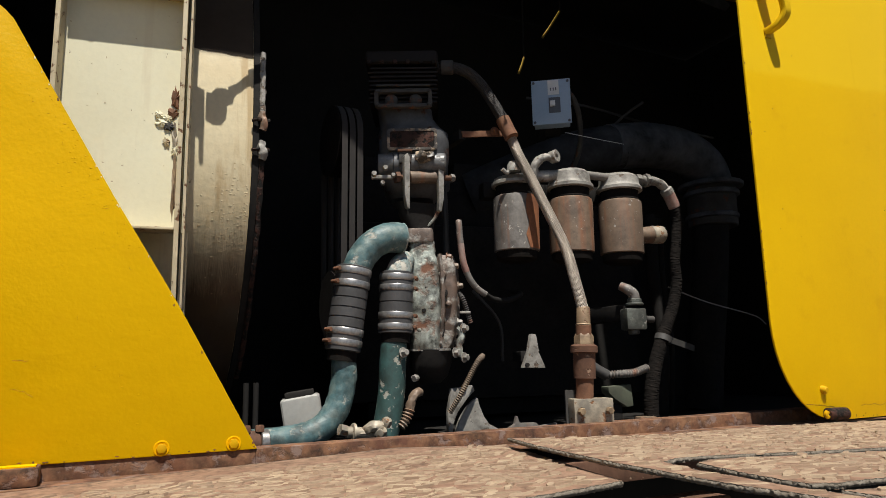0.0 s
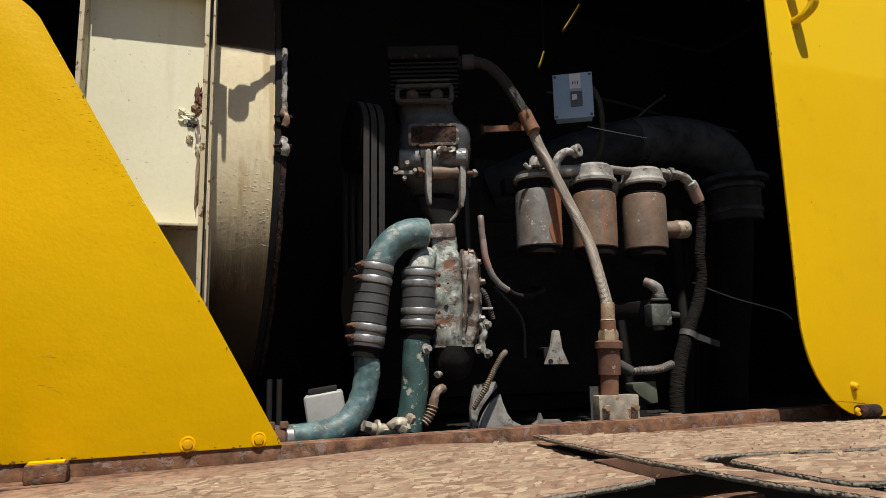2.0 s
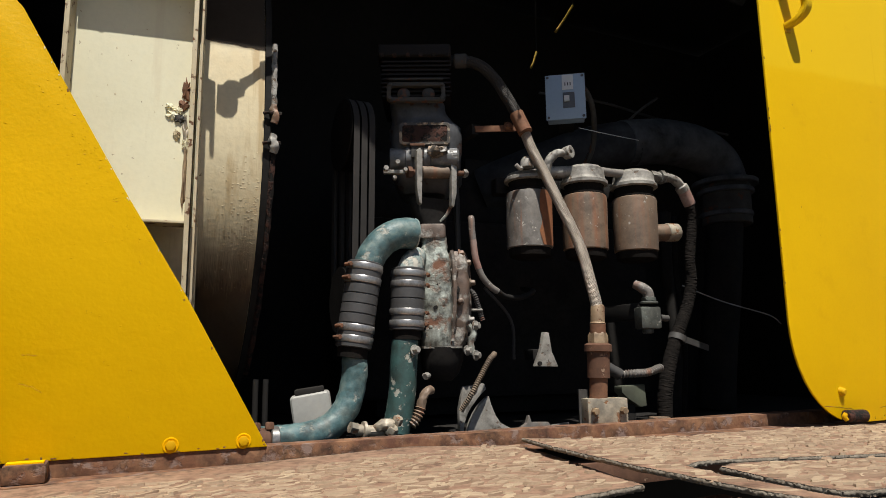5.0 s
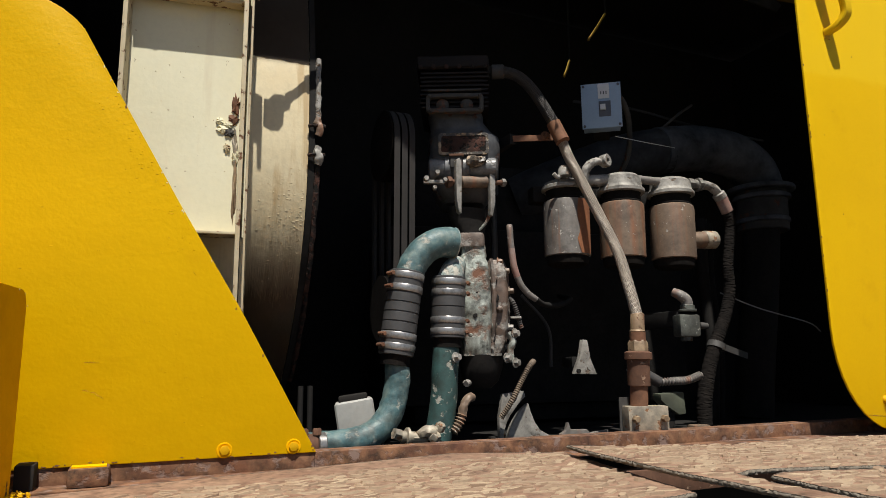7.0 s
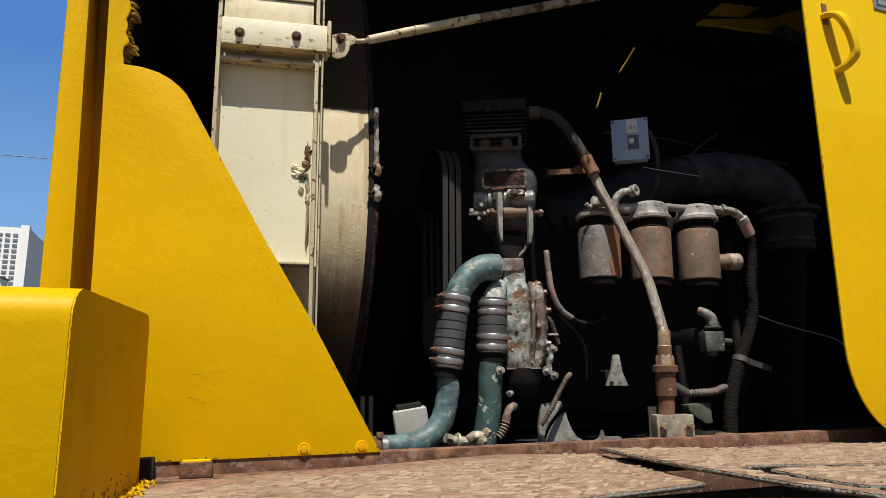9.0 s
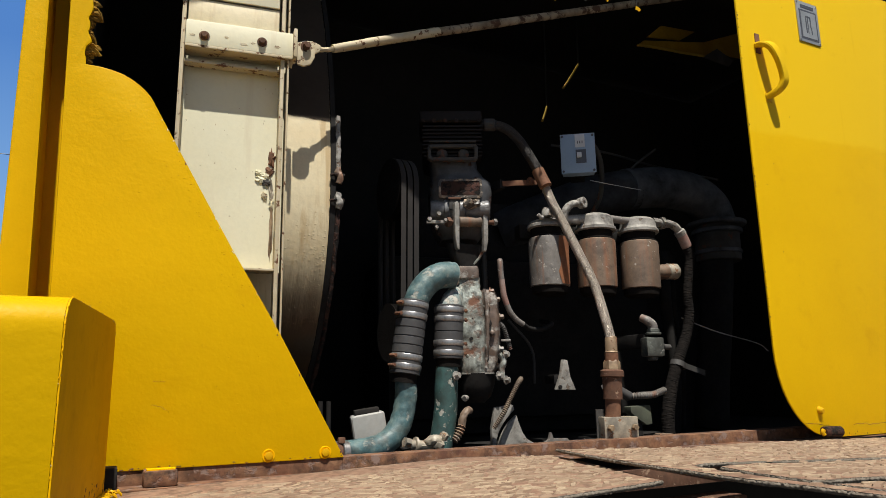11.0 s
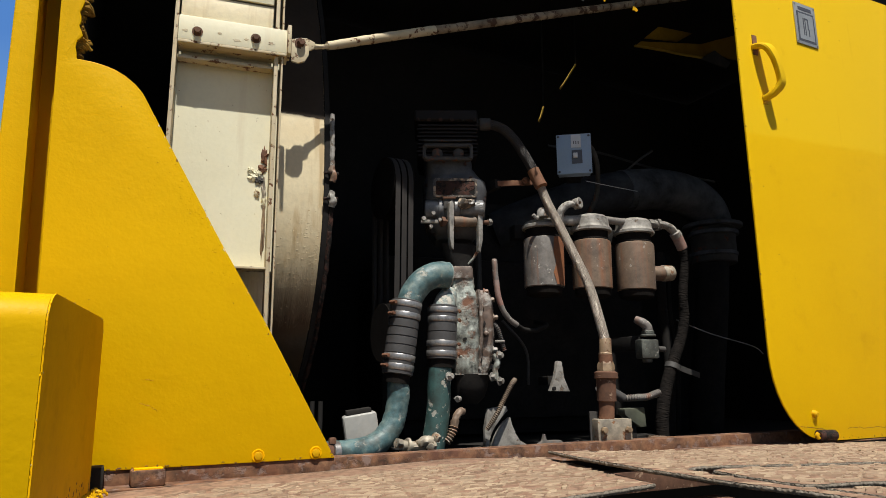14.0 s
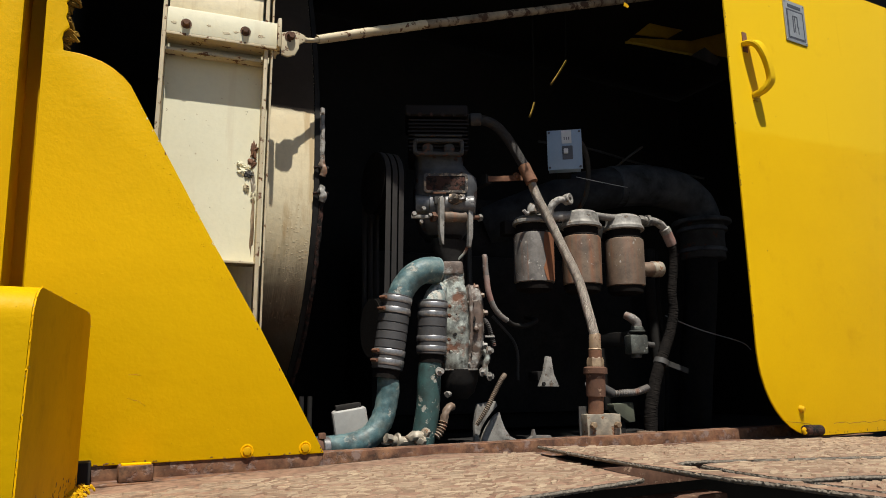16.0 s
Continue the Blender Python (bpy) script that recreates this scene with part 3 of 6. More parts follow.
tagged(part("rubber_block", made(box, (-0.223, 1.415, 1.328), (0.030, 0.05, 0.042)), NEAR_BLACK, bevel=0.003), "black rubber buffer block on the deck", "buffer")


# ---- deck plates ----
def lugs(bm, inside, x0, x1, y0, y1, top, seed=1):
    """Worn, flaky raised lugs: flat lozenges in two turning directions."""
    r = random.Random(seed)
    dx, dy = 0.026, 0.0155
    row = 0
    y = y0
    while y < y1:
        x = x0 + (dx / 2 if row % 2 else 0)
        while x < x1:
            cx, cy = x + r.uniform(-0.006, 0.006), y + r.uniform(-0.004, 0.004)
            if r.random() < 0.74 and all(inside(cx + u, cy + v) for u, v in ((0, 0), (0.016, 0), (-0.016, 0), (0, 0.007), (0, -0.007))):
                a = radians((18 if (row + int(x / dx)) % 2 else -24) + r.uniform(-16, 16))
                ln, wd, h = r.uniform(0.008, 0.025), r.uniform(0.0030, 0.0080), r.uniform(0.0010, 0.0042)
                z = top(cx, cy)
                shape = [(-ln, 0), (-ln * 0.5, -wd), (ln * 0.45, -wd * r.uniform(0.6, 1.1)), (ln, r.uniform(-0.3, 0.3) * wd), (ln * 0.5, wd), (-ln * 0.4, wd * r.uniform(0.6, 1.1))]
                ca, sa = math.cos(a), math.sin(a)
                low = [bm.verts.new((cx + (u * ca - v * sa) * 1.1, cy + (u * sa + v * ca) * 1.1, z - 0.0005)) for u, v in shape]
                lift = r.uniform(-0.0004, 0.0007)
                up = [bm.verts.new((cx + (u * ca - v * sa) * 0.9, cy + (u * sa + v * ca) * 0.9, z + h + lift * (1 if u > 0 else -1))) for u, v in shape]
                bm.faces.new(up)
                for k in range(6):
                    bm.faces.new((low[k], low[(k + 1) % 6], up[(k + 1) % 6], up[k]))
            x += dx
        y += dy
        row += 1


def in_shape(outline):
    def test(x, y):
        ins, j = False, len(outline) - 1
        for i in range(len(outline)):
            (xi, yi), (xj, yj) = outline[i], outline[j]
            if (yi > y) != (yj > y) and x < (xj - xi) * (y - yi) / (yj - yi) + xi:
                ins = not ins
            j = i
        return ins
    return test


def ragged(a, b, step_len, amount, r):
    """Points from a to b with a torn, saw-like edge."""
    a, b = Vector((*a, 0)), Vector((*b, 0))
    n = max(2, int((b - a).length / step_len))
    side = Vector((-(b - a).y, (b - a).x, 0)).normalized()
    return [tuple((a.lerp(b, k / n) + side * r.uniform(-amount, amount))[:2]) for k in range(n)]


def deck_plate(name, corners, torn, thick, height, seed, label, bare=0.0):
    r = random.Random(seed)
    outline = []
    for k, c in enumerate(corners):
        d = corners[(k + 1) % len(corners)]
        outline += ragged(c, d, 0.0038, 0.0021, r) if k in torn else [c]
    ob = thing(name, (corners[0][0], corners[0][1], height(*corners[0])), label, "deck plate", group="deck plates")
    bm = bmesh.new()
    top = [bm.verts.new((x, y, height(x, y))) for x, y in outline]
    low = [bm.verts.new((x, y, height(x, y) - thick + r.uniform(-0.001, 0.001))) for x, y in outline]
    bm.faces.new(top)
    bm.faces.new(list(reversed(low)))
    part("plate", bm, TREAD, ob)
    em = bmesh.new()
    n = len(outline)
    eps = 0.0006
    for k in range(n):
        (xa, ya), (xb, yb) = outline[k], outline[(k + 1) % n]
        f = [em.verts.new((xa, ya, height(xa, ya) + eps)), em.verts.new((xb, yb, height(xb, yb) + eps)),
             em.verts.new((xb, yb, height(xb, yb) - thick)), em.verts.new((xa, ya, height(xa, ya) - thick))]
        em.faces.new(f)
    bmesh.ops.remove_doubles(em, verts=em.verts, dist=1e-5)
    for k in torn:
        c, d = Vector((*corners[k], 0)), Vector((*corners[(k + 1) % len(corners)], 0))
        m = max(3, int((d - c).length / 0.012))
        line = [c.lerp(d, u / m) for u in range(m + 1)]
        tube(em, [(q.x + r.uniform(-0.0012, 0.0012), q.y + r.uniform(-0.0012, 0.0012), height(q.x, q.y) - thick * 0.45) for q in line], thick * 0.40, 8, 8, rough=0.0024, grain=330.0)
    part("torn_edge", em, TREAD_EDGE, ob, "frayed grey torn edge", sharp=80)
    lg = bmesh.new()
    xs, ys = [c[0] for c in corners], [c[1] for c in corners]
    lugs(lg, in_shape(outline), min(xs), max(xs), min(ys), max(ys) - bare, height, seed=seed)
    tagged(part("tread_pattern", lg, TREAD_LUG, ob, "worn flaky tread pattern"), kind="stuff")
    return ob


def walk_rise(x, y):
    """The walkway plate lifts a little towards its torn end."""
    return DECK + 0.002 + 0.030 * x


def fall(x, y):
    """The torn plates stand up at their free ends and lie down towards the door."""
    return 1.348 - 0.030 * (x - 0.76)


def ease(a, b, n):
    return [tuple(u + (v - u) * k / n for u, v in zip(a, b)) for k in range(n)]


deck_plate("deck_plate", ease((-0.60, 1.372), (0.56, 1.372), 6) + [(0.56, 1.372), (0.742, 1.235), (0.722, 1.100), (0.699, 0.976), (0.682, 0.887), (0.667, 0.793)] + ease((0.595, 0.788), (-0.60, 0.765), 8) + [(-0.60, 0.765)],
           (7, 8, 9, 10, 11, 12, 13, 14, 15), 0.008, walk_rise, 11, "tan rust-worn tread plate of the walkway deck", 0.10)
deck_plate("deck_plate", [(0.726, 1.193), (0.818, 1.152), (1.09, 1.120), (1.40, 1.190), (1.78, 1.215), (2.80, 1.17), (2.80, 0.42), (1.256, 0.777), (1.071, 0.791), (0.954, 0.807), (0.841, 0.819), (0.793, 0.813), (0.744, 0.788),
                          (0.726, 0.709), (0.727, 0.640), (0.722, 0.562), (0.731, 0.514), (0.740, 0.400), (0.700, 0.380), (0.688, 0.522), (0.672, 0.593), (0.671, 0.657), (0.674, 0.729), (0.672, 0.808), (0.685, 0.941), (0.701, 1.064)],
           (0, 1, 2, 6, 7, 8, 9, 10, 11, 12, 13, 14, 15, 16, 18, 19, 20, 21, 22, 23, 24, 25), 0.007, fall, 12, "tan rust-worn tread plate torn open in a forked gap")
deck_plate("deck_plate", [(0.795, 0.772), (0.840, 0.793), (0.875, 0.793), (0.936, 0.789), (1.050, 0.772), (1.233, 0.757), (2.78, 0.405), (2.78, 0.12), (0.907, 0.567), (0.812, 0.565), (0.771, 0.574), (0.766, 0.610), (0.774, 0.681)],
           (0, 1, 2, 3, 4, 5, 7, 8, 9, 10, 11, 12), 0.007, lambda x, y: fall(x, y) - 0.002, 13, "tan rust-worn tread plate with a torn pointed end")
deck_plate("deck_plate", [(0.762, 0.527), (0.830, 0.519), (1.60, 0.34), (1.60, 0.12), (0.770, 0.400)], (0, 1, 3, 4), 0.007, lambda x, y: fall(x, y) - 0.002, 14, "narrow tan rust-worn tread plate at the walkway edge")
beam = part("deck_beam", made(box, (0.35, 0.84, 1.255), (1.1, 0.06, 0.055)), RUST, bevel=0.003)
tagged(beam, "rusty steel bearer under the walkway deck", "beam", kind="structure")
tagged(part("deck_beam", made(box, (1.2, 1.36, 1.24), (3.8, 0.10, 0.055)), RUST, bevel=0.003), "rusty steel bearer under the walkway deck", "beam", kind="structure")
tagged(part("wall_skirt", made(box, (1.2, 1.55, 0.62), (3.6, 0.05, 1.22)), NEAR_BLACK), "dark steel chassis skirt below the deck", "wall", kind="structure")

rg = random.Random(21)
for k in range(10):
    px, py = rg.uniform(0.1, 0.66), rg.uniform(0.95, 1.33)
    bm = bmesh.new()
    bmesh.ops.create_icosphere(bm, subdivisions=1, radius=rg.uniform(0.002, 0.0045), matrix=pose(px, py, DECK + 0.003, 0, 0, rg.uniform(0, 90)) @ Matrix.Diagonal((1.4, 1, 0.8, 1)))
    tagged(part("pebble", bm, GRIT), "small pale stone chip lying on the deck", "pebble", "loose stone chips")

# ---- low side panel ----
side_panel = thing("side_panel", (-0.05, WALL_Y, 1.334), "yellow steel side panel with a slanted edge and torn upper edge", "panel")
curve = [(-0.193, 2.166), (-0.209, 2.183), (-0.232, 2.200), (-0.255, 2.211), (-0.279, 2.217), (-0.300, 2.220)]
rp = random.Random(9)
torn_edge = [(-0.332, 2.2205)]
zz = 2.235
while zz < 3.19:
    torn_edge.append((-0.330 + 0.003 * math.sin(zz * 75) + rp.uniform(-0.0045, 0.0045), zz))
    zz += rp.uniform(0.008, 0.018)
torn_edge.append((-0.33, 3.20))
prism_bm = bmesh.new()
prism(prism_bm, [(-0.355, 1.336), (0.283, 1.336), (0.118, 1.633), (-0.002, 1.832), (-0.127, 2.050)] + curve + torn_edge + [(-0.3935, 3.20), (-0.375, 2.40), (-0.370, 2.20), (-0.359, 1.75)], WALL_Y - 0.004, WALL_Y + 0.006)
part("sheet", prism_bm, YELLOW, side_panel, bevel=0.0030)


def hex_cap(bm, x, y, z, r, h):
    """A flat six-sided bolt head on an upright sheet."""
    prism(bm, [(x + r * math.cos(radians(60 * k)), z + r * math.sin(radians(60 * k))) for k in range(6)], y - h, y)


for bx, bz in ((0.103, 1.350), (0.236, 1.350)):
    part("washer", made(lathe, (bx, WALL_Y - 0.0035, bz), (0, -1, 0), [(0, 0.0150), (0.0018, 0.0145), (0.0022, 0.0125), (0.0012, 0.0105)], 28), YELLOW_PITTED, side_panel)
    part("bolt_head", made(hex_cap, bx, WALL_Y - 0.0045, bz, 0.0098, 0.0042), YELLOW_WORN, side_panel, "yellow painted hex bolt", bevel=0.0008, sharp=20)

rk = random.Random(17)
for xa, za, ln, dz in ((-0.150, 1.470, 0.022, -0.006), (-0.128, 1.464, 0.014, -0.010), (-0.150, 1.520, 0.024, -0.002), (0.03, 1.695, 0.004, -0.006)):
    pts = [(xa + ln * k / 5, WALL_Y - 0.0040, za + dz * k / 5 + rk.uniform(-0.0009, 0.0009)) for k in range(6)]
    part("paint_crack", made(tube, pts, 0.00024, 5, 2), RUST_ORANGE, side_panel)


def blister(bm, c, w, h, normal_y, r, n=9, lift=0.0006):
    """A flat irregular fleck on an upright sheet."""
    ring = []
    for k in range(n):
        a = 2 * math.pi * k / n
        q = r.uniform(0.55, 1.2)
        ring.append(bm.verts.new((c[0] + w * q * math.cos(a), c[1] + normal_y * 0.0002, c[2] + h * q * math.sin(a))))
    top = bm.verts.new((c[0], c[1] + normal_y * lift, c[2]))
    for k in range(n):
        bm.faces.new((ring[k], ring[(k + 1) % n], top))


bm = bmesh.new()
for k in range(5):
    u = rk.random()
    ex, ez = 0.283 + (-0.127 - 0.283) * u, 1.336 + (2.05 - 1.336) * u + 0.006 * math.sin(u * 3.1)
    blister(bm, (ex - rk.uniform(0.001, 0.004), WALL_Y - 0.004, ez - rk.uniform(0.0, 0.006)), rk.uniform(0.0008, 0.0022), rk.uniform(0.001, 0.005), -1, rk)
for k in range(20):
    blister(bm, (rk.uniform(-0.33, 0.22), WALL_Y - 0.004, rk.uniform(1.3375, 1.342)), rk.uniform(0.001, 0.005), rk.uniform(0.0006, 0.0018), -1, rk)
tagged(part("rust_fleck", bm, RUST_ORANGE, side_panel, "small rust flecks along the edges"), kind="stuff")
bm = bmesh.new()
for k in range(26):
    px, pz = rk.uniform(-0.33, 0.15), rk.uniform(1.36, 2.17)
    if px < 0.283 - (pz - 1.336) * 0.574 - 0.03:
        blister(bm, (px, WALL_Y - 0.004, pz), rk.uniform(0.001, 0.004), rk.uniform(0.0008, 0.002), -1, rk)
for k in range(70):
    u, inward = rk.uniform(0.55, 1.0), abs(rk.gauss(0.0, 0.03)) + 0.006
    blister(bm, (0.283 - 0.41 * u - inward, WALL_Y - 0.004, 1.336 + 0.714 * u), rk.uniform(0.0008, 0.0030), rk.uniform(0.0006, 0.0016), -1, rk, 8, rk.uniform(0.0004, 0.0008))
tagged(part("paint_blister", bm, YELLOW, side_panel), kind="stuff")
corners = [(0.283, 1.336), (0.118, 1.633), (-0.002, 1.832), (-0.127, 2.050), (-0.193, 2.166)]
bm = bmesh.new()
for k in range(11):
    (xa, za), (xb, zb) = corners[1 + k % 3], corners[2 + k % 3]
    u = rk.random()
    blister(bm, (xa + (xb - xa) * u - rk.uniform(0.0026, 0.0046), WALL_Y - 0.004, za + (zb - za) * u), rk.uniform(0.0007, 0.0018), rk.uniform(0.0010, 0.0036), -1, rk)
tagged(part("edge_chip", bm, CREAM, side_panel, "pale chips along the slanted edge"), kind="stuff")

# ---- yellow locker beside the walkway ----
locker = thing("deck_locker", (-0.55, 1.06, DECK), "yellow steel locker box with rounded top edges", "locker")
bm = bmesh.new()
prof = [(0.0, 1.300), (0.0, 1.575)] + [(0.045 - 0.045 * math.cos(radians(a)), 1.582 + 0.045 * math.sin(radians(a))) for a in range(10, 91, 10)]
prof += [(0.505 - 0.03 + 0.03 * math.sin(radians(a)), 1.605 + 0.030 * math.cos(radians(a))) for a in range(0, 91, 15)] + [(0.505, 1.300)]


def end_x(d):
    return -0.300 + 0.066 * d / 0.505


right = [bm.verts.new((end_x(d), 0.812 + d, zz)) for d, zz in prof]
left = [bm.verts.new((-1.30, 0.812 + d, zz)) for d, zz in prof]
bm.faces.new(right)
bm.faces.new(list(reversed(left)))
for k in range(len(prof)):
    bm.faces.new((right[k], left[k], left[(k + 1) % len(prof)], right[(k + 1) % len(prof)]))
part("body", bm, YELLOW, locker, bevel=0.0012)
rl = random.Random(31)
bm = bmesh.new()
away = Vector((1.0, -0.066 / 0.505, 0)).normalized()
outer = [bm.verts.new(Vector((end_x(d), 0.812 + d, zz)) + away * 0.0025) for d, zz in prof]
inner = [bm.verts.new(Vector((end_x(d), 0.812 + d, zz)) + away * 0.0004) for d, zz in prof]
bm.faces.new(outer)
for k in range(len(prof)):
    bm.faces.new((outer[k], inner[k], inner[(k + 1) % len(prof)], outer[(k + 1) % len(prof)]))
end_plate = part("end_plate", bm, YELLOW_PITTED, locker, "pitted yellow end plate")


def edge_point(u):
    """A place u of the way up the front edge and on round the top of the end plate."""
    n = len(prof) - 1
    span = [(Vector((0, *a)) - Vector((0, *b))).length for a, b in zip(prof, prof[1:])]
    want = u * sum(span[:n])
    for k, g in enumerate(span):
        if want <= g:
            f = want / g
            return prof[k][0] + (prof[k + 1][0] - prof[k][0]) * f, prof[k][1] + (prof[k + 1][1] - prof[k][1]) * f
        want -= g
    return prof[-1]


for mt, count, label in ((RUST_ORANGE, 6, "rust bitten along the edge"), (YELLOW_PITTED, 190, "ragged paint along the edge"), (CREAM_DIRTY, 26, "bare pale chips along the edge")):
    bm = bmesh.new()
    for k in range(count):
        d, zz = edge_point(rl.uniform(0.06, 0.78))
        p = Vector((end_x(d), 0.812 + d, zz)) + away * rl.uniform(0.0, 0.0022) + Vector((0, 0, rl.uniform(-0.002, 0.0005)))
        if rl.random() < 0.3:
            p += Vector((0, 0.012 * rl.random(), -0.010 * rl.random())) + away * 0.001
        bmesh.ops.create_icosphere(bm, subdivisions=1, radius=rl.uniform(0.0006, 0.0017),
                                   matrix=Matrix.Translation(p) @ pose(0, 0, 0, rl.uniform(0, 180), 0, 0) @ Matrix.Diagonal((0.55, 0.8, rl.uniform(0.8, 2.2), 1)))
    tagged(part("edge_fleck", bm, mt, locker, label), kind="stuff")
bm = bmesh.new()
for k in range(70):
    d, zz = min(0.49, abs(rl.gauss(0.30, 0.16))), 1.312 + abs(rl.gauss(0, 0.022))
    p = Vector((end_x(d), 0.812 + d, zz)) + away * 0.0026
    bmesh.ops.create_icosphere(bm, subdivisions=1, radius=rl.uniform(0.001, 0.0042), matrix=Matrix.Translation(p) @ pose(0, 0, 0, rl.uniform(0, 180), 0, -7.5) @ Matrix.Diagonal((0.15, 1.3, rl.uniform(0.6, 1.4), 1)))
tagged(part("rust_patch", bm, RUST, locker, "dark rust patches along the foot"), kind="stuff")
bm = bmesh.new()
tube(bm, [(-0.292, 0.84, 1.309), (-0.265, 1.05, 1.309), (-0.232, 1.30, 1.309)], 0.007, 8, 6, rough=0.004)
part("weld_bead", bm, YELLOW_WORN, locker, "rough yellow weld along the foot")
bm = bmesh.new()
for k in range(220):
    d = rl.uniform(0.30, 0.53)
    p = Vector((end_x(d) + abs(rl.gauss(0.008, 0.012)), 0.812 + d, DECK + rl.uniform(0.001, 0.010)))
    bmesh.ops.create_icosphere(bm, subdivisions=1, radius=rl.uniform(0.0012, 0.0046), matrix=Matrix.Translation(p) @ pose(0, 0, 0, rl.uniform(0, 180), rl.uniform(0, 90), 0) @ Matrix.Diagonal((1.2, 0.8, 0.6, 1)))
tagged(part("paint_crumbs", bm, YELLOW_WORN, locker, "crumbled yellow paint at the foot"), kind="stuff")

# ---- sliding door ----
door_y = 1.40
door = thing("sliding_door", (2.4, door_y, 1.302), "yellow steel sliding door standing open on the deck", "door")
arc = [(1.786 + 0.25 * (1 - math.cos(a)), 1.302 + 0.30 * (1 - math.sin(a))) for a in [radians(90 * k / 10) for k in range(11)]]
out = [(x, zz) for x, zz in arc][::1]
bm = bmesh.new()
prism(bm, [(1.782, 3.118)] + out + [(2.10, 1.300), (2.95, 1.300), (2.95, 3.155)], door_y, door_y + 0.007)
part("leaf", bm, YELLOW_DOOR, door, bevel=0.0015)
def flat_bar(bm, pts, widths, thick):
    """A bent flat bar with worn edges, its width across the door."""
    line = smooth_path(pts, 4)
    circles = []
    for i, p in enumerate(line):
        way = (line[min(i + 1, len(line) - 1)] - line[max(i - 1, 0)]).normalized()
        across = Vector((1.0, 0, 0.22))
        across = (across - way * across.dot(way)).normalized()
        out = way.cross(across)
        f = i / (len(line) - 1) * (len(widths) - 1)
        k = min(int(f), len(widths) - 2)
        w = (widths[k] + (widths[k + 1] - widths[k]) * (f - k)) / 2
        h = thick / 2
        circles.append([p + across * (w * u) + out * (h * v) for u, v in ((1, 0.5), (0.82, 1), (-0.82, 1), (-1, 0.5), (-1, -0.5), (-0.82, -1), (0.82, -1), (1, -0.5))])
    rings(bm, circles)


handle = part("handle", made(flat_bar, [(1.878, 1.402, 2.738), (1.884, 1.374, 2.734), (1.895, 1.352, 2.712), (1.911, 1.341, 2.660), (1.924, 1.339, 2.600), (1.925, 1.345, 2.572), (1.915, 1.368, 2.548), (1.905, 1.402, 2.536)],
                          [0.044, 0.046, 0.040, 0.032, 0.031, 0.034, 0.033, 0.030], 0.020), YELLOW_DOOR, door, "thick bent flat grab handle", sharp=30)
part("mounting_foot", made(box, (1.878, 1.3985, 2.745), (0.024, 0.004, 0.080)), RUST_ORANGE, handle, bevel=0.0012)
part("mounting_foot", made(box, (1.906, 1.3985, 2.532), (0.026, 0.004, 0.034)), YELLOW_WORN, handle, bevel=0.0012)
badge = part("maker_plate", made(box, (2.195, 1.3975, 2.905), (0.130, 0.004, 0.178)), BADGE, door, "riveted aluminium maker's plate", bevel=0.001)
part("border", made(box, (2.195, 1.3952, 2.893), (0.104, 0.0014, 0.128)), INK, badge)
part("field", made(box, (2.195, 1.3943, 2.893), (0.088, 0.0014, 0.112)), BADGE, badge)
for ex0, ez, ew, eh in ((2.178, 2.893, 0.006, 0.074), (2.188, 2.893, 0.004, 0.074), (2.204, 2.906, 0.006, 0.046), (2.194, 2.928, 0.020, 0.006), (2.208, 2.870, 0.005, 0.030)):
    part("emblem", made(box, (ex0, 1.3934, ez), (ew, 0.0012, eh)), INK, badge)
part("title_bar", made(box, (2.195, 1.3952, 2.972), (0.080, 0.0014, 0.014)), INK, badge)
for ux in (-1, 1):
    for uz in (-1, 1):
        part("rivet", made(lathe, (2.195 + ux * 0.058, 1.3955, 2.905 + uz * 0.082), (0, -1, 0), [(0, 0.004), (0.002, 0.0035), (0.003, 0.001)], 10), STEEL, badge)
part("stud", made(lathe, (1.984, 1.402, 1.393), (0, -1, -0.1), [(0, 0.014), (0.004, 0.0125), (0.013, 0.011), (0.017, 0.007)], 14), YELLOW_WORN, door)
rc = random.Random(5)
for xa, xb, za in ((1.905, 2.045, 1.352), (2.16, 2.62, 1.338), (1.99, 2.0, 1.40)):
    n = max(3, int((xb - xa) / 0.022))
    pts = [(xa + (xb - xa) * k / n, door_y - 0.0002, za + rc.uniform(-0.004, 0.004) - (0.016 * k / n if xb < 2.1 else 0)) for k in range(n + 1)]
    part("paint_crack", made(tube, pts, 0.0006, 5, 2), RUST_ORANGE, door)
bm = bmesh.new()
for k in range(16):
    blister(bm, (rc.uniform(1.82, 2.6), door_y, rc.uniform(1.40, 3.0)), rc.uniform(0.001, 0.0028), rc.uniform(0.001, 0.003), -1, rc)
tagged(part("rust_fleck", bm, RUST_ORANGE, door, "small scattered rust flecks"), kind="stuff")
bm = bmesh.new()
for k in range(46):
    a = rc.uniform(0, 1)
    px, pz = (1.784 + 0.002 * rc.random(), rc.uniform(1.62, 3.1)) if k % 2 else (rc.uniform(2.05, 2.9), 1.304 + 0.01 * rc.random())
    blister(bm, (px, door_y, pz), rc.uniform(0.001, 0.003), rc.uniform(0.002, 0.006), -1, rc)
tagged(part("rust_fleck", bm, RUST, door, "rusted edge flecks"), kind="stuff")
roller = part("roller", made(cyl, (1.975, 1.386, 1.322), (2.062, 1.386, 1.320), 0.0185, 18, 0.004), RUST_DULL, door, "rusty guide roller")
part("roller_cap", made(tube, [(1.968, 1.380, 1.330), (1.962, 1.382, 1.322), (1.968, 1.380, 1.312)], 0.007, 8, 4), YELLOW_WORN, roller)

# the door hangs outside the wall, over the walkway
# scaled towards the camera's eye so that it fits the view
DOOR_EYE_SCALE = 0.88
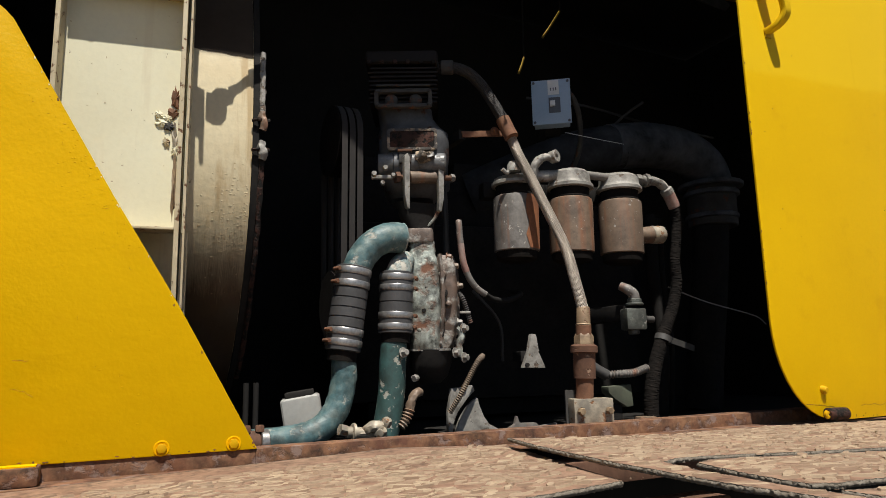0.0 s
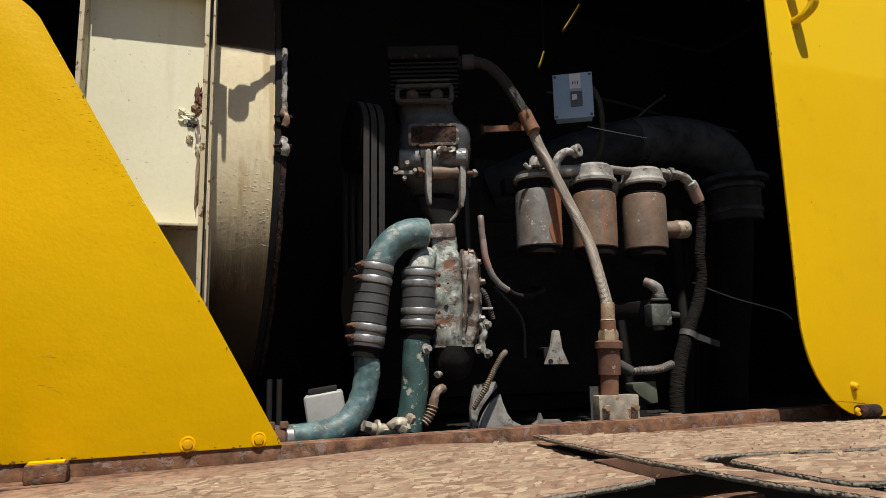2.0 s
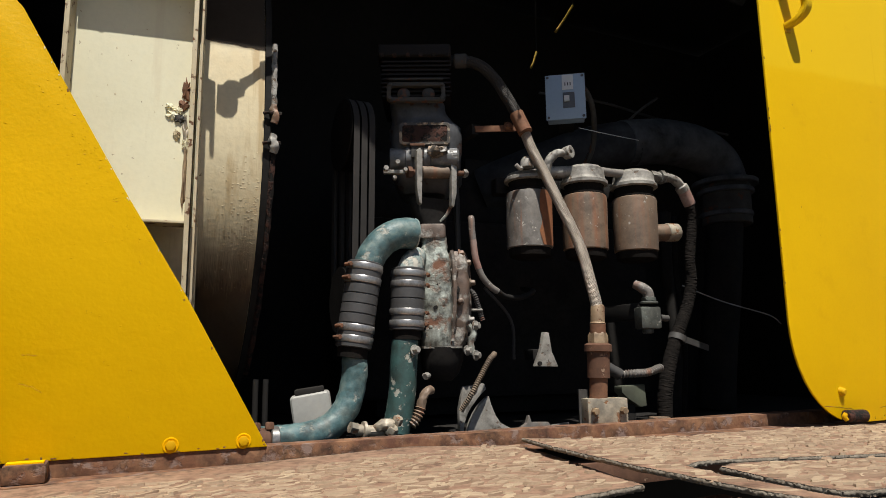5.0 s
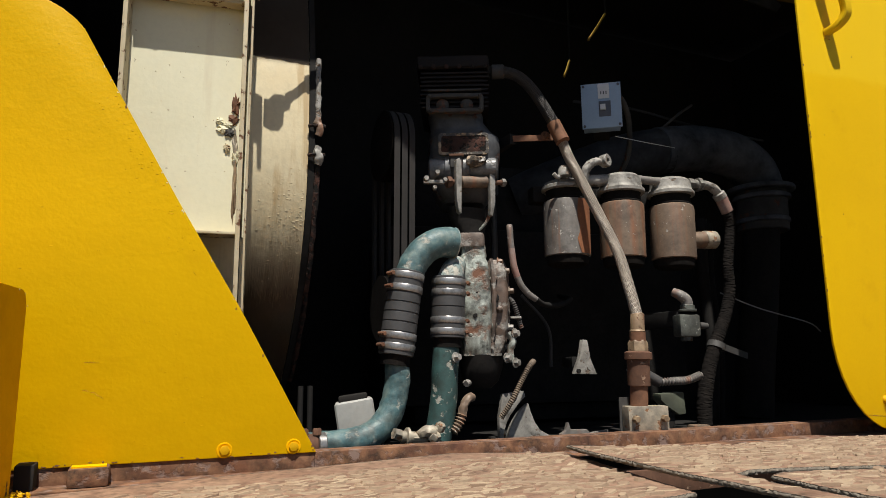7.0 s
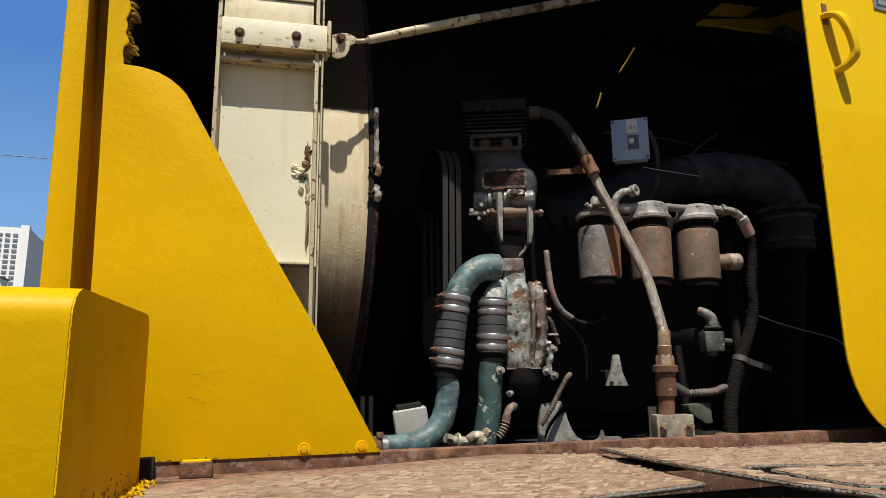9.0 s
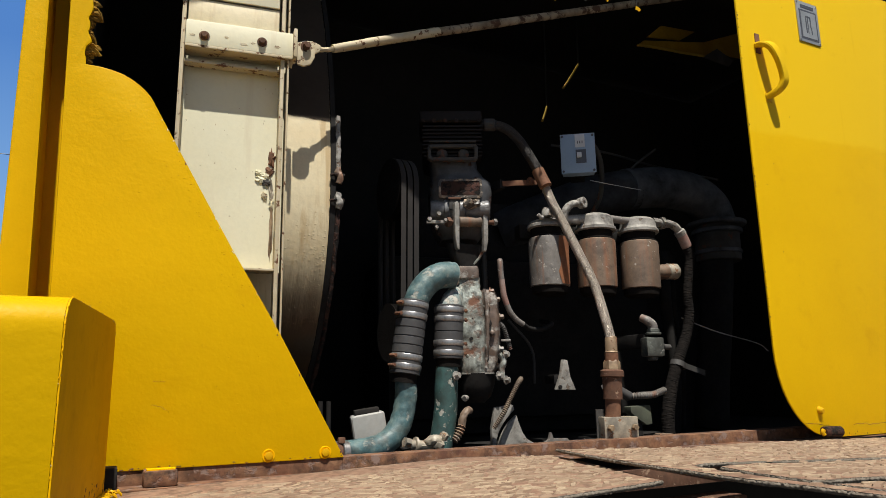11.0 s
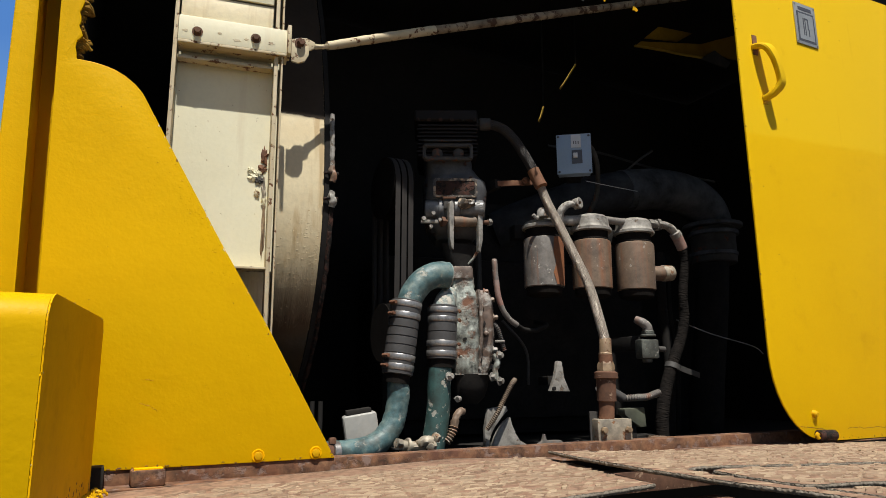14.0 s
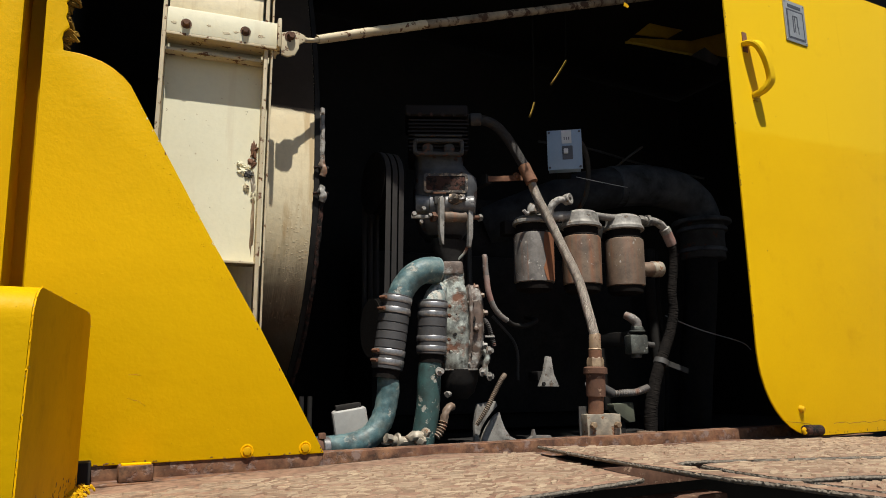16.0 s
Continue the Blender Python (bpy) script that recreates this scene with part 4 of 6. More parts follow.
door.scale = (DOOR_EYE_SCALE, DOOR_EYE_SCALE, DOOR_EYE_SCALE)
door.location = (2.083, 1.212, 1.3265)

# ---- cream column with its bracket ----
column = thing("steel_column", (0.0, 1.54, 1.30), "cream-painted steel channel column with rusted edges", "column")
web_y = 1.544
part("web", made(box, (-0.002, web_y + 0.006, 2.514), (0.262, 0.012, 1.456)), CREAM, column)
part("flange", made(box, (-0.134, 1.522, 2.25), (0.010, 0.060, 1.90)), CREAM_RUST, column, bevel=0.002)
part("flange", made(box, (0.112, 1.522, 2.25), (0.010, 0.060, 1.90)), CREAM_RUST, column, bevel=0.002)
part("flange", made(box, (0.1265, 1.526, 2.25), (0.005, 0.075, 1.90)), CREAM_RUST, column, bevel=0.002)
part("stiffener", made(box, (-0.011, 1.520, 1.786), (0.236, 0.050, 0.006)), CREAM_RUST, column, bevel=0.0015)
part("back_web", made(box, (-0.002, 1.62, 1.55), (0.262, 0.010, 0.50)), CREAM_DIRTY, column)
part("stiffener", made(box, (-0.011, 1.521, 2.316), (0.236, 0.030, 0.008)), CREAM_RUST, column, bevel=0.0015)
# burnt weld scar on the web by the flange
rs = random.Random(8)


def scab(bm, cx, cz0, w, h, y, r, n=18, thick=0.004):
    """An irregular thin crust on an upright sheet."""
    pts = []
    for k in range(n):
        a = 2 * math.pi * k / n
        q = r.uniform(0.62, 1.15)
        pts.append((cx + w * q * math.cos(a), cz0 + h * q * math.sin(a)))
    mid = bm.verts.new((cx, y - thick, cz0))
    ring = [bm.verts.new((px, y + 0.001, pz)) for px, pz in pts]
    inner = [bm.verts.new((cx + (px - cx) * 0.8, y - thick * r.uniform(0.3, 1.0), cz0 + (pz - cz0) * 0.85)) for px, pz in pts]
    for k in range(n):
        bm.faces.new((ring[k], ring[(k + 1) % n], inner[(k + 1) % n], inner[k]))
        bm.faces.new((inner[k], inner[(k + 1) % n], mid))


for cx, cz0, w, h, mt in ((0.098, 2.085, 0.009, 0.030, RUST_ORANGE), (0.094, 2.050, 0.012, 0.014, RUST_ORANGE), (0.099, 1.99, 0.006, 0.050, TAN_PALE), (0.101, 1.90, 0.005, 0.095, TAN), (0.088, 2.020, 0.012, 0.010, CAST_DIM),
                          (0.072, 2.028, 0.012, 0.011, CREAM), (0.084, 2.038, 0.009, 0.009, CREAM), (0.082, 1.985, 0.007, 0.013, CREAM_RUST), (0.066, 2.046, 0.008, 0.010, CREAM), (0.100, 1.965, 0.006, 0.018, CREAM)):
    part("weld_scar", made(scab, cx - 0.2 * w, cz0, w * 1.2, h, web_y, rs, 22, 0.006), mt, column, "burnt weld scar with peeling paint")
bm = bmesh.new()
for k in range(16):
    blister(bm, (rs.uniform(-0.12, 0.10), web_y - 0.0002, rs.uniform(1.83, 2.29)), rs.uniform(0.0006, 0.0022), rs.uniform(0.0008, 0.0030), -1, rs)
tagged(part("paint_chip", bm, CREAM_RUST, column, "small dark chips in the cream paint"), kind="stuff")
bracket = part("bracket", made(box, (0.006, 1.486, 2.382), (0.268, 0.012, 0.066)), CREAM, column, "bolted cream cross bracket", bevel=0.003)
part("lip", made(box, (0.006, 1.508, 2.346), (0.268, 0.056, 0.007)), CREAM_RUST, bracket, bevel=0.0015)
bolt(bracket, (-0.083, 1.480, 2.374), (0, -1, 0), 0.0088, 0.010, RUST)
bolt(bracket, (0.058, 1.480, 2.378), (0, -1, 0), 0.0088, 0.010, RUST)
part("middle_plate", made(box, (-0.012, 1.497, 2.447), (0.225, 0.008, 0.068)), CREAM_DIRTY, column, "stained cream plate", bevel=0.0015)
for bx, bw in ((-0.112, 0.016), (0.096, 0.018), (-0.03, 0.010), (0.012, 0.020), (0.035, 0.012)):
    part("chip", made(scab, bx, 2.372 + rs.uniform(-0.010, 0.006), bw * 0.6, 0.0042, 1.4800, rs, 16, 0.0008), CREAM_RUST, bracket, "chipped dark paint")
part("upper_plate", made(box, (-0.012, 1.492, 2.62), (0.225, 0.008, 0.27)), CREAM, column, bevel=0.002)
part("ear", made(box, (0.141, 1.482, 2.380), (0.010, 0.046, 0.080)), CREAM_RUST, bracket, bevel=0.003)

bm = bmesh.new()
prism(bm, [(0.150, 2.342), (0.168, 2.338), (0.186, 2.346), (0.196, 2.366), (0.197, 2.386), (0.186, 2.402), (0.164, 2.408), (0.150, 2.404)], 1.502, 1.510)
part("pivot_ear", bm, CREAM_RUST, bracket, bevel=0.002)
column.rotation_euler = (0, 0, radians(-8))
column.location.x += 0.011

# ---- prop rod from the bracket up across the opening ----
rod = thing("prop_rod", (0.19, 1.48, 2.382), "cream-painted steel prop rod with a flattened bolted end", "rod")
part("bar", made(tube, [(0.256, 1.49, 2.409), (0.40, 1.4975, 2.469), (0.55, 1.505, 2.530), (0.59, 1.507, 2.546)], [0.0118, 0.0135, 0.0135, 0.0135], 16, 8, rough=0.0012), CREAM_RUST, rod)
part("bar", made(tube, [(0.585, 1.5068, 2.544), (0.80, 1.5165, 2.628), (1.10, 1.53, 2.746), (1.75, 1.56, 3.00), (2.15, 1.58, 3.16)], 0.0131, 16, 8, rough=0.0014), ROD_RUST_SHADE, rod, "rusty upper length of the rod, darkened with its shade")
bm = bmesh.new()
prism(bm, [(0.172, 2.362), (0.186, 2.362), (0.214, 2.381), (0.216, 2.399), (0.194, 2.406), (0.176, 2.404), (0.166, 2.390)], 1.466, 1.474)
part("end_lug", bm, CREAM_RUST, rod, "flattened rusty end lug", bevel=0.002)
part("neck", made(tube, [(0.206, 1.474, 2.390), (0.226, 1.480, 2.395), (0.248, 1.487, 2.404), (0.268, 1.490, 2.414)], [0.0075, 0.0062, 0.0066, 0.0095], 12, 5, rough=0.002), CREAM_RUST, rod, "pinched rod neck")
part("washer", made(lathe, (0.1755, 1.466, 2.384), (0, -1, 0), [(0, 0.0175), (0.0025, 0.017)], 22), STEEL, rod)
bolt(rod, (0.1755, 1.4635, 2.384), (0, -1, 0), 0.0105, 0.014, RUST)

rod.scale = (1.012, 1.012, 1.012)
rod.location = (0.1923, 1.4978, 2.3926)

# ---- round fan shroud behind the column ----
shroud = thing("fan_shroud", (0.22, 2.1, 1.32), "cream-painted round fan shroud with rust, oil and painted-in shade", "fan shroud")
BEND_Y, BEND_Z = 1.60, 2.05
LOW_R, HIGH_R = 0.75, 1.6


def bend(a, out=0.0):
    """A point of the shroud's outline: a degrees along it from its foremost line, tighter below than above."""
    r = LOW_R if a < 0 else HIGH_R
    return BEND_Y + r - (r + out) * math.cos(radians(a)), BEND_Z + (r + out) * math.sin(radians(a))


def arc_band(bm, x0, x1, inner, outer, a0, a1, n=64):
    """Part of a curved band with its axis along x."""
    rows = []
    for k in range(n + 1):
        a = a0 + (a1 - a0) * k / n
        rows.append([bm.verts.new((px, *bend(a, o))) for px, o in ((x0, outer), (x1, outer), (x1, inner), (x0, inner))])
    for a, b in zip(rows, rows[1:]):
        for j in range(4):
            bm.faces.new((a[j], a[(j + 1) % 4], b[(j + 1) % 4], b[j]))
    bm.faces.new(rows[0])
    bm.faces.new(list(reversed(rows[-1])))


part("band", made(arc_band, 0.140, 0.287, -0.012, 0.0, -80, 42), CREAM_DIRTY, shroud, "curved cream sheet band")


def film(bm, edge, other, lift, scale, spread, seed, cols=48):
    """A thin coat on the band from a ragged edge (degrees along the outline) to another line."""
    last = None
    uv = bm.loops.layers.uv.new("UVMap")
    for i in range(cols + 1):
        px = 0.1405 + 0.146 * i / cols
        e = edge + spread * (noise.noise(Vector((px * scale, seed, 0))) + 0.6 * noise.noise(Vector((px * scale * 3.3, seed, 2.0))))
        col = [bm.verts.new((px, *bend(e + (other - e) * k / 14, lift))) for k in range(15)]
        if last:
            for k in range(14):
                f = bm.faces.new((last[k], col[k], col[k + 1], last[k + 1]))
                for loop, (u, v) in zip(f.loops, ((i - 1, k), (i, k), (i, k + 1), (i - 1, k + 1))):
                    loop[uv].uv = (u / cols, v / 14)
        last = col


# oil runs and painted shade down the lower curve
part("oil_film", made(film, -12.0, -70, 0.0010, 40.0, 2.0, 8.7), OIL_SHADE_FILM, shroud, "brown oily coat running down, darkened with the shade below")
rw = random.Random(31)
bm = bmesh.new()
for k in range(170):
    a = rw.triangular(-34.0, -3.0, -19.0)
    px = 0.287 - abs(rw.gauss(0.0, 0.045)) - 0.004
    if px < 0.15:
        continue
    w, h = rw.uniform(0.0012, 0.0050), rw.uniform(0.0008, 0.0026)
    ring = []
    for j in range(8):
        q = rw.uniform(0.6, 1.2)
        t_a = a + math.degrees(h * q * math.sin(j * math.pi / 4) / (LOW_R if a < 0 else HIGH_R))
        ring.append(bm.verts.new((px + w * q * math.cos(j * math.pi / 4), *bend(t_a, 0.0001))))
    top = bm.verts.new((px, *bend(a, rw.uniform(0.0004, 0.0009))))
    for j in range(8):
        bm.faces.new((ring[j], ring[(j + 1) % 8], top))
tagged(part("paint_blister", bm, CREAM_DIRTY, shroud, "blistered cream paint"), kind="stuff")
# upper shade laid on as a film, its edge at the shade line
part("soot_film", made(film, 7.2, 42, 0.0010, 22.0, 0.12, 5.3), SHADE_FILM, shroud, "brown coat that carries the shade of the upper band")
part("rim", made(arc_band, 0.288, 0.302, -0.02, 0.004, -80, 42), CAST_DARK, shroud, "dark rolled rim")
def rim_point(a, extra=0.004):
    return (0.309, *bend(a, extra))


part("edge_pipe", made(tube, [rim_point(a) for a in (1.6, 3.6, 5.6, 7.8)], 0.0068, 10, 5, rough=0.004), ALUMINIUM, shroud, "pale flaking pipe along the rim")
part("edge_pipe", made(tube, [rim_point(a) for a in (-50, -42, -34, -26, -18, -10, -4)], 0.0062, 10, 5, rough=0.004), RUST_DULL, shroud, "rusty thin pipe along the rim")
for ang, mt, size in ((1.2, CANISTER, 0.010), (-3.0, ALUMINIUM, 0.0115)):
    p = Vector(rim_point(ang, 0.008))
    b = part("rim_clamp", made(tube, [p + Vector((0, 0, -0.022)), p + Vector((0.003, -0.003, -0.006)), p + Vector((-0.002, 0, 0.010)), p + Vector((0, 0, 0.024))], [size * 0.8, size, size * 0.9, size * 0.6], 10, 4, rough=0.004), mt, shroud)
    part("clamp_screw", made(tube, [p + Vector((-0.026, -0.002, -0.002)), p + Vector((-0.010, -0.006, 0.001)), p + Vector((0.016, -0.004, 0.002))], 0.0042, 8, 3, rough=0.002), RUST_DULL, b)
part("inner_panel", made(box, (0.15, 2.20, 2.1), (0.01, 0.9, 1.50)), NEAR_BLACK, shroud)


# ---- diesel engine ----
engine = thing("diesel_engine", (1.1, 2.0, 1.30), "greasy old diesel engine with teal pipes and rusty filters", "engine")
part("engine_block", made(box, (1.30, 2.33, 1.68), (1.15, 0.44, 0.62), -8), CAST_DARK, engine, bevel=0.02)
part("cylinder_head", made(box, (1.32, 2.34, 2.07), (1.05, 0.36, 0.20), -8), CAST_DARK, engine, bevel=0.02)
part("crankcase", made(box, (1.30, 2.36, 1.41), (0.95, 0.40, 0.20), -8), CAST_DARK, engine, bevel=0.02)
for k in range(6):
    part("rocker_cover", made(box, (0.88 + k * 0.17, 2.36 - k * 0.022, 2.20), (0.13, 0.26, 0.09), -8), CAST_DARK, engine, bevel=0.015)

# belt-driven air compressor
comp = part("air_compressor", made(loft, [(1.955, 0.772, 1.755, 0.060, 0.070), (1.985, 0.772, 1.752, 0.082, 0.092), (2.030, 0.774, 1.748, 0.099, 0.100), (2.110, 0.774, 1.745, 0.104, 0.104), (2.140, 0.772, 1.745, 0.100, 0.102), (2.160, 0.764, 1.745, 0.086, 0.092),
                                         (2.185, 0.752, 1.745, 0.078, 0.088), (2.215, 0.748, 1.745, 0.078, 0.088)], 40, 4.5, -25, 0.003, 3), BODY_DARK, engine, "greasy dark cast compressor body")
part("cylinder", made(box, (0.747, 1.745, 2.265), (0.165, 0.178, 0.11), -25), HEAD_BROWN, comp)
for k in range(9):
    part("fin", made(box, (0.747, 1.745, 2.218 + k * 0.0125), (0.186 + 0.008 * (k % 2), 0.20, 0.005), -25), HEAD_BROWN, comp)
part("head", made(box, (0.742, 1.745, 2.352), (0.205, 0.20, 0.040), -25), HEAD_BROWN, comp, bevel=0.012, segments=3)


def on_comp(bm, c, s, cx=0.747):
    p = pose(cx, 1.745, 0, 0, 0, -25) @ Vector(c)
    return box(bm, tuple(p), s, -25)


def ring_plate(bm, cx, cz0, w, h, border, y0, y1, corner=0.012, origin=0.747, wave=0.0):
    """A flat rounded frame on the compressor's front: half sizes w and h, open inside its border."""
    m = pose(origin, 1.745, 0, 0, 0, -25)

    def loop(a, b, c, y):
        pts = []
        for ux, uz, start in ((1, 1, 0), (-1, 1, 90), (-1, -1, 180), (1, -1, 270)):
            for k in range(5):
                ang = radians(start + 22.5 * k)
                swell = 1.0 + wave * math.cos(4 * ang)
                pts.append(m @ Vector((cx + ux * (a - c) + c * math.cos(ang), y, cz0 + (uz * (b - c) + c * math.sin(ang)) * swell)))
        return [bm.verts.new(p) for p in pts]

    rows = [loop(w, h, corner, y1), loop(w, h, corner, y0), loop(w - border, h - border, corner * 0.6, y0), loop(w - border, h - border, corner * 0.6, y1)]
    n = len(rows[0])
    for a, b in zip(rows, rows[1:]):
        for k in range(n):
            bm.faces.new((a[k], a[(k + 1) % n], b[(k + 1) % n], b[k]))


part("cover_frame", made(ring_plate, 0, 2.224, 0.080, 0.027, 0.011, -0.116, -0.098), CAST_DIM, comp, "dusty grey cover frame", bevel=0.002)
part("cover_bar", made(on_comp, (0.0, -0.108, 2.262), (0.150, 0.010, 0.006)), CAST_DIM, comp, bevel=0.002)
for ux in (-0.070, 0.070):
    for zz in (2.204, 2.244):
        q = pose(0.747, 1.745, 0, 0, 0, -25) @ Vector((ux, -0.115, zz))
        bolt(comp, tuple(q), (-0.42, -0.91, 0), 0.0050, 0.005, CAST_DIM, False)
for k in range(6):
    q = pose(0.742, 1.745, 0, 0, 0, -25) @ Vector((-0.09 + k * 0.036, -0.10, 2.334))
    bolt(comp, tuple(q), (-0.42, -0.91, 0), 0.007, 0.006, RUST_DULL, False)
for ux in (-0.034, 0.034):
    q = pose(0.747, 1.745, 0, 0, 0, -25) @ Vector((ux, -0.100, 2.222))
    part("port_cover", made(lathe, tuple(q), (-0.42, -0.91, 0), [(0, 0.018), (0.005, 0.017), (0.009, 0.011), (0.010, 0.004)], 20), CAST_DIM, comp)


def bp_at(x, y, z):
    return pose(0.772, 1.745, 0, 0, 0, -25) @ Vector((x, y, z))


plate = part("name_plate", made(on_comp, (0.0, -0.106, 2.110), (0.125, 0.006, 0.050), 0.772), RUST_DULL, comp, "rusted maker's plate", bevel=0.002)
part("plate_border", made(ring_plate, 0, 2.110, 0.069, 0.031, 0.0075, -0.1105, -0.100, 0.010, 0.772), CAST_MIX, plate, "chipped grey border")

bp = pose(0.772, 1.745, 0, 0, 0, -25)
part("crank_housing", made(lathe, tuple(bp @ Vector((-0.098, -0.080, 2.046))), tuple((bp @ Vector((1, 0, 0))) - (bp @ Vector((0, 0, 0)))),
     [(0, 0.024), (0.004, 0.031), (0.045, 0.032), (0.047, 0.036), (0.062, 0.036), (0.064, 0.030), (0.092, 0.029), (0.094, 0.034), (0.112, 0.034), (0.114, 0.031), (0.186, 0.030), (0.191, 0.024)], 32), OILY_DARK, comp, "oily dark crank housing")
part("cap_strap", made(on_comp, (-0.020, -0.116, 2.056), (0.034, 0.012, 0.034), 0.772), CAST_DIM, comp, bevel=0.003)
part("cap_ledge", made(on_comp, (-0.020, -0.118, 2.074), (0.040, 0.016, 0.007), 0.772), RUST, comp, bevel=0.002)
part("crank_lump", made(tube, [bp_at(0.012, -0.108, 2.060), bp_at(0.034, -0.116, 2.056), bp_at(0.058, -0.112, 2.062)], [0.013, 0.017, 0.012], 16, 5, rough=0.007), CAST_MIX, comp, "rust-blotched casting lump")
cl = part("bolt_cluster", made(box, (0.634, 1.640, 1.990), (0.056, 0.014, 0.010), -20), ALUMINIUM, comp, "pale dusty bolted clip", bevel=0.002)
for bx, bz, r in ((0.608, 1.992, 0.008), (0.640, 2.012, 0.0075), (0.662, 1.994, 0.0065), (0.632, 1.970, 0.0065)):
    bolt(cl, (bx, 1.632, bz), (-0.3, -1, 0.1), r, 0.012, ALUMINIUM, False)

# belts and pulleys
# pulleys near-black, so that they stay lost in the bay's shade
for zc, rr in ((2.115, 0.095), (1.66, 0.085)):
    bm = bmesh.new()
    prof = []
    for k in range(5):
        prof += [(k * 0.0168, rr + 0.004), (k * 0.0168 + 0.002, rr + 0.004)] + ([(k * 0.0168 + 0.006, rr - 0.010), (k * 0.0168 + 0.0128, rr - 0.010)] if k < 4 else [])
    lathe(bm, (0.526, 1.765, zc), (1, -0.0, 0), prof, 40)
    part("pulley", bm, LAGGED_AND_SHADE, engine)
for k in range(3):
    bm = bmesh.new()
    x0 = 0.5395 + k * 0.0215
    path = []
    for a in range(0, 181, 12):
        path.append((1.765 - 0.097 * math.cos(radians(a)), 2.115 + 0.097 * math.sin(radians(a))))
    for a in range(180, 361, 12):
        path.append((1.765 - 0.087 * math.cos(radians(a)), 1.66 + 0.087 * math.sin(radians(a))))
    n = len(path)
    rowv = []
    for i in range(n):
        y, z = path[i]
        ya, za = path[i - 1]
        yb, zb = path[(i + 1) % n]
        d = Vector((0, yb - ya, zb - za)).normalized()
        nrm = Vector((0, -d.z, d.y))
        c = Vector((x0, y, z))
        rowv.append([bm.verts.new(c + Vector((u, 0, 0)) + nrm * v) for u, v in ((-0.0082, 0.003), (0.0082, 0.003), (0.004, -0.006), (-0.004, -0.006))])
    for i in range(n):
        for j in range(4):
            bm.faces.new((rowv[i][j], rowv[i][(j + 1) % 4], rowv[(i + 1) % n][(j + 1) % 4], rowv[(i + 1) % n][j]))
    part("drive_belt", bm, BELT, engine)

# tensioner fork above the pump
# near-black body stands in for the dark void between the cheeks
fork = part("tensioner_fork", made(loft, [(1.835, 0.772, 1.70, 0.032, 0.03), (1.880, 0.760, 1.69, 0.044, 0.024), (1.905, 0.755, 1.68, 0.056, 0.018), (1.935, 0.752, 1.675, 0.060, 0.016)], 24, 3.5), CAST_DARK, engine, "near-black cast fork")
for x, lean in ((0.700, -1), (0.802, 1)):
    bm = bmesh.new()
    prism(bm, [(x - 0.006 - 0.004 * lean, 1.910), (x - 0.0075, 1.945), (x - 0.0085, 2.025), (x - 0.007, 2.052), (x + 0.001, 2.061), (x + 0.0075, 2.052), (x + 0.0085, 2.025), (x + 0.0065, 1.945), (x + 0.002 - 0.004 * lean, 1.906)], 1.622, 1.640)
    part("cheek", bm, ALUMINIUM, fork, bevel=0.002)
part("fork_prong", made(tube, [(0.804, 1.65, 1.915), (0.796, 1.66, 1.893), (0.780, 1.67, 1.874)], [0.005, 0.0045, 0.004], 8, 4), CAST, fork)
part("pin_sleeve", made(cyl, (0.712, 1.640, 1.998), (0.790, 1.636, 2.004), 0.0165, 20, 0.002), CANISTER, fork, "rust-brown pin sleeve")
part("pin", made(cyl, (0.672, 1.641, 1.994), (0.850, 1.634, 2.008), 0.0075, 12, 0.001), RUST, fork)
part("nut", made(hex_head, (0.836, 1.635, 2.007), (1, -0.03, 0.06), 0.012, 0.012), ALUMINIUM, fork)
part("nut", made(hex_head, (0.672, 1.641, 1.994), (1, -0.03, 0.06), 0.016, 0.014), RUST, fork)

# water pump housing
FACE = Vector((-0.42, -0.91, 0.0)).normalized()
pump = part("pump_housing", made(loft, [(1.535, 0.776, 1.690, 0.0400, 0.045), (1.600, 0.778, 1.690, 0.0410, 0.046), (1.650, 0.779, 1.690, 0.0415, 0.047), (1.700, 0.777, 1.690, 0.0405, 0.046), (1.750, 0.773, 1.690, 0.0390, 0.043),
                                         (1.785, 0.773, 1.690, 0.0370, 0.038), (1.805, 0.7725, 1.690, 0.0345, 0.034), (1.830, 0.769, 1.690, 0.0335, 0.033)], 48, 5.0, -25, 0.0062, 6), CAST, engine, "oily grey-green pump casting streaked with rust")
part("neck_flange", made(loft, [(1.826, 0.765, 1.690, 0.0365, 0.036), (1.832, 0.765, 1.690, 0.0375, 0.037), (1.858, 0.765, 1.690, 0.0365, 0.036), (1.864, 0.765, 1.690, 0.034, 0.034)], 32, 8.0, -25, 0.001), CAST_BROWN, pump, "rust-stained square neck block")
part("sump", made(loft, [(1.445, 0.795, 1.71, 0.030, 0.030), (1.465, 0.796, 1.71, 0.050, 0.055), (1.500, 0.797, 1.705, 0.058, 0.062), (1.534, 0.797, 1.70, 0.060, 0.064)], 28, 2.8, -25), CAST_DARK, pump)
part("gasket_rim", made(loft, [(1.531, 0.789, 1.690, 0.056, 0.050), (1.537, 0.789, 1.690, 0.056, 0.050)], 32, 6.0, -25), ALUMINIUM, pump)
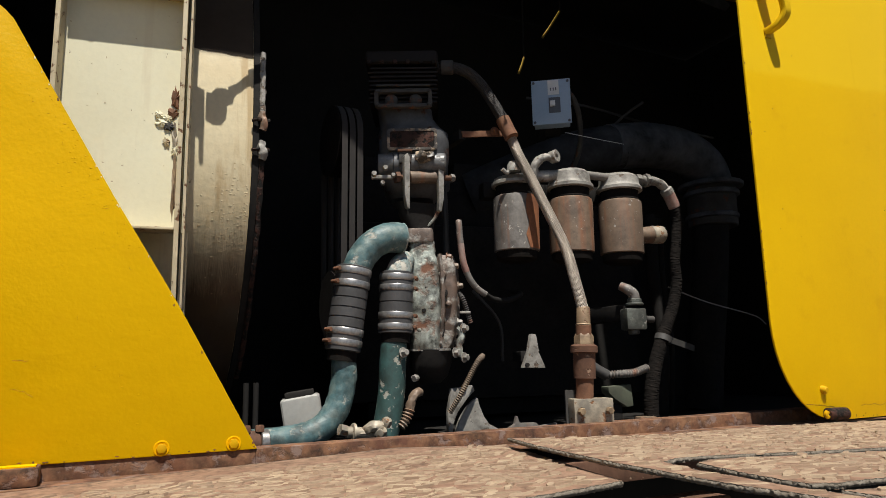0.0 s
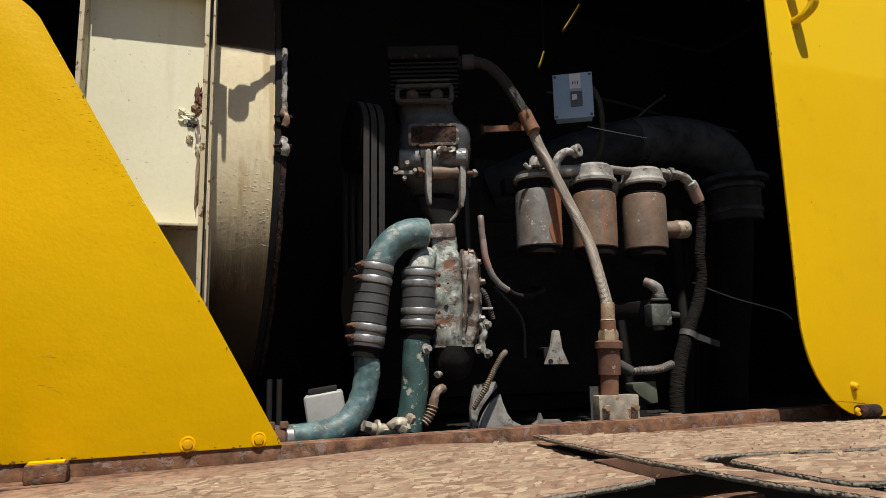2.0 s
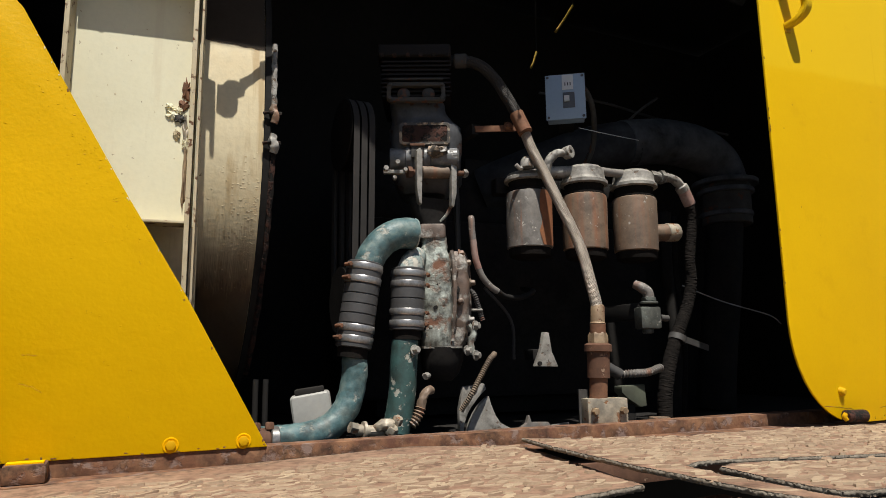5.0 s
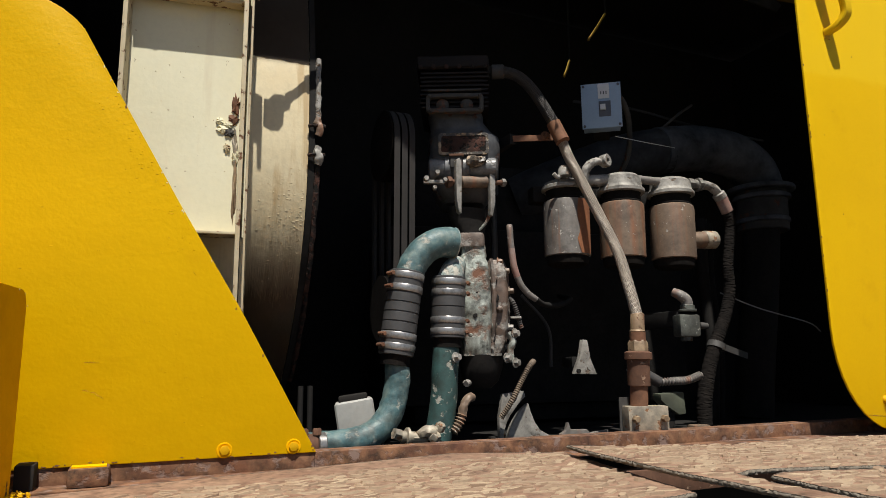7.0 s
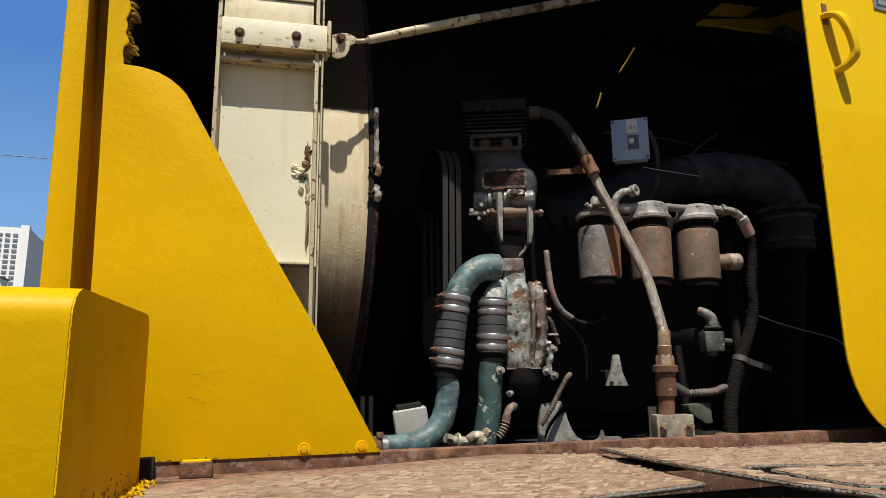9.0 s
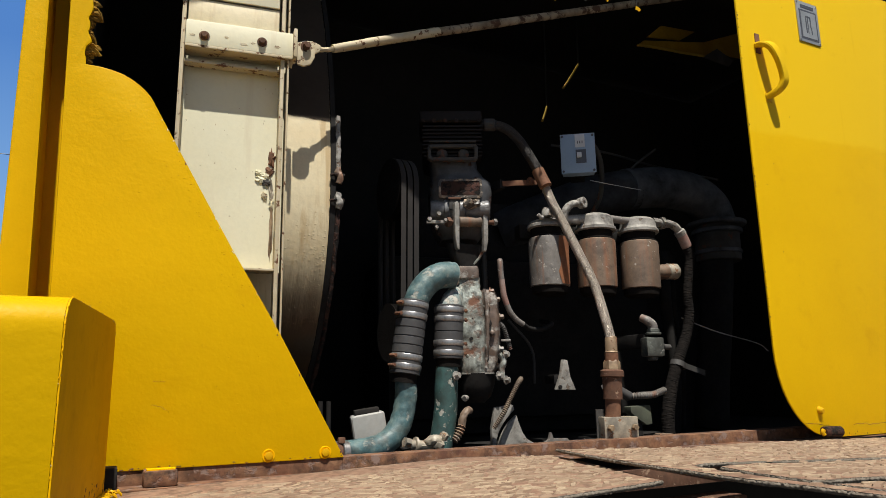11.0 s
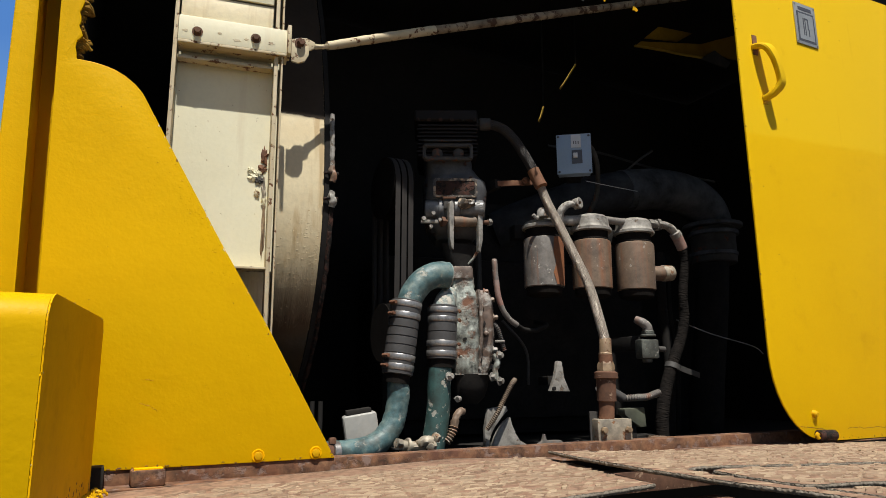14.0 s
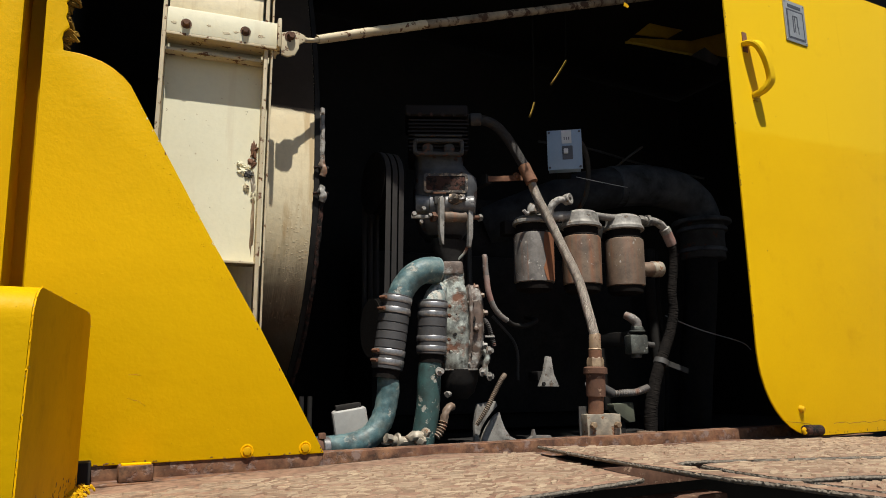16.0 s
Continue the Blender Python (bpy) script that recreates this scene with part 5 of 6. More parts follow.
gear = part("gear_cover", made(loft, [(1.538, 0.832, 1.694, 0.022, 0.036), (1.565, 0.837, 1.694, 0.027, 0.041), (1.610, 0.840, 1.692, 0.030, 0.044), (1.700, 0.8425, 1.690, 0.0315, 0.045), (1.760, 0.841, 1.692, 0.030, 0.043), (1.786, 0.838, 1.694, 0.026, 0.038),
                                      (1.794, 0.838, 1.694, 0.020, 0.030)], 40, 3.4, -25, 0.0045, 5), CAST_BROWN, pump, "rusty oily gear cover")
part("cover_flange", made(loft, [(1.540, 0.846, 1.716, 0.026, 0.009), (1.600, 0.853, 1.716, 0.036, 0.009), (1.700, 0.855, 1.714, 0.038, 0.009), (1.770, 0.853, 1.716, 0.036, 0.009), (1.798, 0.849, 1.716, 0.029, 0.009)], 32, 3.5, -25, 0.0015, 4), CAST_BROWN, gear, "rusty bolted flange")
part("cover_rib", made(tube, [(0.800, 1.642, 1.792), (0.806, 1.640, 1.72), (0.806, 1.640, 1.64), (0.800, 1.643, 1.55)], [0.005, 0.0065, 0.0065, 0.005], 10, 6, rough=0.004), CAST_BROWN, gear)
for px, py, pz, r, mt in ((0.799, 1.646, 1.611, 0.0125, CAST), (0.808, 1.646, 1.737, 0.010, CAST_BROWN), (0.752, 1.664, 1.752, 0.010, CAST), (0.745, 1.662, 1.585, 0.008, CAST), (0.824, 1.642, 1.655, 0.008, CAST_BROWN)):
    part("cast_boss", made(lathe, Vector((px, py, pz)) - FACE * 0.010, FACE, [(0, r * 1.35), (0.010, r * 1.1), (0.016, r * 0.85), (0.019, r * 0.4)], 16), mt, pump)
# near-black plugs stand in for the shade inside core holes
for px, py, pz, r in ((0.808, 1.640, 1.685, 0.0130), (0.797, 1.642, 1.575, 0.0115), (0.755, 1.652, 1.639, 0.0065), (0.760, 1.652, 1.700, 0.0045)):
    part("core_hole", made(lathe, Vector((px, py, pz)) - FACE * 0.012, FACE, [(0, r), (0.0125, r), (0.0135, r * 0.85)], 16), NEAR_BLACK, pump)
for px, pz in ((0.835, 1.789), (0.856, 1.764), (0.868, 1.709), (0.864, 1.608), (0.848, 1.556)):
    bolt(gear, (px, 1.668, pz), (0.8, -0.6, 0), 0.0085, 0.012, CANISTER if pz > 1.7 else ALUMINIUM)
part("stud", made(cyl, (0.868, 1.662, 1.634), (0.896, 1.650, 1.634), 0.0038, 10, 0.001), ALUMINIUM, gear)
link = part("linkage", made(tube, [(0.846, 1.640, 1.592), (0.858, 1.634, 1.570), (0.850, 1.634, 1.545), (0.852, 1.638, 1.515)], [0.008, 0.010, 0.009, 0.012], 10, 5, rough=0.003), CAST, engine, "small rusty lever")
for px, pz in ((0.862, 1.590), (0.862, 1.512), (0.836, 1.525)):
    bolt(link, (px, 1.632, pz), (0.4, -0.9, 0), 0.0095, 0.012, ALUMINIUM)
bolt(link, (0.716, 1.640, 1.462), (0, -1, 0), 0.008, 0.014, ALUMINIUM, False)
part("drain_elbow", made(tube, [(0.722, 1.64, 1.463), (0.716, 1.618, 1.462), (0.706, 1.612, 1.460)], 0.008, 10, 4), ALUMINIUM, engine)


# coolant pipes with clamped rubber sleeves
def clamp(parent, c, way, r, material, screw_way):
    """A worm-drive band round a sleeve, with its screw and housing."""
    bm = bmesh.new()
    w = Vector(way).normalized()
    lathe(bm, Vector(c) - w * 0.0085, w, [(0, r - 0.003), (0, r), (0.0015, r + 0.001), (0.0155, r + 0.001), (0.017, r), (0.017, r - 0.003)], 36, cap=False)
    band = part("hose_clamp", bm, material, parent)
    sw = Vector(screw_way)
    sw = (sw - w * sw.dot(w)).normalized()
    p = Vector(c) + sw * (r + 0.006)
    t = w.cross(sw)
    part("clamp_screw", made(cyl, p - t * 0.010, p + t * 0.010, 0.0048, 10, 0.001), RUST_ORANGE, band)
    part("screw_head", made(hex_head, p - t * 0.012, -t, 0.0060, 0.006), RUST_ORANGE, band)


def sleeve(parent, a, b, r, clamps, screw_way, ribs):
    a, b = Vector(a), Vector(b)
    w = (b - a).normalized()
    n = (b - a).length
    prof = [(0, r - 0.004), (0.002, r)]
    grooves = [n * (0.27 + 0.46 * k / max(1, ribs)) for k in range(ribs + 1)]
    for d in grooves:
        prof += [(d - 0.0022, r), (d - 0.0008, r - 0.0028), (d + 0.0008, r - 0.0028), (d + 0.0022, r)]
    prof += [(n - 0.002, r), (n, r - 0.004)]
    bm = bmesh.new()
    lathe(bm, a, w, prof, 36)
    s = part("rubber_sleeve", bm, RUBBER_GREY, parent, "grooved grey rubber sleeve")
    part("sleeve_tail", made(cyl, b - w * 0.01, b + w * 0.024, r - 0.007, 28), LAGGED_AND_SHADE, s, "black rubber tail")
    for d in clamps:
        clamp(s, a + w * d, w, r + 0.001, STEEL, screw_way)
    return s


def scale_to_eye(ob, k):
    """Scales a part of the engine towards the camera's eye, to fit the view."""
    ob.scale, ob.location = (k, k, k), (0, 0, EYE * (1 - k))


pipe_a = part("coolant_pipe", made(tube, [(0.680, 1.621, 1.824), (0.668, 1.620, 1.8245), (0.648, 1.619, 1.824), (0.624, 1.618, 1.817), (0.592, 1.618, 1.796), (0.568, 1.619, 1.765), (0.556, 1.62, 1.735), (0.552, 1.62, 1.715)], [0.0400, 0.0405, 0.0395, 0.0385, 0.0375, 0.0365, 0.0365, 0.0365], 28, 7, rough=0.0014), TEAL, engine, "flaking teal coolant elbow with an open end")
part("pipe_mouth", made(lathe, (0.679, 1.621, 1.824), (1, 0, -0.02), [(0, 0.0395), (0.003, 0.0412), (0.005, 0.040), (0.0045, 0.034), (-0.012, 0.033)], 28, False), TEAL_PALE, pipe_a)
sleeve(engine, (0.549, 1.62, 1.742), (0.519, 1.62, 1.532), 0.044, (0.014, 0.046, 0.165, 0.192), (-1, -0.25, 0), 4)
part("coolant_pipe", made(tube, [(0.522, 1.62, 1.520), (0.522, 1.62, 1.505), (0.524, 1.62, 1.475), (0.516, 1.619, 1.430), (0.502, 1.616, 1.392), (0.474, 1.612, 1.359), (0.436, 1.608, 1.340), (0.385, 1.604, 1.333), (0.30, 1.60, 1.331)],
                          [0.027, 0.0305, 0.0315, 0.0315, 0.032, 0.032, 0.032, 0.031, 0.030], 24, 7, rough=0.0016), TEAL, engine, "flaking teal coolant pipe curving to the sill")
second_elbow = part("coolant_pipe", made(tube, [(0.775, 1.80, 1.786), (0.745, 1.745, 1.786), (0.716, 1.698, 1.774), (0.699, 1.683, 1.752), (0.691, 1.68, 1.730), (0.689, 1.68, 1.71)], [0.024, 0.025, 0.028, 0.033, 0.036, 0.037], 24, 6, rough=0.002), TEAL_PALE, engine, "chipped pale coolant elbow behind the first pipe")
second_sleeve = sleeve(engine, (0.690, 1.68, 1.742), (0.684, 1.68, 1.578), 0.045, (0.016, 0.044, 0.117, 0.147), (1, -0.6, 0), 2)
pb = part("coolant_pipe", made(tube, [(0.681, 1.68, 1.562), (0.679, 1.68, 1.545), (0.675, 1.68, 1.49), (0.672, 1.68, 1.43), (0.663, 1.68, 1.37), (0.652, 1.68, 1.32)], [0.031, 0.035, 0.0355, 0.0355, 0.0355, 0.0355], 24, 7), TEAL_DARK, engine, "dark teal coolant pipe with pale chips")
bolt(pb, (0.690, 1.644, 1.527), (0.3, -1, 0.1), 0.0095, 0.014, ALUMINIUM)
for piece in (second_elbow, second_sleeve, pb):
    scale_to_eye(piece, 0.966)

# fittings along the floor by the pipes
fit_a = thing("pipe_fitting", (0.53, 1.58, 1.31), "dusty pale hydraulic elbow fitting by the sill", "pipe fitting")
part("hex_nut", made(hex_head, (0.500, 1.575, 1.346), (0.9, 0.1, -0.25), 0.0145, 0.020), TAN_PALE, fit_a)
part("pipe", made(cyl, (0.518, 1.577, 1.338), (0.585, 1.577, 1.330), 0.014, 16), TAN_PALE, fit_a)
part("hex_nut", made(hex_head, (0.548, 1.577, 1.334), (1, 0, -0.05), 0.015, 0.018), TAN_PALE, fit_a)
part("end_cap", made(hex_head, (0.592, 1.560, 1.330), (0.4, -0.6, 0.7), 0.0165, 0.020), TAN_PALE, fit_a)
part("end_cap", made(hex_head, (0.612, 1.565, 1.350), (0.3, -0.5, 0.8), 0.013, 0.018), TAN_PALE, fit_a)
part("support", made(box, (0.55, 1.59, 1.31), (0.10, 0.03, 0.03)), CAST_DARK, fit_a)
part("lock_ring", made(lathe, (0.530, 1.577, 1.337), (1, 0, -0.08), [(0, 0.012), (0.002, 0.021), (0.008, 0.022), (0.010, 0.012)], 18), TAN_PALE, fit_a)
part("branch", made(tube, [(0.566, 1.577, 1.334), (0.572, 1.566, 1.345), (0.586, 1.556, 1.350), (0.600, 1.552, 1.346)], [0.012, 0.014, 0.013, 0.011], 14, 5, rough=0.004), TAN_PALE, fit_a)
fit_a.scale, fit_a.location = (0.98, 0.98, 0.98), (0.526, 1.575, 1.316)
union = thing("pipe_union", (0.30, 1.60, 1.31), "rusty pipe union with a bright steel band", "pipe union")
part("coupling", made(cyl, (0.262, 1.53, 1.338), (0.306, 1.53, 1.338), 0.026, 20, 0.003), RUST, union)
part("bright_band", made(cyl, (0.306, 1.53, 1.338), (0.324, 1.53, 1.338), 0.028, 24, 0.002), STEEL, union, "bright steel band")
part("bolt", made(hex_head, (0.275, 1.52, 1.362), (0, 0, 1), 0.010, 0.014), RUST, union)
part("bolt", made(hex_head, (0.303, 1.52, 1.362), (0, 0, 1), 0.010, 0.014), RUST, union)

boot = thing("corrugated_boot", (0.68, 1.60, 1.31), "dusty brown elbow hose with a corrugated rubber boot", "hose")
part("elbow", made(tube, [(0.722, 1.61, 1.428), (0.707, 1.603, 1.424), (0.694, 1.60, 1.408), (0.688, 1.60, 1.385)], 0.0110, 12, 6, rough=0.003), CANISTER, boot)
part("boot", made(tube, [(0.688, 1.60, 1.386), (0.682, 1.60, 1.371), (0.672, 1.60, 1.355), (0.662, 1.60, 1.344)], 0.0115, 14, 4, ripple=0.0030, pitch=0.009), CANISTER, boot)

# ---- white reservoir ----
tank = thing("plastic_reservoir", (0.395, 1.69, 1.31), "dirty white plastic reservoir with a flat lid", "reservoir")
part("body", made(box, (0.400, 1.70, 1.362), (0.096, 0.08, 0.128), -16, 0, -9), WHITE, tank, bevel=0.010, segments=3)
# lid in near-black, standing for the shadow along the top
part("lid", made(box, (0.390, 1.705, 1.431), (0.070, 0.070, 0.014), -16, 0, -8), NEAR_BLACK, tank, bevel=0.003)
# near-black block in place of the shade inside the handle hollow
part("handle_hollow", made(box, (0.436, 1.648, 1.345), (0.030, 0.012, 0.040), -16), NEAR_BLACK, tank, bevel=0.004)
part("loop_handle", made(tube, [(0.412, 1.645, 1.335), (0.412, 1.640, 1.365), (0.430, 1.638, 1.368), (0.455, 1.64, 1.362)], 0.007, 10, 5), WHITE, tank)
tank.location.x += 0.046
for px in (0.312, 0.336):
    st = part("upright_rod", made(cyl, (px, 1.74, 1.30), (px, 1.74, 1.46), 0.007, 12), NEAR_BLACK)
    tagged(st, "thin dark steel upright rod", "rod", "upright rods")

# ---- air hose, bracket and conduits on the engine ----
part("thin_hose", made(tube, [(0.873, 1.664, 1.893), (0.872, 1.660, 1.880), (0.8735, 1.660, 1.850), (0.876, 1.660, 1.828)], 0.0092, 12, 6), CANISTER_GREY, engine, "pale dusty rubber hose")
part("thin_hose", made(tube, [(0.876, 1.660, 1.828), (0.882, 1.660, 1.781), (0.892, 1.660, 1.748)], 0.0094, 12, 6), PINKISH, engine, "faded red rubber hose")
part("thin_hose", made(tube, [(0.892, 1.660, 1.748), (0.905, 1.660, 1.724), (0.927, 1.660, 1.701), (0.952, 1.662, 1.687)], 0.0090, 12, 6), CANISTER_GREY, engine, "pale dusty rubber hose")
# last length near-black: its run into shade is put into the colour
part("thin_hose", made(tube, [(0.952, 1.662, 1.687), (0.988, 1.68, 1.676), (1.05, 1.70, 1.676), (1.12, 1.74, 1.70), (1.16, 1.86, 1.72)], 0.0080, 12, 6), NEAR_BLACK, engine, "rubber hose length, near-black for the shade")
part("conduit", made(tube, [(0.868, 1.70, 1.70), (0.874, 1.66, 1.680), (0.887, 1.658, 1.645), (0.900, 1.66, 1.607)], 0.0066, 12, 4, ripple=0.0012, pitch=0.0058), CAST_DIM, engine, "ribbed grey conduit")
part("conduit", made(tube, [(0.935, 1.66, 1.515), (0.900, 1.625, 1.500), (0.868, 1.618, 1.458), (0.842, 1.618, 1.415), (0.82, 1.64, 1.37)], 0.0072, 12, 4, ripple=0.0012, pitch=0.0058), CONDUIT, engine, "ribbed brown conduit")
# cast foot cut in two: curved gap and hollow edge stand for shadows
bm = bmesh.new()
prism(bm, [(0.838, 1.430), (0.902, 1.437), (0.908, 1.422), (0.890, 1.407), (0.875, 1.391), (0.860, 1.374), (0.849, 1.356), (0.841, 1.336), (0.836, 1.298), (0.826, 1.298), (0.825, 1.37)], 1.66, 1.675)
foot = part("mounting_foot", bm, ALUMINIUM, engine, "pale grey cast mounting foot", bevel=0.003)
bm = bmesh.new()
prism(bm, [(0.916, 1.404), (0.922, 1.382), (0.936, 1.351), (0.951, 1.331), (0.985, 1.314), (0.985, 1.290), (0.846, 1.290), (0.850, 1.318), (0.858, 1.342), (0.868, 1.360), (0.884, 1.380), (0.898, 1.392)], 1.66, 1.675)
part("lower_web", bm, ALUMINIUM, foot, bevel=0.003)
part("foot_pad", made(box, (0.90, 1.71, 1.305), (0.16, 0.10, 0.02)), CAST_DARK, foot, bevel=0.003)
# outline follows the cusp between two round shadows
bm = bmesh.new()
prism(bm, [(1.0, 1.298), (1.005, 1.320), (1.022, 1.328), (1.029, 1.350), (1.036, 1.330), (1.09, 1.328), (1.10, 1.318), (1.16, 1.324), (1.16, 1.298)], 1.64, 1.655)
part("mounting_foot", bm, CANISTER_GREY, engine, bevel=0.002)

# pale triangular lug
bm = bmesh.new()
prism(bm, [(1.036, 1.480), (1.112, 1.478), (1.092, 1.520), (1.084, 1.572), (1.068, 1.574), (1.058, 1.530)], 1.612, 1.628)
lug = part("lifting_lug", bm, ALUMINIUM, engine, "pale chipped triangular lug", bevel=0.003)
# near-black disc in place of the shade in the lug's hole
part("lug_hole", made(cyl, (1.048, 1.606, 1.488), (1.048, 1.613, 1.488), 0.006, 12), NEAR_BLACK, lug)
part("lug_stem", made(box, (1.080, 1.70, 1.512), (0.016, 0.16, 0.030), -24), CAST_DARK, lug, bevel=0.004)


# oil filters
def oil_filter(x, y, label, body, tall=0.0):
    f = part("oil_filter", made(lathe, (x, y, 1.810), (0.012, 0, 1), [(0, 0.058), (0.004, 0.0655), (0.154, 0.0665), (0.163, 0.0645), (0.168, 0.058)], 40), body, engine, label)
    # near-black rings carry the shade under canister and head
    part("lower_ring", made(lathe, (x, y, 1.784), (0.012, 0, 1), [(0, 0.046), (0.006, 0.058), (0.020, 0.0605), (0.030, 0.0605)], 36), LAGGED_AND_SHADE, f)
    part("neck_ring", made(lathe, (x + 0.002, y, 1.960), (0.012, 0, 1), [(0, 0.060), (0.006, 0.0610), (0.020, 0.0610), (0.023, 0.0575), (0.042, 0.0570), (0.048, 0.060)], 36), LAGGED_AND_SHADE, f)
    head = part("head", made(lathe, (x + 0.003, y, 2.006), (0.012, 0, 1), [(0, 0.066), (0.003, 0.0705), (0.012, 0.0700), (0.016, 0.065), (0.024, 0.0625), (0.032 + tall, 0.060), (0.041 + tall, 0.050), (0.047 + tall, 0.030), (0.049 + tall, 0.006)], 36), ALUMINIUM, f, "dusty cast aluminium filter head")
    part("centre_bolt", made(hex_head, (x + 0.003, y, 1.785), (0, 0, 1), 0.013, 0.012), CAST_DARK, f)
    return head


h1 = oil_filter(1.058, 1.655, "grey corroded filter canister with rust runs", CANISTER_GREY, -0.012)
h2 = oil_filter(1.232, 1.622, "rust-brown corroded filter canister", CANISTER, 0.016)
oil_filter(1.396, 1.592, "rust-brown corroded filter canister", CANISTER, 0.012)
bm = bmesh.new()
last = None
for i in range(25):
    z0, z1 = 1.816, 1.974
    col = []
    for k in range(9):
        z = z0 + (z1 - z0) * k / 8
        left_edge = -92 + 9 * noise.noise(Vector((z * 24, 1.3, 0))) + 4 * noise.noise(Vector((z * 90, 4.0, 0)))
        a = radians(left_edge + (-30 - left_edge) * i / 24)
        col.append(bm.verts.new((1.058 + 0.012 * (z - 1.822) + 0.0673 * math.cos(a), 1.655 + 0.0673 * math.sin(a), z)))
    if last:
        for k in range(8):
            bm.faces.new((last[k], col[k], col[k + 1], last[k + 1]))
    last = col
part("rust_run", bm, RUST_RUN, h1.parent, "broad orange rust run")
bm = bmesh.new()
lathe(bm, (1.022, 1.600, 2.036), (0.0, 0, 1), [(0, 0.020), (0.020, 0.018), (0.030, 0.012)], 16)
part("vent_cap", bm, ALUMINIUM, h1)
part("wing_nut", made(tube, [(0.985, 1.60, 2.040), (1.00, 1.60, 2.030), (1.012, 1.60, 2.044)], 0.006, 8, 4), ALUMINIUM, h1)
part("cross_pipe", made(tube, [(1.245, 1.60, 2.052), (1.31, 1.588, 2.049), (1.38, 1.575, 2.046)], 0.0125, 16, 5, rough=0.002), CANISTER_GREY, h2)
part("cross_pipe", made(tube, [(1.08, 1.64, 2.040), (1.15, 1.625, 2.042), (1.22, 1.61, 2.05)], 0.018, 16, 5), ALUMINIUM, h2)
el = part("elbow_fitting", made(tube, [(1.096, 1.615, 2.035), (1.103, 1.606, 2.068), (1.128, 1.600, 2.090), (1.160, 1.597, 2.093)], [0.0130, 0.0125, 0.0115, 0.0110], 14, 6, rough=0.004), ALUMINIUM, engine, "dusty elbow fitting")
part("port", made(lathe, (1.158, 1.606, 2.095), (0.35, -0.93, 0.05), [(0, 0.013), (0.002, 0.0185), (0.022, 0.0195), (0.024, 0.0165), (0.023, 0.0075), (0.004, 0.0065), (0.003, 0.001)], 24, False), ALUMINIUM, el)
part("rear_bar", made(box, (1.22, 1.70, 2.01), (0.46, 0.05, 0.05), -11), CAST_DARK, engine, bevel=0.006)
stub = part("outlet_stub", made(cyl, (1.44, 1.585, 1.872), (1.536, 1.570, 1.880), 0.0265, 24, 0.003), CANISTER, engine, "short rusty outlet stub")
part("stub_cap", made(lathe, (1.500, 1.575, 1.877), (1, -0.12, 0.05), [(0, 0.027), (0.004, 0.0285), (0.040, 0.0275), (0.046, 0.022)], 24), TAN_PALE, stub)

# hose from the last filter down to the floor
part("end_nut", made(hex_head, (1.452, 1.575, 2.050), (1, 0, 0), 0.018, 0.024), ALUMINIUM, engine)
part("end_nut", made(hex_head, (1.486, 1.572, 2.050), (1, 0, 0), 0.022, 0.020), ALUMINIUM, engine)
part("elbow_pipe", made(tube, [(1.470, 1.573, 2.050), (1.515, 1.571, 2.051), (1.548, 1.570, 2.046), (1.573, 1.570, 2.028)], 0.014, 14, 6, rough=0.002), ALUMINIUM, engine, "pale elbow pipe")
part("elbow_collar", made(cyl, (1.570, 1.57, 2.030), (1.584, 1.57, 2.012), 0.020, 16, 0.003), ALUMINIUM, engine)
part("hose_ferrule", made(cyl, (1.580, 1.57, 2.018), (1.606, 1.57, 1.970), 0.019, 18, 0.003), PINKISH, engine, "faded pink hose ferrule")
lag = part("lagged_hose", made(tube, [(1.604, 1.57, 1.974), (1.612, 1.57, 1.93), (1.600, 1.57, 1.87), (1.587, 1.57, 1.80), (1.586, 1.57, 1.726), (1.566, 1.57, 1.66), (1.535, 1.57, 1.60), (1.499, 1.57, 1.535),
                          (1.470, 1.57, 1.46), (1.452, 1.57, 1.39), (1.446, 1.57, 1.31)], [0.017, 0.018, 0.016, 0.016, 0.017, 0.018, 0.019, 0.020, 0.021, 0.022, 0.022], 20, 40, rough=0.0020, grain=300.0), LAGGED_AND_SHADE, engine, "black hose in a fraying sleeve")
bm = bmesh.new()
lathe(bm, (1.511, 1.57, 1.548), (0.42, 0, 0.9), [(0, 0.024), (0, 0.0265), (0.018, 0.0265), (0.018, 0.024)], 20, False)
box(bm, (1.595, 1.578, 1.541), (0.150, 0.003, 0.019), 14, 0, 11)
part("strap", bm, BAND_DULL, lag, "grey steel strap")

# fuel valve
valve = part("fuel_valve", made(tube, [(1.422, 1.64, 1.722), (1.434, 1.622, 1.710), (1.450, 1.616, 1.695), (1.453, 1.616, 1.672)], [0.013, 0.016, 0.017, 0.017], 16, 6), CANISTER_GREY, engine, "dusty grey fuel valve")
part("collar", made(cyl, (1.453, 1.616, 1.660), (1.453, 1.616, 1.668), 0.027, 20, 0.002), VALVE_GREEN, valve)
part("collar", made(hex_head, (1.453, 1.616, 1.670), (0, 0, 1), 0.022, 0.012), VALVE_GREEN, valve)
part("lower_stub", made(cyl, (1.446, 1.62, 1.572), (1.446, 1.62, 1.588), 0.017, 16, 0.002), VALVE_GREEN, valve)
part("valve_body", made(box, (1.448, 1.62, 1.618), (0.066, 0.05, 0.066), -14), VALVE_GREEN, valve, "grimy grey-green valve body", bevel=0.007)
part("knob", made(cyl, (1.480, 1.60, 1.618), (1.506, 1.594, 1.616), 0.010, 12, 0.002), CAST_DIM, valve)
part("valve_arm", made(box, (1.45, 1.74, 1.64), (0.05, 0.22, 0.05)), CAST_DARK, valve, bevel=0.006)
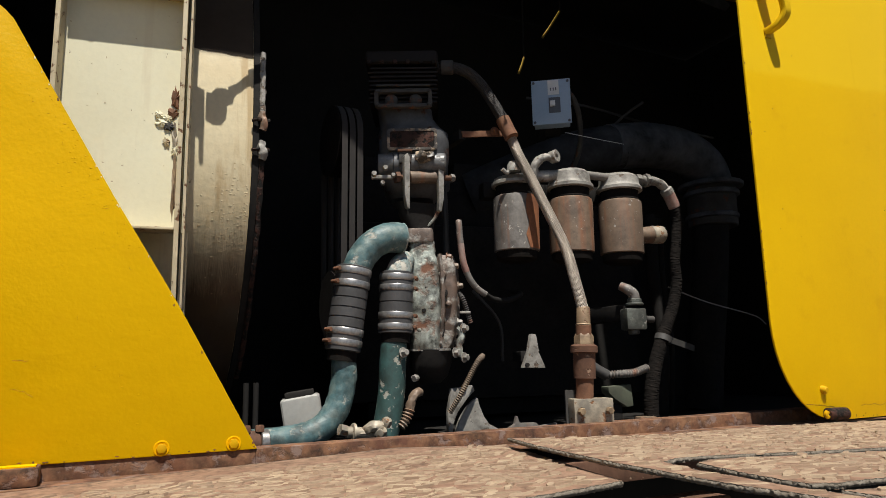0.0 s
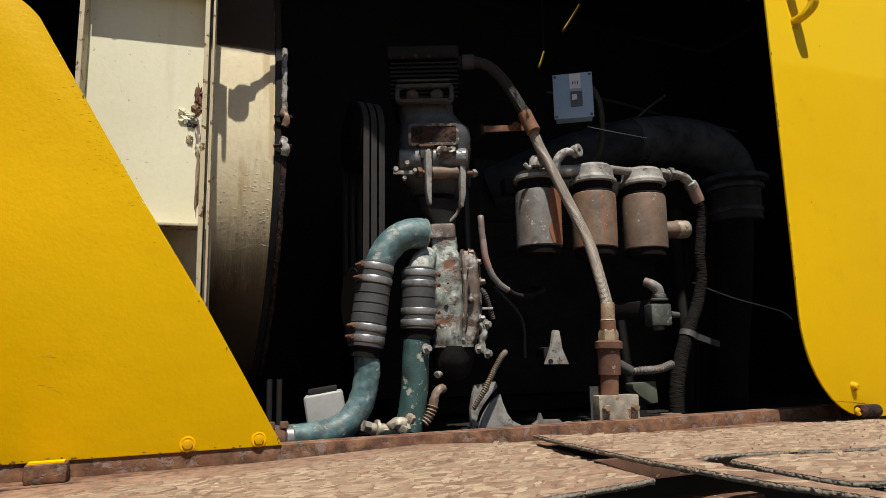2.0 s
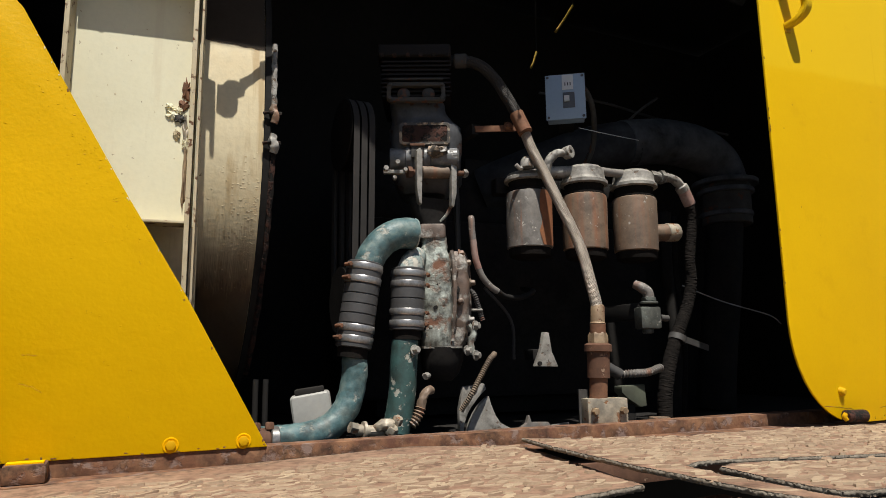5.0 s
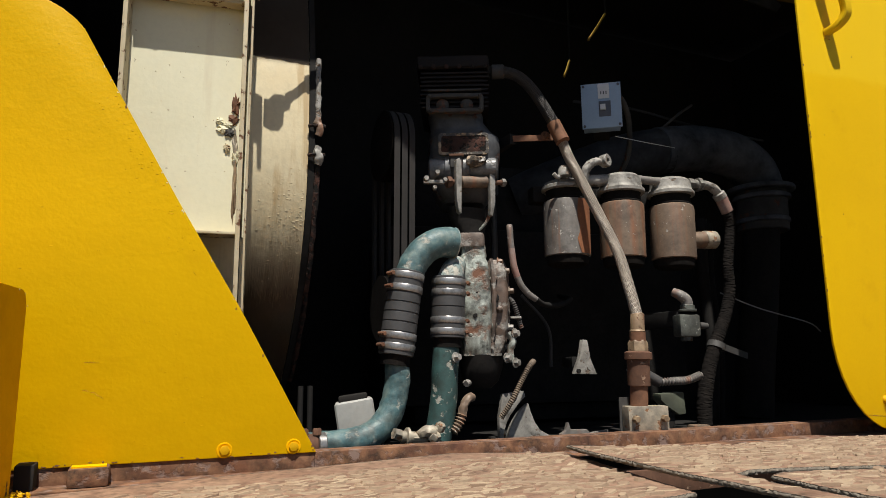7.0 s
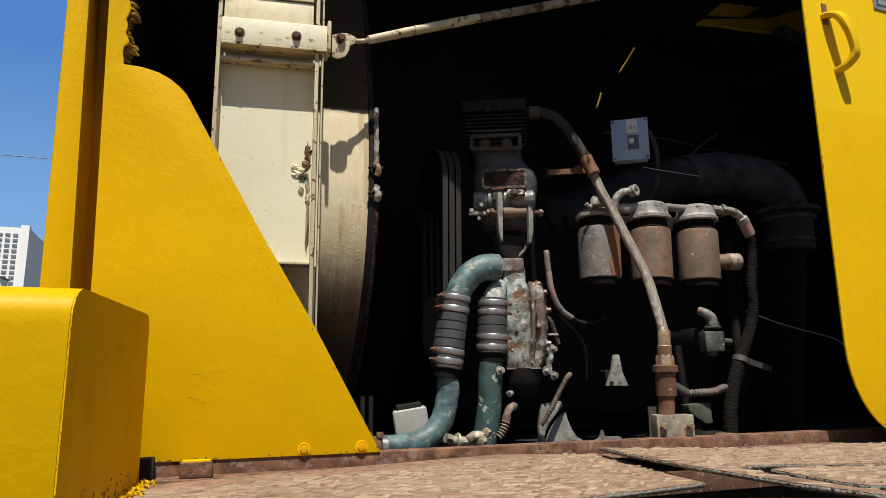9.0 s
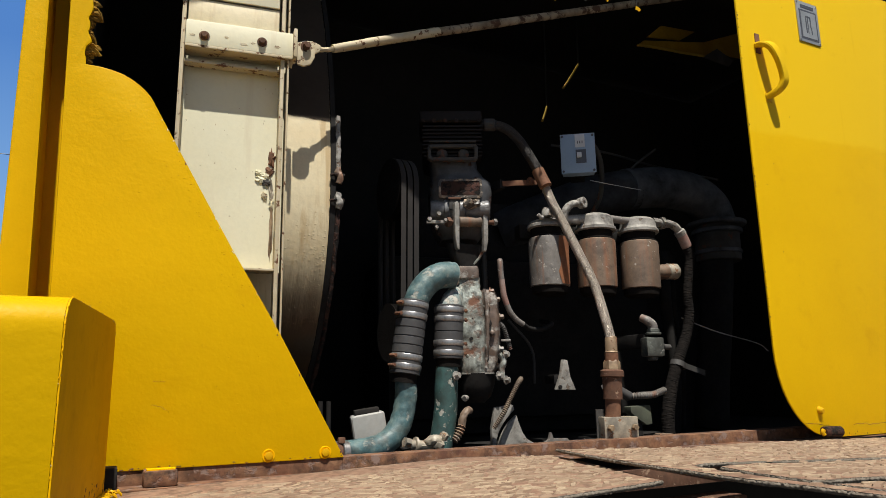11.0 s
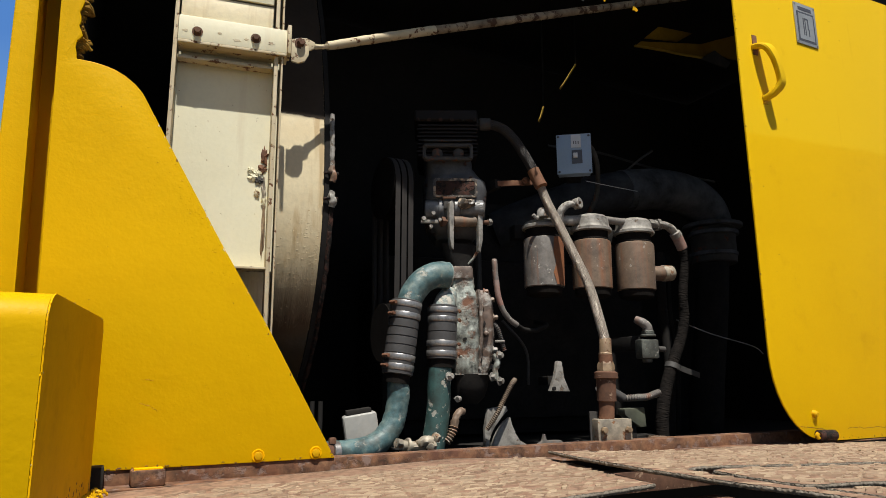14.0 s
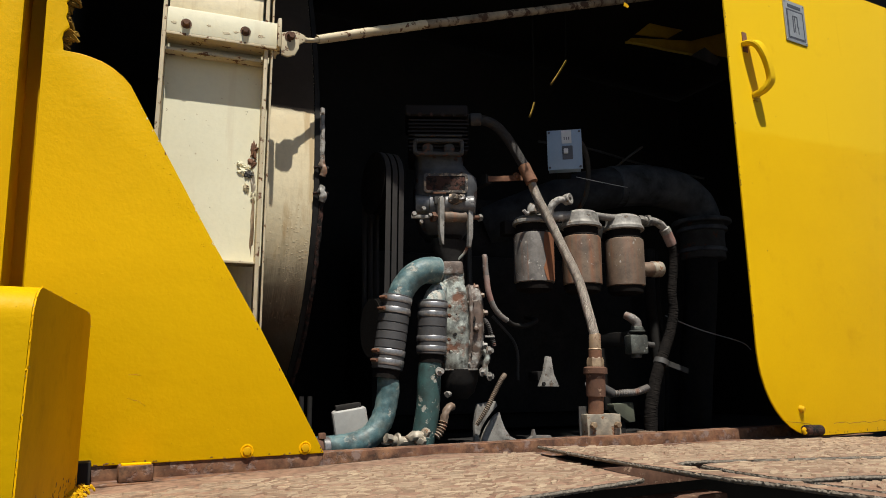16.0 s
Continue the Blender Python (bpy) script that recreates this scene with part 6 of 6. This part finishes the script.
# valve scaled towards the camera's eye, keeping its place in view
VALVE_EYE_SCALE = 0.945
valve.scale, valve.location = (VALVE_EYE_SCALE, VALVE_EYE_SCALE, VALVE_EYE_SCALE), (0, 0, EYE * (1 - VALVE_EYE_SCALE))

# low fittings
part("flex_pipe", made(tube, [(1.270, 1.549, 1.454), (1.307, 1.534, 1.457), (1.355, 1.529, 1.459), (1.408, 1.529, 1.473)], 0.0100, 12, 4, ripple=0.0022, pitch=0.0085), CANISTER_GREY, engine, "ribbed grey flexible pipe")
part("flex_elbow", made(tube, [(1.273, 1.549, 1.454), (1.244, 1.558, 1.471), (1.222, 1.568, 1.485), (1.200, 1.588, 1.476)], 0.016, 12, 5), RUBBER, engine)
gb = thing("junction_box", (1.36, 1.62, 1.31), "small grey-green junction box near the sill", "junction box")
bm = bmesh.new()
prism(bm, [(1.306, 1.420), (1.392, 1.424), (1.396, 1.362), (1.372, 1.360), (1.330, 1.384), (1.308, 1.402)], 1.585, 1.62)
part("body", bm, GREEN_GREY, gb, bevel=0.003)
part("post", made(box, (1.350, 1.61, 1.335), (0.03, 0.02, 0.07), -12), CAST_DARK, gb)
tagged(part("steel_offcut", made(box, (1.415, 1.56, 1.322), (0.055, 0.04, 0.022), -6), CANISTER, bevel=0.006), "small rusty steel clip on the floor", "clip")

# ---- dark exhaust pipe at the back ----
ex = thing("exhaust_pipe", (2.15, 1.95, 1.30), "large soot-dark exhaust pipe with flanged joint", "exhaust pipe")
part("manifold_pipe", made(tube, [(1.22, 2.22, 2.13), (1.38, 2.10, 2.20), (1.55, 2.00, 2.265), (1.72, 1.948, 2.303)], 0.0875, 28, 8), PIPE_DIM, ex, "pipe in a darker copy of the bend's colour")
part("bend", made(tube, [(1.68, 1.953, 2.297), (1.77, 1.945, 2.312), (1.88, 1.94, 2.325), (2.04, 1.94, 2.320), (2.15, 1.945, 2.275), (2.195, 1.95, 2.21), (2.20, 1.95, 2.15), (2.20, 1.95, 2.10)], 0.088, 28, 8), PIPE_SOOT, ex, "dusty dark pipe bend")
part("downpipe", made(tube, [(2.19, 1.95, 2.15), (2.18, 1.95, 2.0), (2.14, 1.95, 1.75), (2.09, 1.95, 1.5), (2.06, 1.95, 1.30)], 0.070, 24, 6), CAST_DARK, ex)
for zz, xx, rr in ((2.19, 2.20, 0.128), (2.155, 2.20, 0.110), (2.06, 2.195, 0.104)):
    part("flange", made(cyl, (xx, 1.95, zz - 0.009), (xx, 1.95, zz + 0.009), rr, 36, 0.003), PIPE_SOOT, ex)

for px, py, r in ((1.78, 1.86, 0.022), (1.86, 1.90, 0.012)):
    part("drop_pipe", made(tube, [(px, py, 2.02), (px - 0.01, py, 1.8), (px, py - 0.01, 1.55), (px - 0.015, py, 1.30)], r, 14, 5), CAST_DARK, ex, "dim drop pipe")

part("collar", made(cyl, (2.198, 1.95, 2.02), (2.20, 1.95, 2.185), 0.096, 36, 0.004), CAST_DIM, ex)

for k, pts in enumerate(([(1.36, 2.02, 2.47), (1.62, 2.0, 2.47), (1.90, 1.99, 2.44), (2.30, 2.0, 2.43)], [(1.62, 1.98, 2.30), (1.72, 1.90, 2.41), (1.80, 1.88, 2.47)], [(0.93, 1.90, 2.25), (0.935, 1.88, 2.05), (0.94, 1.88, 1.85), (0.95, 1.90, 1.6)], [(1.02, 1.86, 1.72), (1.10, 1.84, 1.62), (1.12, 1.86, 1.50)])):
    part("fuel_line", made(tube, pts, 0.011 if k == 2 else 0.005, 10, 6), RUBBER, engine, "dim dusty pipe behind the engine")
part("pipe_union", made(hex_head, (0.936, 1.88, 2.07), (0, 0, -1), 0.020, 0.034), CAST_DIM, engine)

# ---- switch box ----
sb_m = pose(1.214, 1.665, 2.300, 0, 0, -36)
sb = thing("switch_box", (1.212, 1.665, 2.22), "pale blue steel switch box with white label", "switch box")


def on_box(bm, c, s):
    p = sb_m @ Vector(c)
    return box(bm, tuple(p), s, -36)


part("case", made(on_box, (0, 0.03, 0), (0.112, 0.05, 0.136)), BOX_BLUE, sb, bevel=0.003)
part("cover", made(on_box, (0, -0.002, 0), (0.121, 0.006, 0.146)), BOX_BLUE, sb, bevel=0.0015)
part("label", made(on_box, (0.008, -0.006, 0.046), (0.034, 0.002, 0.048)), LABEL, sb, "white printed label")
for k in range(3):
    part("print_bar", made(on_box, (0.008 + (k - 1) * 0.008, -0.0075, 0.040), (0.003, 0.001, 0.010)), INK, sb)
part("switch_recess", made(on_box, (0.010, -0.006, -0.012), (0.036, 0.002, 0.050)), INK, sb)
part("switch_lever", made(on_box, (0.004, -0.010, -0.008), (0.016, 0.010, 0.018)), LABEL, sb, bevel=0.002)
for ux in (-1, 1):
    for uz in (-1, 1):
        p = sb_m @ Vector((ux * 0.053, -0.005, uz * 0.065))
        part("screw", made(lathe, tuple(p), (-0.59, -0.81, 0), [(0, 0.0045), (0.002, 0.004), (0.003, 0.001)], 10), INK, sb)
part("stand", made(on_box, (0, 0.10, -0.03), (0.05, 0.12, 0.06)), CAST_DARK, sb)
part("cable", made(tube, [(1.262, 1.68, 2.345), (1.32, 1.70, 2.352), (1.38, 1.74, 2.30), (1.42, 1.80, 2.21), (1.42, 1.86, 2.14)], 0.0095, 10, 6), CAST_DIM, sb, "thin grey cable")

# ---- braided hydraulic hose and its foot block ----
hose = thing("hydraulic_hose", (1.18, 1.53, 1.32), "braided steel hose on a rusty threaded foot", "hose")
part("upper_hose", made(tube, [(0.80, 1.68, 2.345), (0.850, 1.645, 2.342), (0.895, 1.628, 2.328), (0.935, 1.622, 2.295), (0.962, 1.61, 2.248), (1.000, 1.60, 2.180)], 0.0165, 18, 7), BRAID_SHADE, hose, "braided hose in a darker copy for the shade")
part("union", made(cyl, (0.825, 1.66, 2.343), (0.858, 1.642, 2.342), 0.021, 20, 0.003), CAST_DIM, hose)
part("lower_hose", made(tube, [(1.0000, 1.6000, 2.1800), (1.0141, 1.5970, 2.1431), (1.0277, 1.5799, 2.0820), (1.0548, 1.5635, 2.0137), (1.0835, 1.5267, 1.9071), (1.1081, 1.4888, 1.8011), (1.1040, 1.4474, 1.7051), (1.1075, 1.4283, 1.6323), (1.1075, 1.4283, 1.6055)], 0.0148, 18, 8), BRAID, hose)
part("collar", made(tube, [(0.994, 1.604, 2.192), (1.003, 1.594, 2.160), (1.010, 1.583, 2.132)], 0.0205, 18, 4), RUST_ORANGE, hose, "rust-orange hose collar")
br = part("bracket", made(box, (0.945, 1.640, 2.152), (0.135, 0.006, 0.018), 0, 0, -9), RUST_ORANGE, hose, "rust-orange support bracket", bevel=0.001)
bolt(br, (0.985, 1.635, 2.162), (0, -1, 0), 0.010, 0.010, RUST_ORANGE)
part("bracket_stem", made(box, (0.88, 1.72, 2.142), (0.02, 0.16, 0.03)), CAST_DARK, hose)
part("ferrule", made(lathe, (1.1075, 1.4283, 1.5854), (0.05, 0, 1), [(0, 0.0190), (0.003, 0.0205), (0.006, 0.0180), (0.046, 0.0175), (0.050, 0.0150)], 20), TAN, hose)
part("swivel_nut", made(hex_head, (1.1065, 1.4283, 1.5318), (0, 0, 1), 0.0255, 0.034), TAN, hose)
part("neck", made(cyl, (1.1065, 1.4283, 1.5596), (1.1075, 1.4283, 1.5873), 0.020, 20, 0.002), RUST_ORANGE, hose)
part("coupling", made(lathe, (1.1027, 1.4283, 1.4515), (0.03, 0, 1), [(0, 0.028), (0.064, 0.0285), (0.066, 0.035), (0.082, 0.035), (0.086, 0.028)], 24), RUST, hose, "rust-brown pipe coupling")
part("pipe", made(cyl, (1.0970, 1.4283, 1.3825), (1.1027, 1.4283, 1.4553), 0.0225, 24), RUST_ORANGE, hose)
blk = part("foot_block", made(box, (1.1110, 1.4235, 1.3710), (0.106, 0.048, 0.062), -14), TAN_PALE, hose, "pale chipped steel foot block", bevel=0.003)
bolt(blk, (1.0700, 1.4111, 1.3720), (-0.24, -0.97, 0), 0.0095, 0.016, TAN, False)
bolt(blk, (1.1430, 1.3925, 1.3720), (-0.24, -0.97, 0), 0.0095, 0.016, TAN, False)
part("back_plate", made(box, (1.070, 1.452, 1.378), (0.026, 0.006, 0.090), -14), CAST_DIM, blk)

# ---- stray wires ----
for k, pts in enumerate(([(1.257, 1.66, 2.205), (1.37, 1.66, 2.200), (1.494, 1.66, 2.196)], [(1.62, 1.64, 1.725), (1.80, 1.65, 1.680), (2.03, 1.66, 1.639), (2.10, 1.67, 1.61)])):
    tagged(part("wire", made(tube, pts, (0.0012, 0.0020)[k], 6, 6), WIRE), "thin pale stray wire in the engine bay", "wire", "stray wires")

# ---- sooty roof framing inside ----
rib = bmesh.new()
prism(rib, [(1.663, 2.882), (1.703, 2.914), (1.877, 2.948), (2.06, 2.985), (2.32, 3.095), (2.32, 2.96), (2.23, 2.952), (2.131, 2.965), (2.054, 2.915)], 1.80, 1.806)
prism(rib, [(1.754, 2.956), (1.842, 3.031), (2.047, 3.048), (1.95, 2.985)], 1.83, 1.836)
tagged(part("ceiling_gusset", rib, SOOT_AMBER, bevel=0.001), "sooty amber gusset plate under the roof", "gusset", kind="structure")
lip_bm = made(tube, [(1.663, 1.797, 2.882), (1.78, 1.797, 2.895), (1.92, 1.797, 2.903), (2.054, 1.797, 2.915)], 0.0055, 8, 4, rough=0.002)
tagged(part("ceiling_gusset_lip", lip_bm, SOOT_YELLOW), "worn yellow lower lip of the roof gusset", "gusset", kind="structure")
mesh_bm = bmesh.new()
prism(mesh_bm, [(2.041, 2.905), (2.199, 2.892), (2.228, 2.926), (2.131, 2.965)], 1.790, 1.796)
tagged(part("ceiling_clip", mesh_bm, CAST_DIM), "dusty grey steel clip plate on the roof gusset", "clip", kind="structure")
# yellow bars added to stand in for streaks of sunlight
for a, b in (((1.671, 2.2, 2.978), (1.576, 2.2, 2.839)), ((1.478, 2.2, 2.732), (1.449, 2.2, 2.656))):
    st = part("ceiling_strut", made(tube, [a, tuple((Vector(a) + Vector(b)) / 2 + Vector((0.002, 0, 0))), b], 0.0052, 8, 5), SOOT_YELLOW)
    tagged(st, "thin yellow bar added as a streak of sun under the roof", "strut", kind="structure")
    part("hanger", made(cyl, a, (a[0] + 0.02, 2.22, 3.243), 0.004, 6), NEAR_BLACK, st)

# flakes added where the sun reaches, in place of small sunlit flecks
rt = random.Random(77)
for px, wide, low_z, far_y in ((0.914, 0.020, 2.655, 1.36), (0.945, 0.014, 2.668, 1.36), (1.122, 0.016, 2.704, 1.36), (1.252, 0.026, 2.702, 1.36)):
    bm = bmesh.new()
    side = [(px - wide * rt.uniform(0.3, 0.5), low_z + rt.uniform(0.0, 0.01)), (px - wide * 0.1, low_z + rt.uniform(0.004, 0.012)), (px + wide * 0.2, low_z), (px + wide * rt.uniform(0.4, 0.55), low_z + rt.uniform(0.006, 0.01))]
    top = low_z + rt.uniform(0.013, 0.017)
    prism(bm, side + [(px + wide * 0.3, top), (px - wide * 0.2, top + 0.004)], far_y, far_y + 0.003)
    flap = part("ceiling_flake", bm, YELLOW_WORN)
    tagged(flap, "yellow sheet flake added in the sun as a bright fleck", "sheet flake", kind="structure")
    part("hanger", made(tube, [(px, far_y + 0.004, top - 0.008), (px + 0.004, far_y + 0.010, (top + 3.18) / 2), (px, far_y + 0.004, 3.182)], 0.0022, 6, 4), NEAR_BLACK, flap)

# ---- far high-rise, power line and sky backdrop ----
line = part("power_line", made(tube, [(-60, 85, 27.0), (-25, 85, 26.85), (10, 85, 27.3)], 0.045, 6, 10), INK)
tagged(line, "thin dark overhead power line against the sky", "power line")
pole = part("utility_pole", made(tube, [(-60, 85, 0), (-60, 85, 14), (-60, 85, 27.6)], 0.18, 10, 4), CANISTER)
tagged(pole, "tall utility pole carrying the overhead line", "utility pole")
pole = part("utility_pole", made(tube, [(10, 85, 0), (10, 85, 14), (10, 85, 27.9)], 0.18, 10, 4), CANISTER)
tagged(pole, "tall utility pole carrying the overhead line", "utility pole")
sky_m = bpy.data.materials.new("clear_sky")
sky_m.use_nodes = True
_n, _l = sky_m.node_tree.nodes, sky_m.node_tree.links.new
_n.remove(_n["Principled BSDF"])
_e, _t, _r, _x = _n.new("ShaderNodeEmission"), _n.new("ShaderNodeTexCoord"), _n.new("ShaderNodeMapRange"), _n.new("ShaderNodeMix")
_x.data_type = "RGBA"
_s = _n.new("ShaderNodeSeparateXYZ")
_l(_t.outputs["Object"], _s.inputs[0])
_l(_s.outputs["Z"], _r.inputs["Value"])
_r.inputs["From Min"].default_value, _r.inputs["From Max"].default_value = 0.0, 700.0
_x.inputs[6].default_value, _x.inputs[7].default_value = (0.235, 0.42, 0.66, 1), (0.068, 0.18, 0.45, 1)
_l(_r.outputs[0], _x.inputs[0])
_l(_x.outputs[2], _e.inputs[0])
_l(_e.outputs[0], _n["Material Output"].inputs[0])
drop = part("backdrop_sky", made(box, (-400, 1500, 550), (1700, 2, 1100)), sky_m)
tagged(drop, "clear blue sky far behind the buildings", "sky", kind="structure")

# ---- far buildings ----
tower = thing("apartment_building", (-45, 160, 0), "white high-rise building with rows of small windows", "building")
part("wall", made(box, (-48.5, 162, 16.2), (34.0, 18, 32.4)), CONCRETE_WHITE, tower)
part("end_bay", made(box, (-32.2, 153.6, 16.45), (1.5, 1.6, 32.9)), CONCRETE_WHITE, tower)
part("roof", made(box, (-51.0, 160, 33.0), (20.0, 9, 1.5)), CONCRETE_WHITE, tower)
part("parapet", made(box, (-52.6, 152.9, 32.2), (24.0, 0.4, 0.45)), CAST_DIM, tower)
win = made(box, (0, 0, 0), (0.86, 0.3, 0.46))
first = part("window", win, GLASS_DARK, tower)
first.location = (-33.75, 152.98, 30.9)
for r_i in range(16):
    for c_i in range(16):
        if r_i or c_i:
            o = first.copy()
            scene.collection.objects.link(o)
            o.location = (-33.75 - c_i * 1.33, 152.98, 30.9 - r_i * 1.07)
low = thing("office_building", (-40, 120, 0), "low dark-glazed building before the high-rise", "building")
part("glass_front", made(box, (-43.3, 122.5, 9.4), (18.0, 3, 18.8)), GLASS_DARK, low)
part("roof", made(box, (-43.3, 122.3, 19.05), (18.2, 3.4, 0.35)), CAST_DIM, low)
for k in range(5):
    part("band", made(box, (-43.3, 120.9, 18.3 - k * 0.9), (18.0, 0.12, 0.10)), CANISTER_GREY, low)
for k in range(8):
    part("mullion", made(box, (-34.9 - k * 1.1, 120.88, 15.5), (0.09, 0.12, 6.0)), CANISTER_GREY, low)
part("mast", made(cyl, (-36.9, 121.6, 19.1), (-36.9, 121.6, 23.5), 0.22, 10), CONCRETE_WHITE, low)
hut = thing("small_building", (-31, 122, 0), "small white building with a sloped roof", "building")
bm = bmesh.new()
prism(bm, [(-34.15, 0.0), (-28.0, 0.0), (-28.0, 17.9), (-31.8, 18.35), (-34.15, 17.6)], 121.0, 125.0)
part("wall", bm, CONCRETE_WHITE, hut)
bm = bmesh.new()
prism(bm, [(-34.4, 17.55), (-31.8, 18.40), (-27.8, 17.92), (-27.8, 18.10), (-31.8, 18.62), (-34.4, 17.75)], 120.6, 125.4)
part("roof", bm, CANISTER_GREY, hut)
for px in (-33.1, -32.0):
    part("window", made(box, (px, 120.98, 16.4), (0.45, 0.2, 1.3)), GLASS_DARK, hut)
part("window", made(box, (-30.8, 120.98, 17.4), (0.9, 0.2, 0.9)), GLASS_DARK, hut)
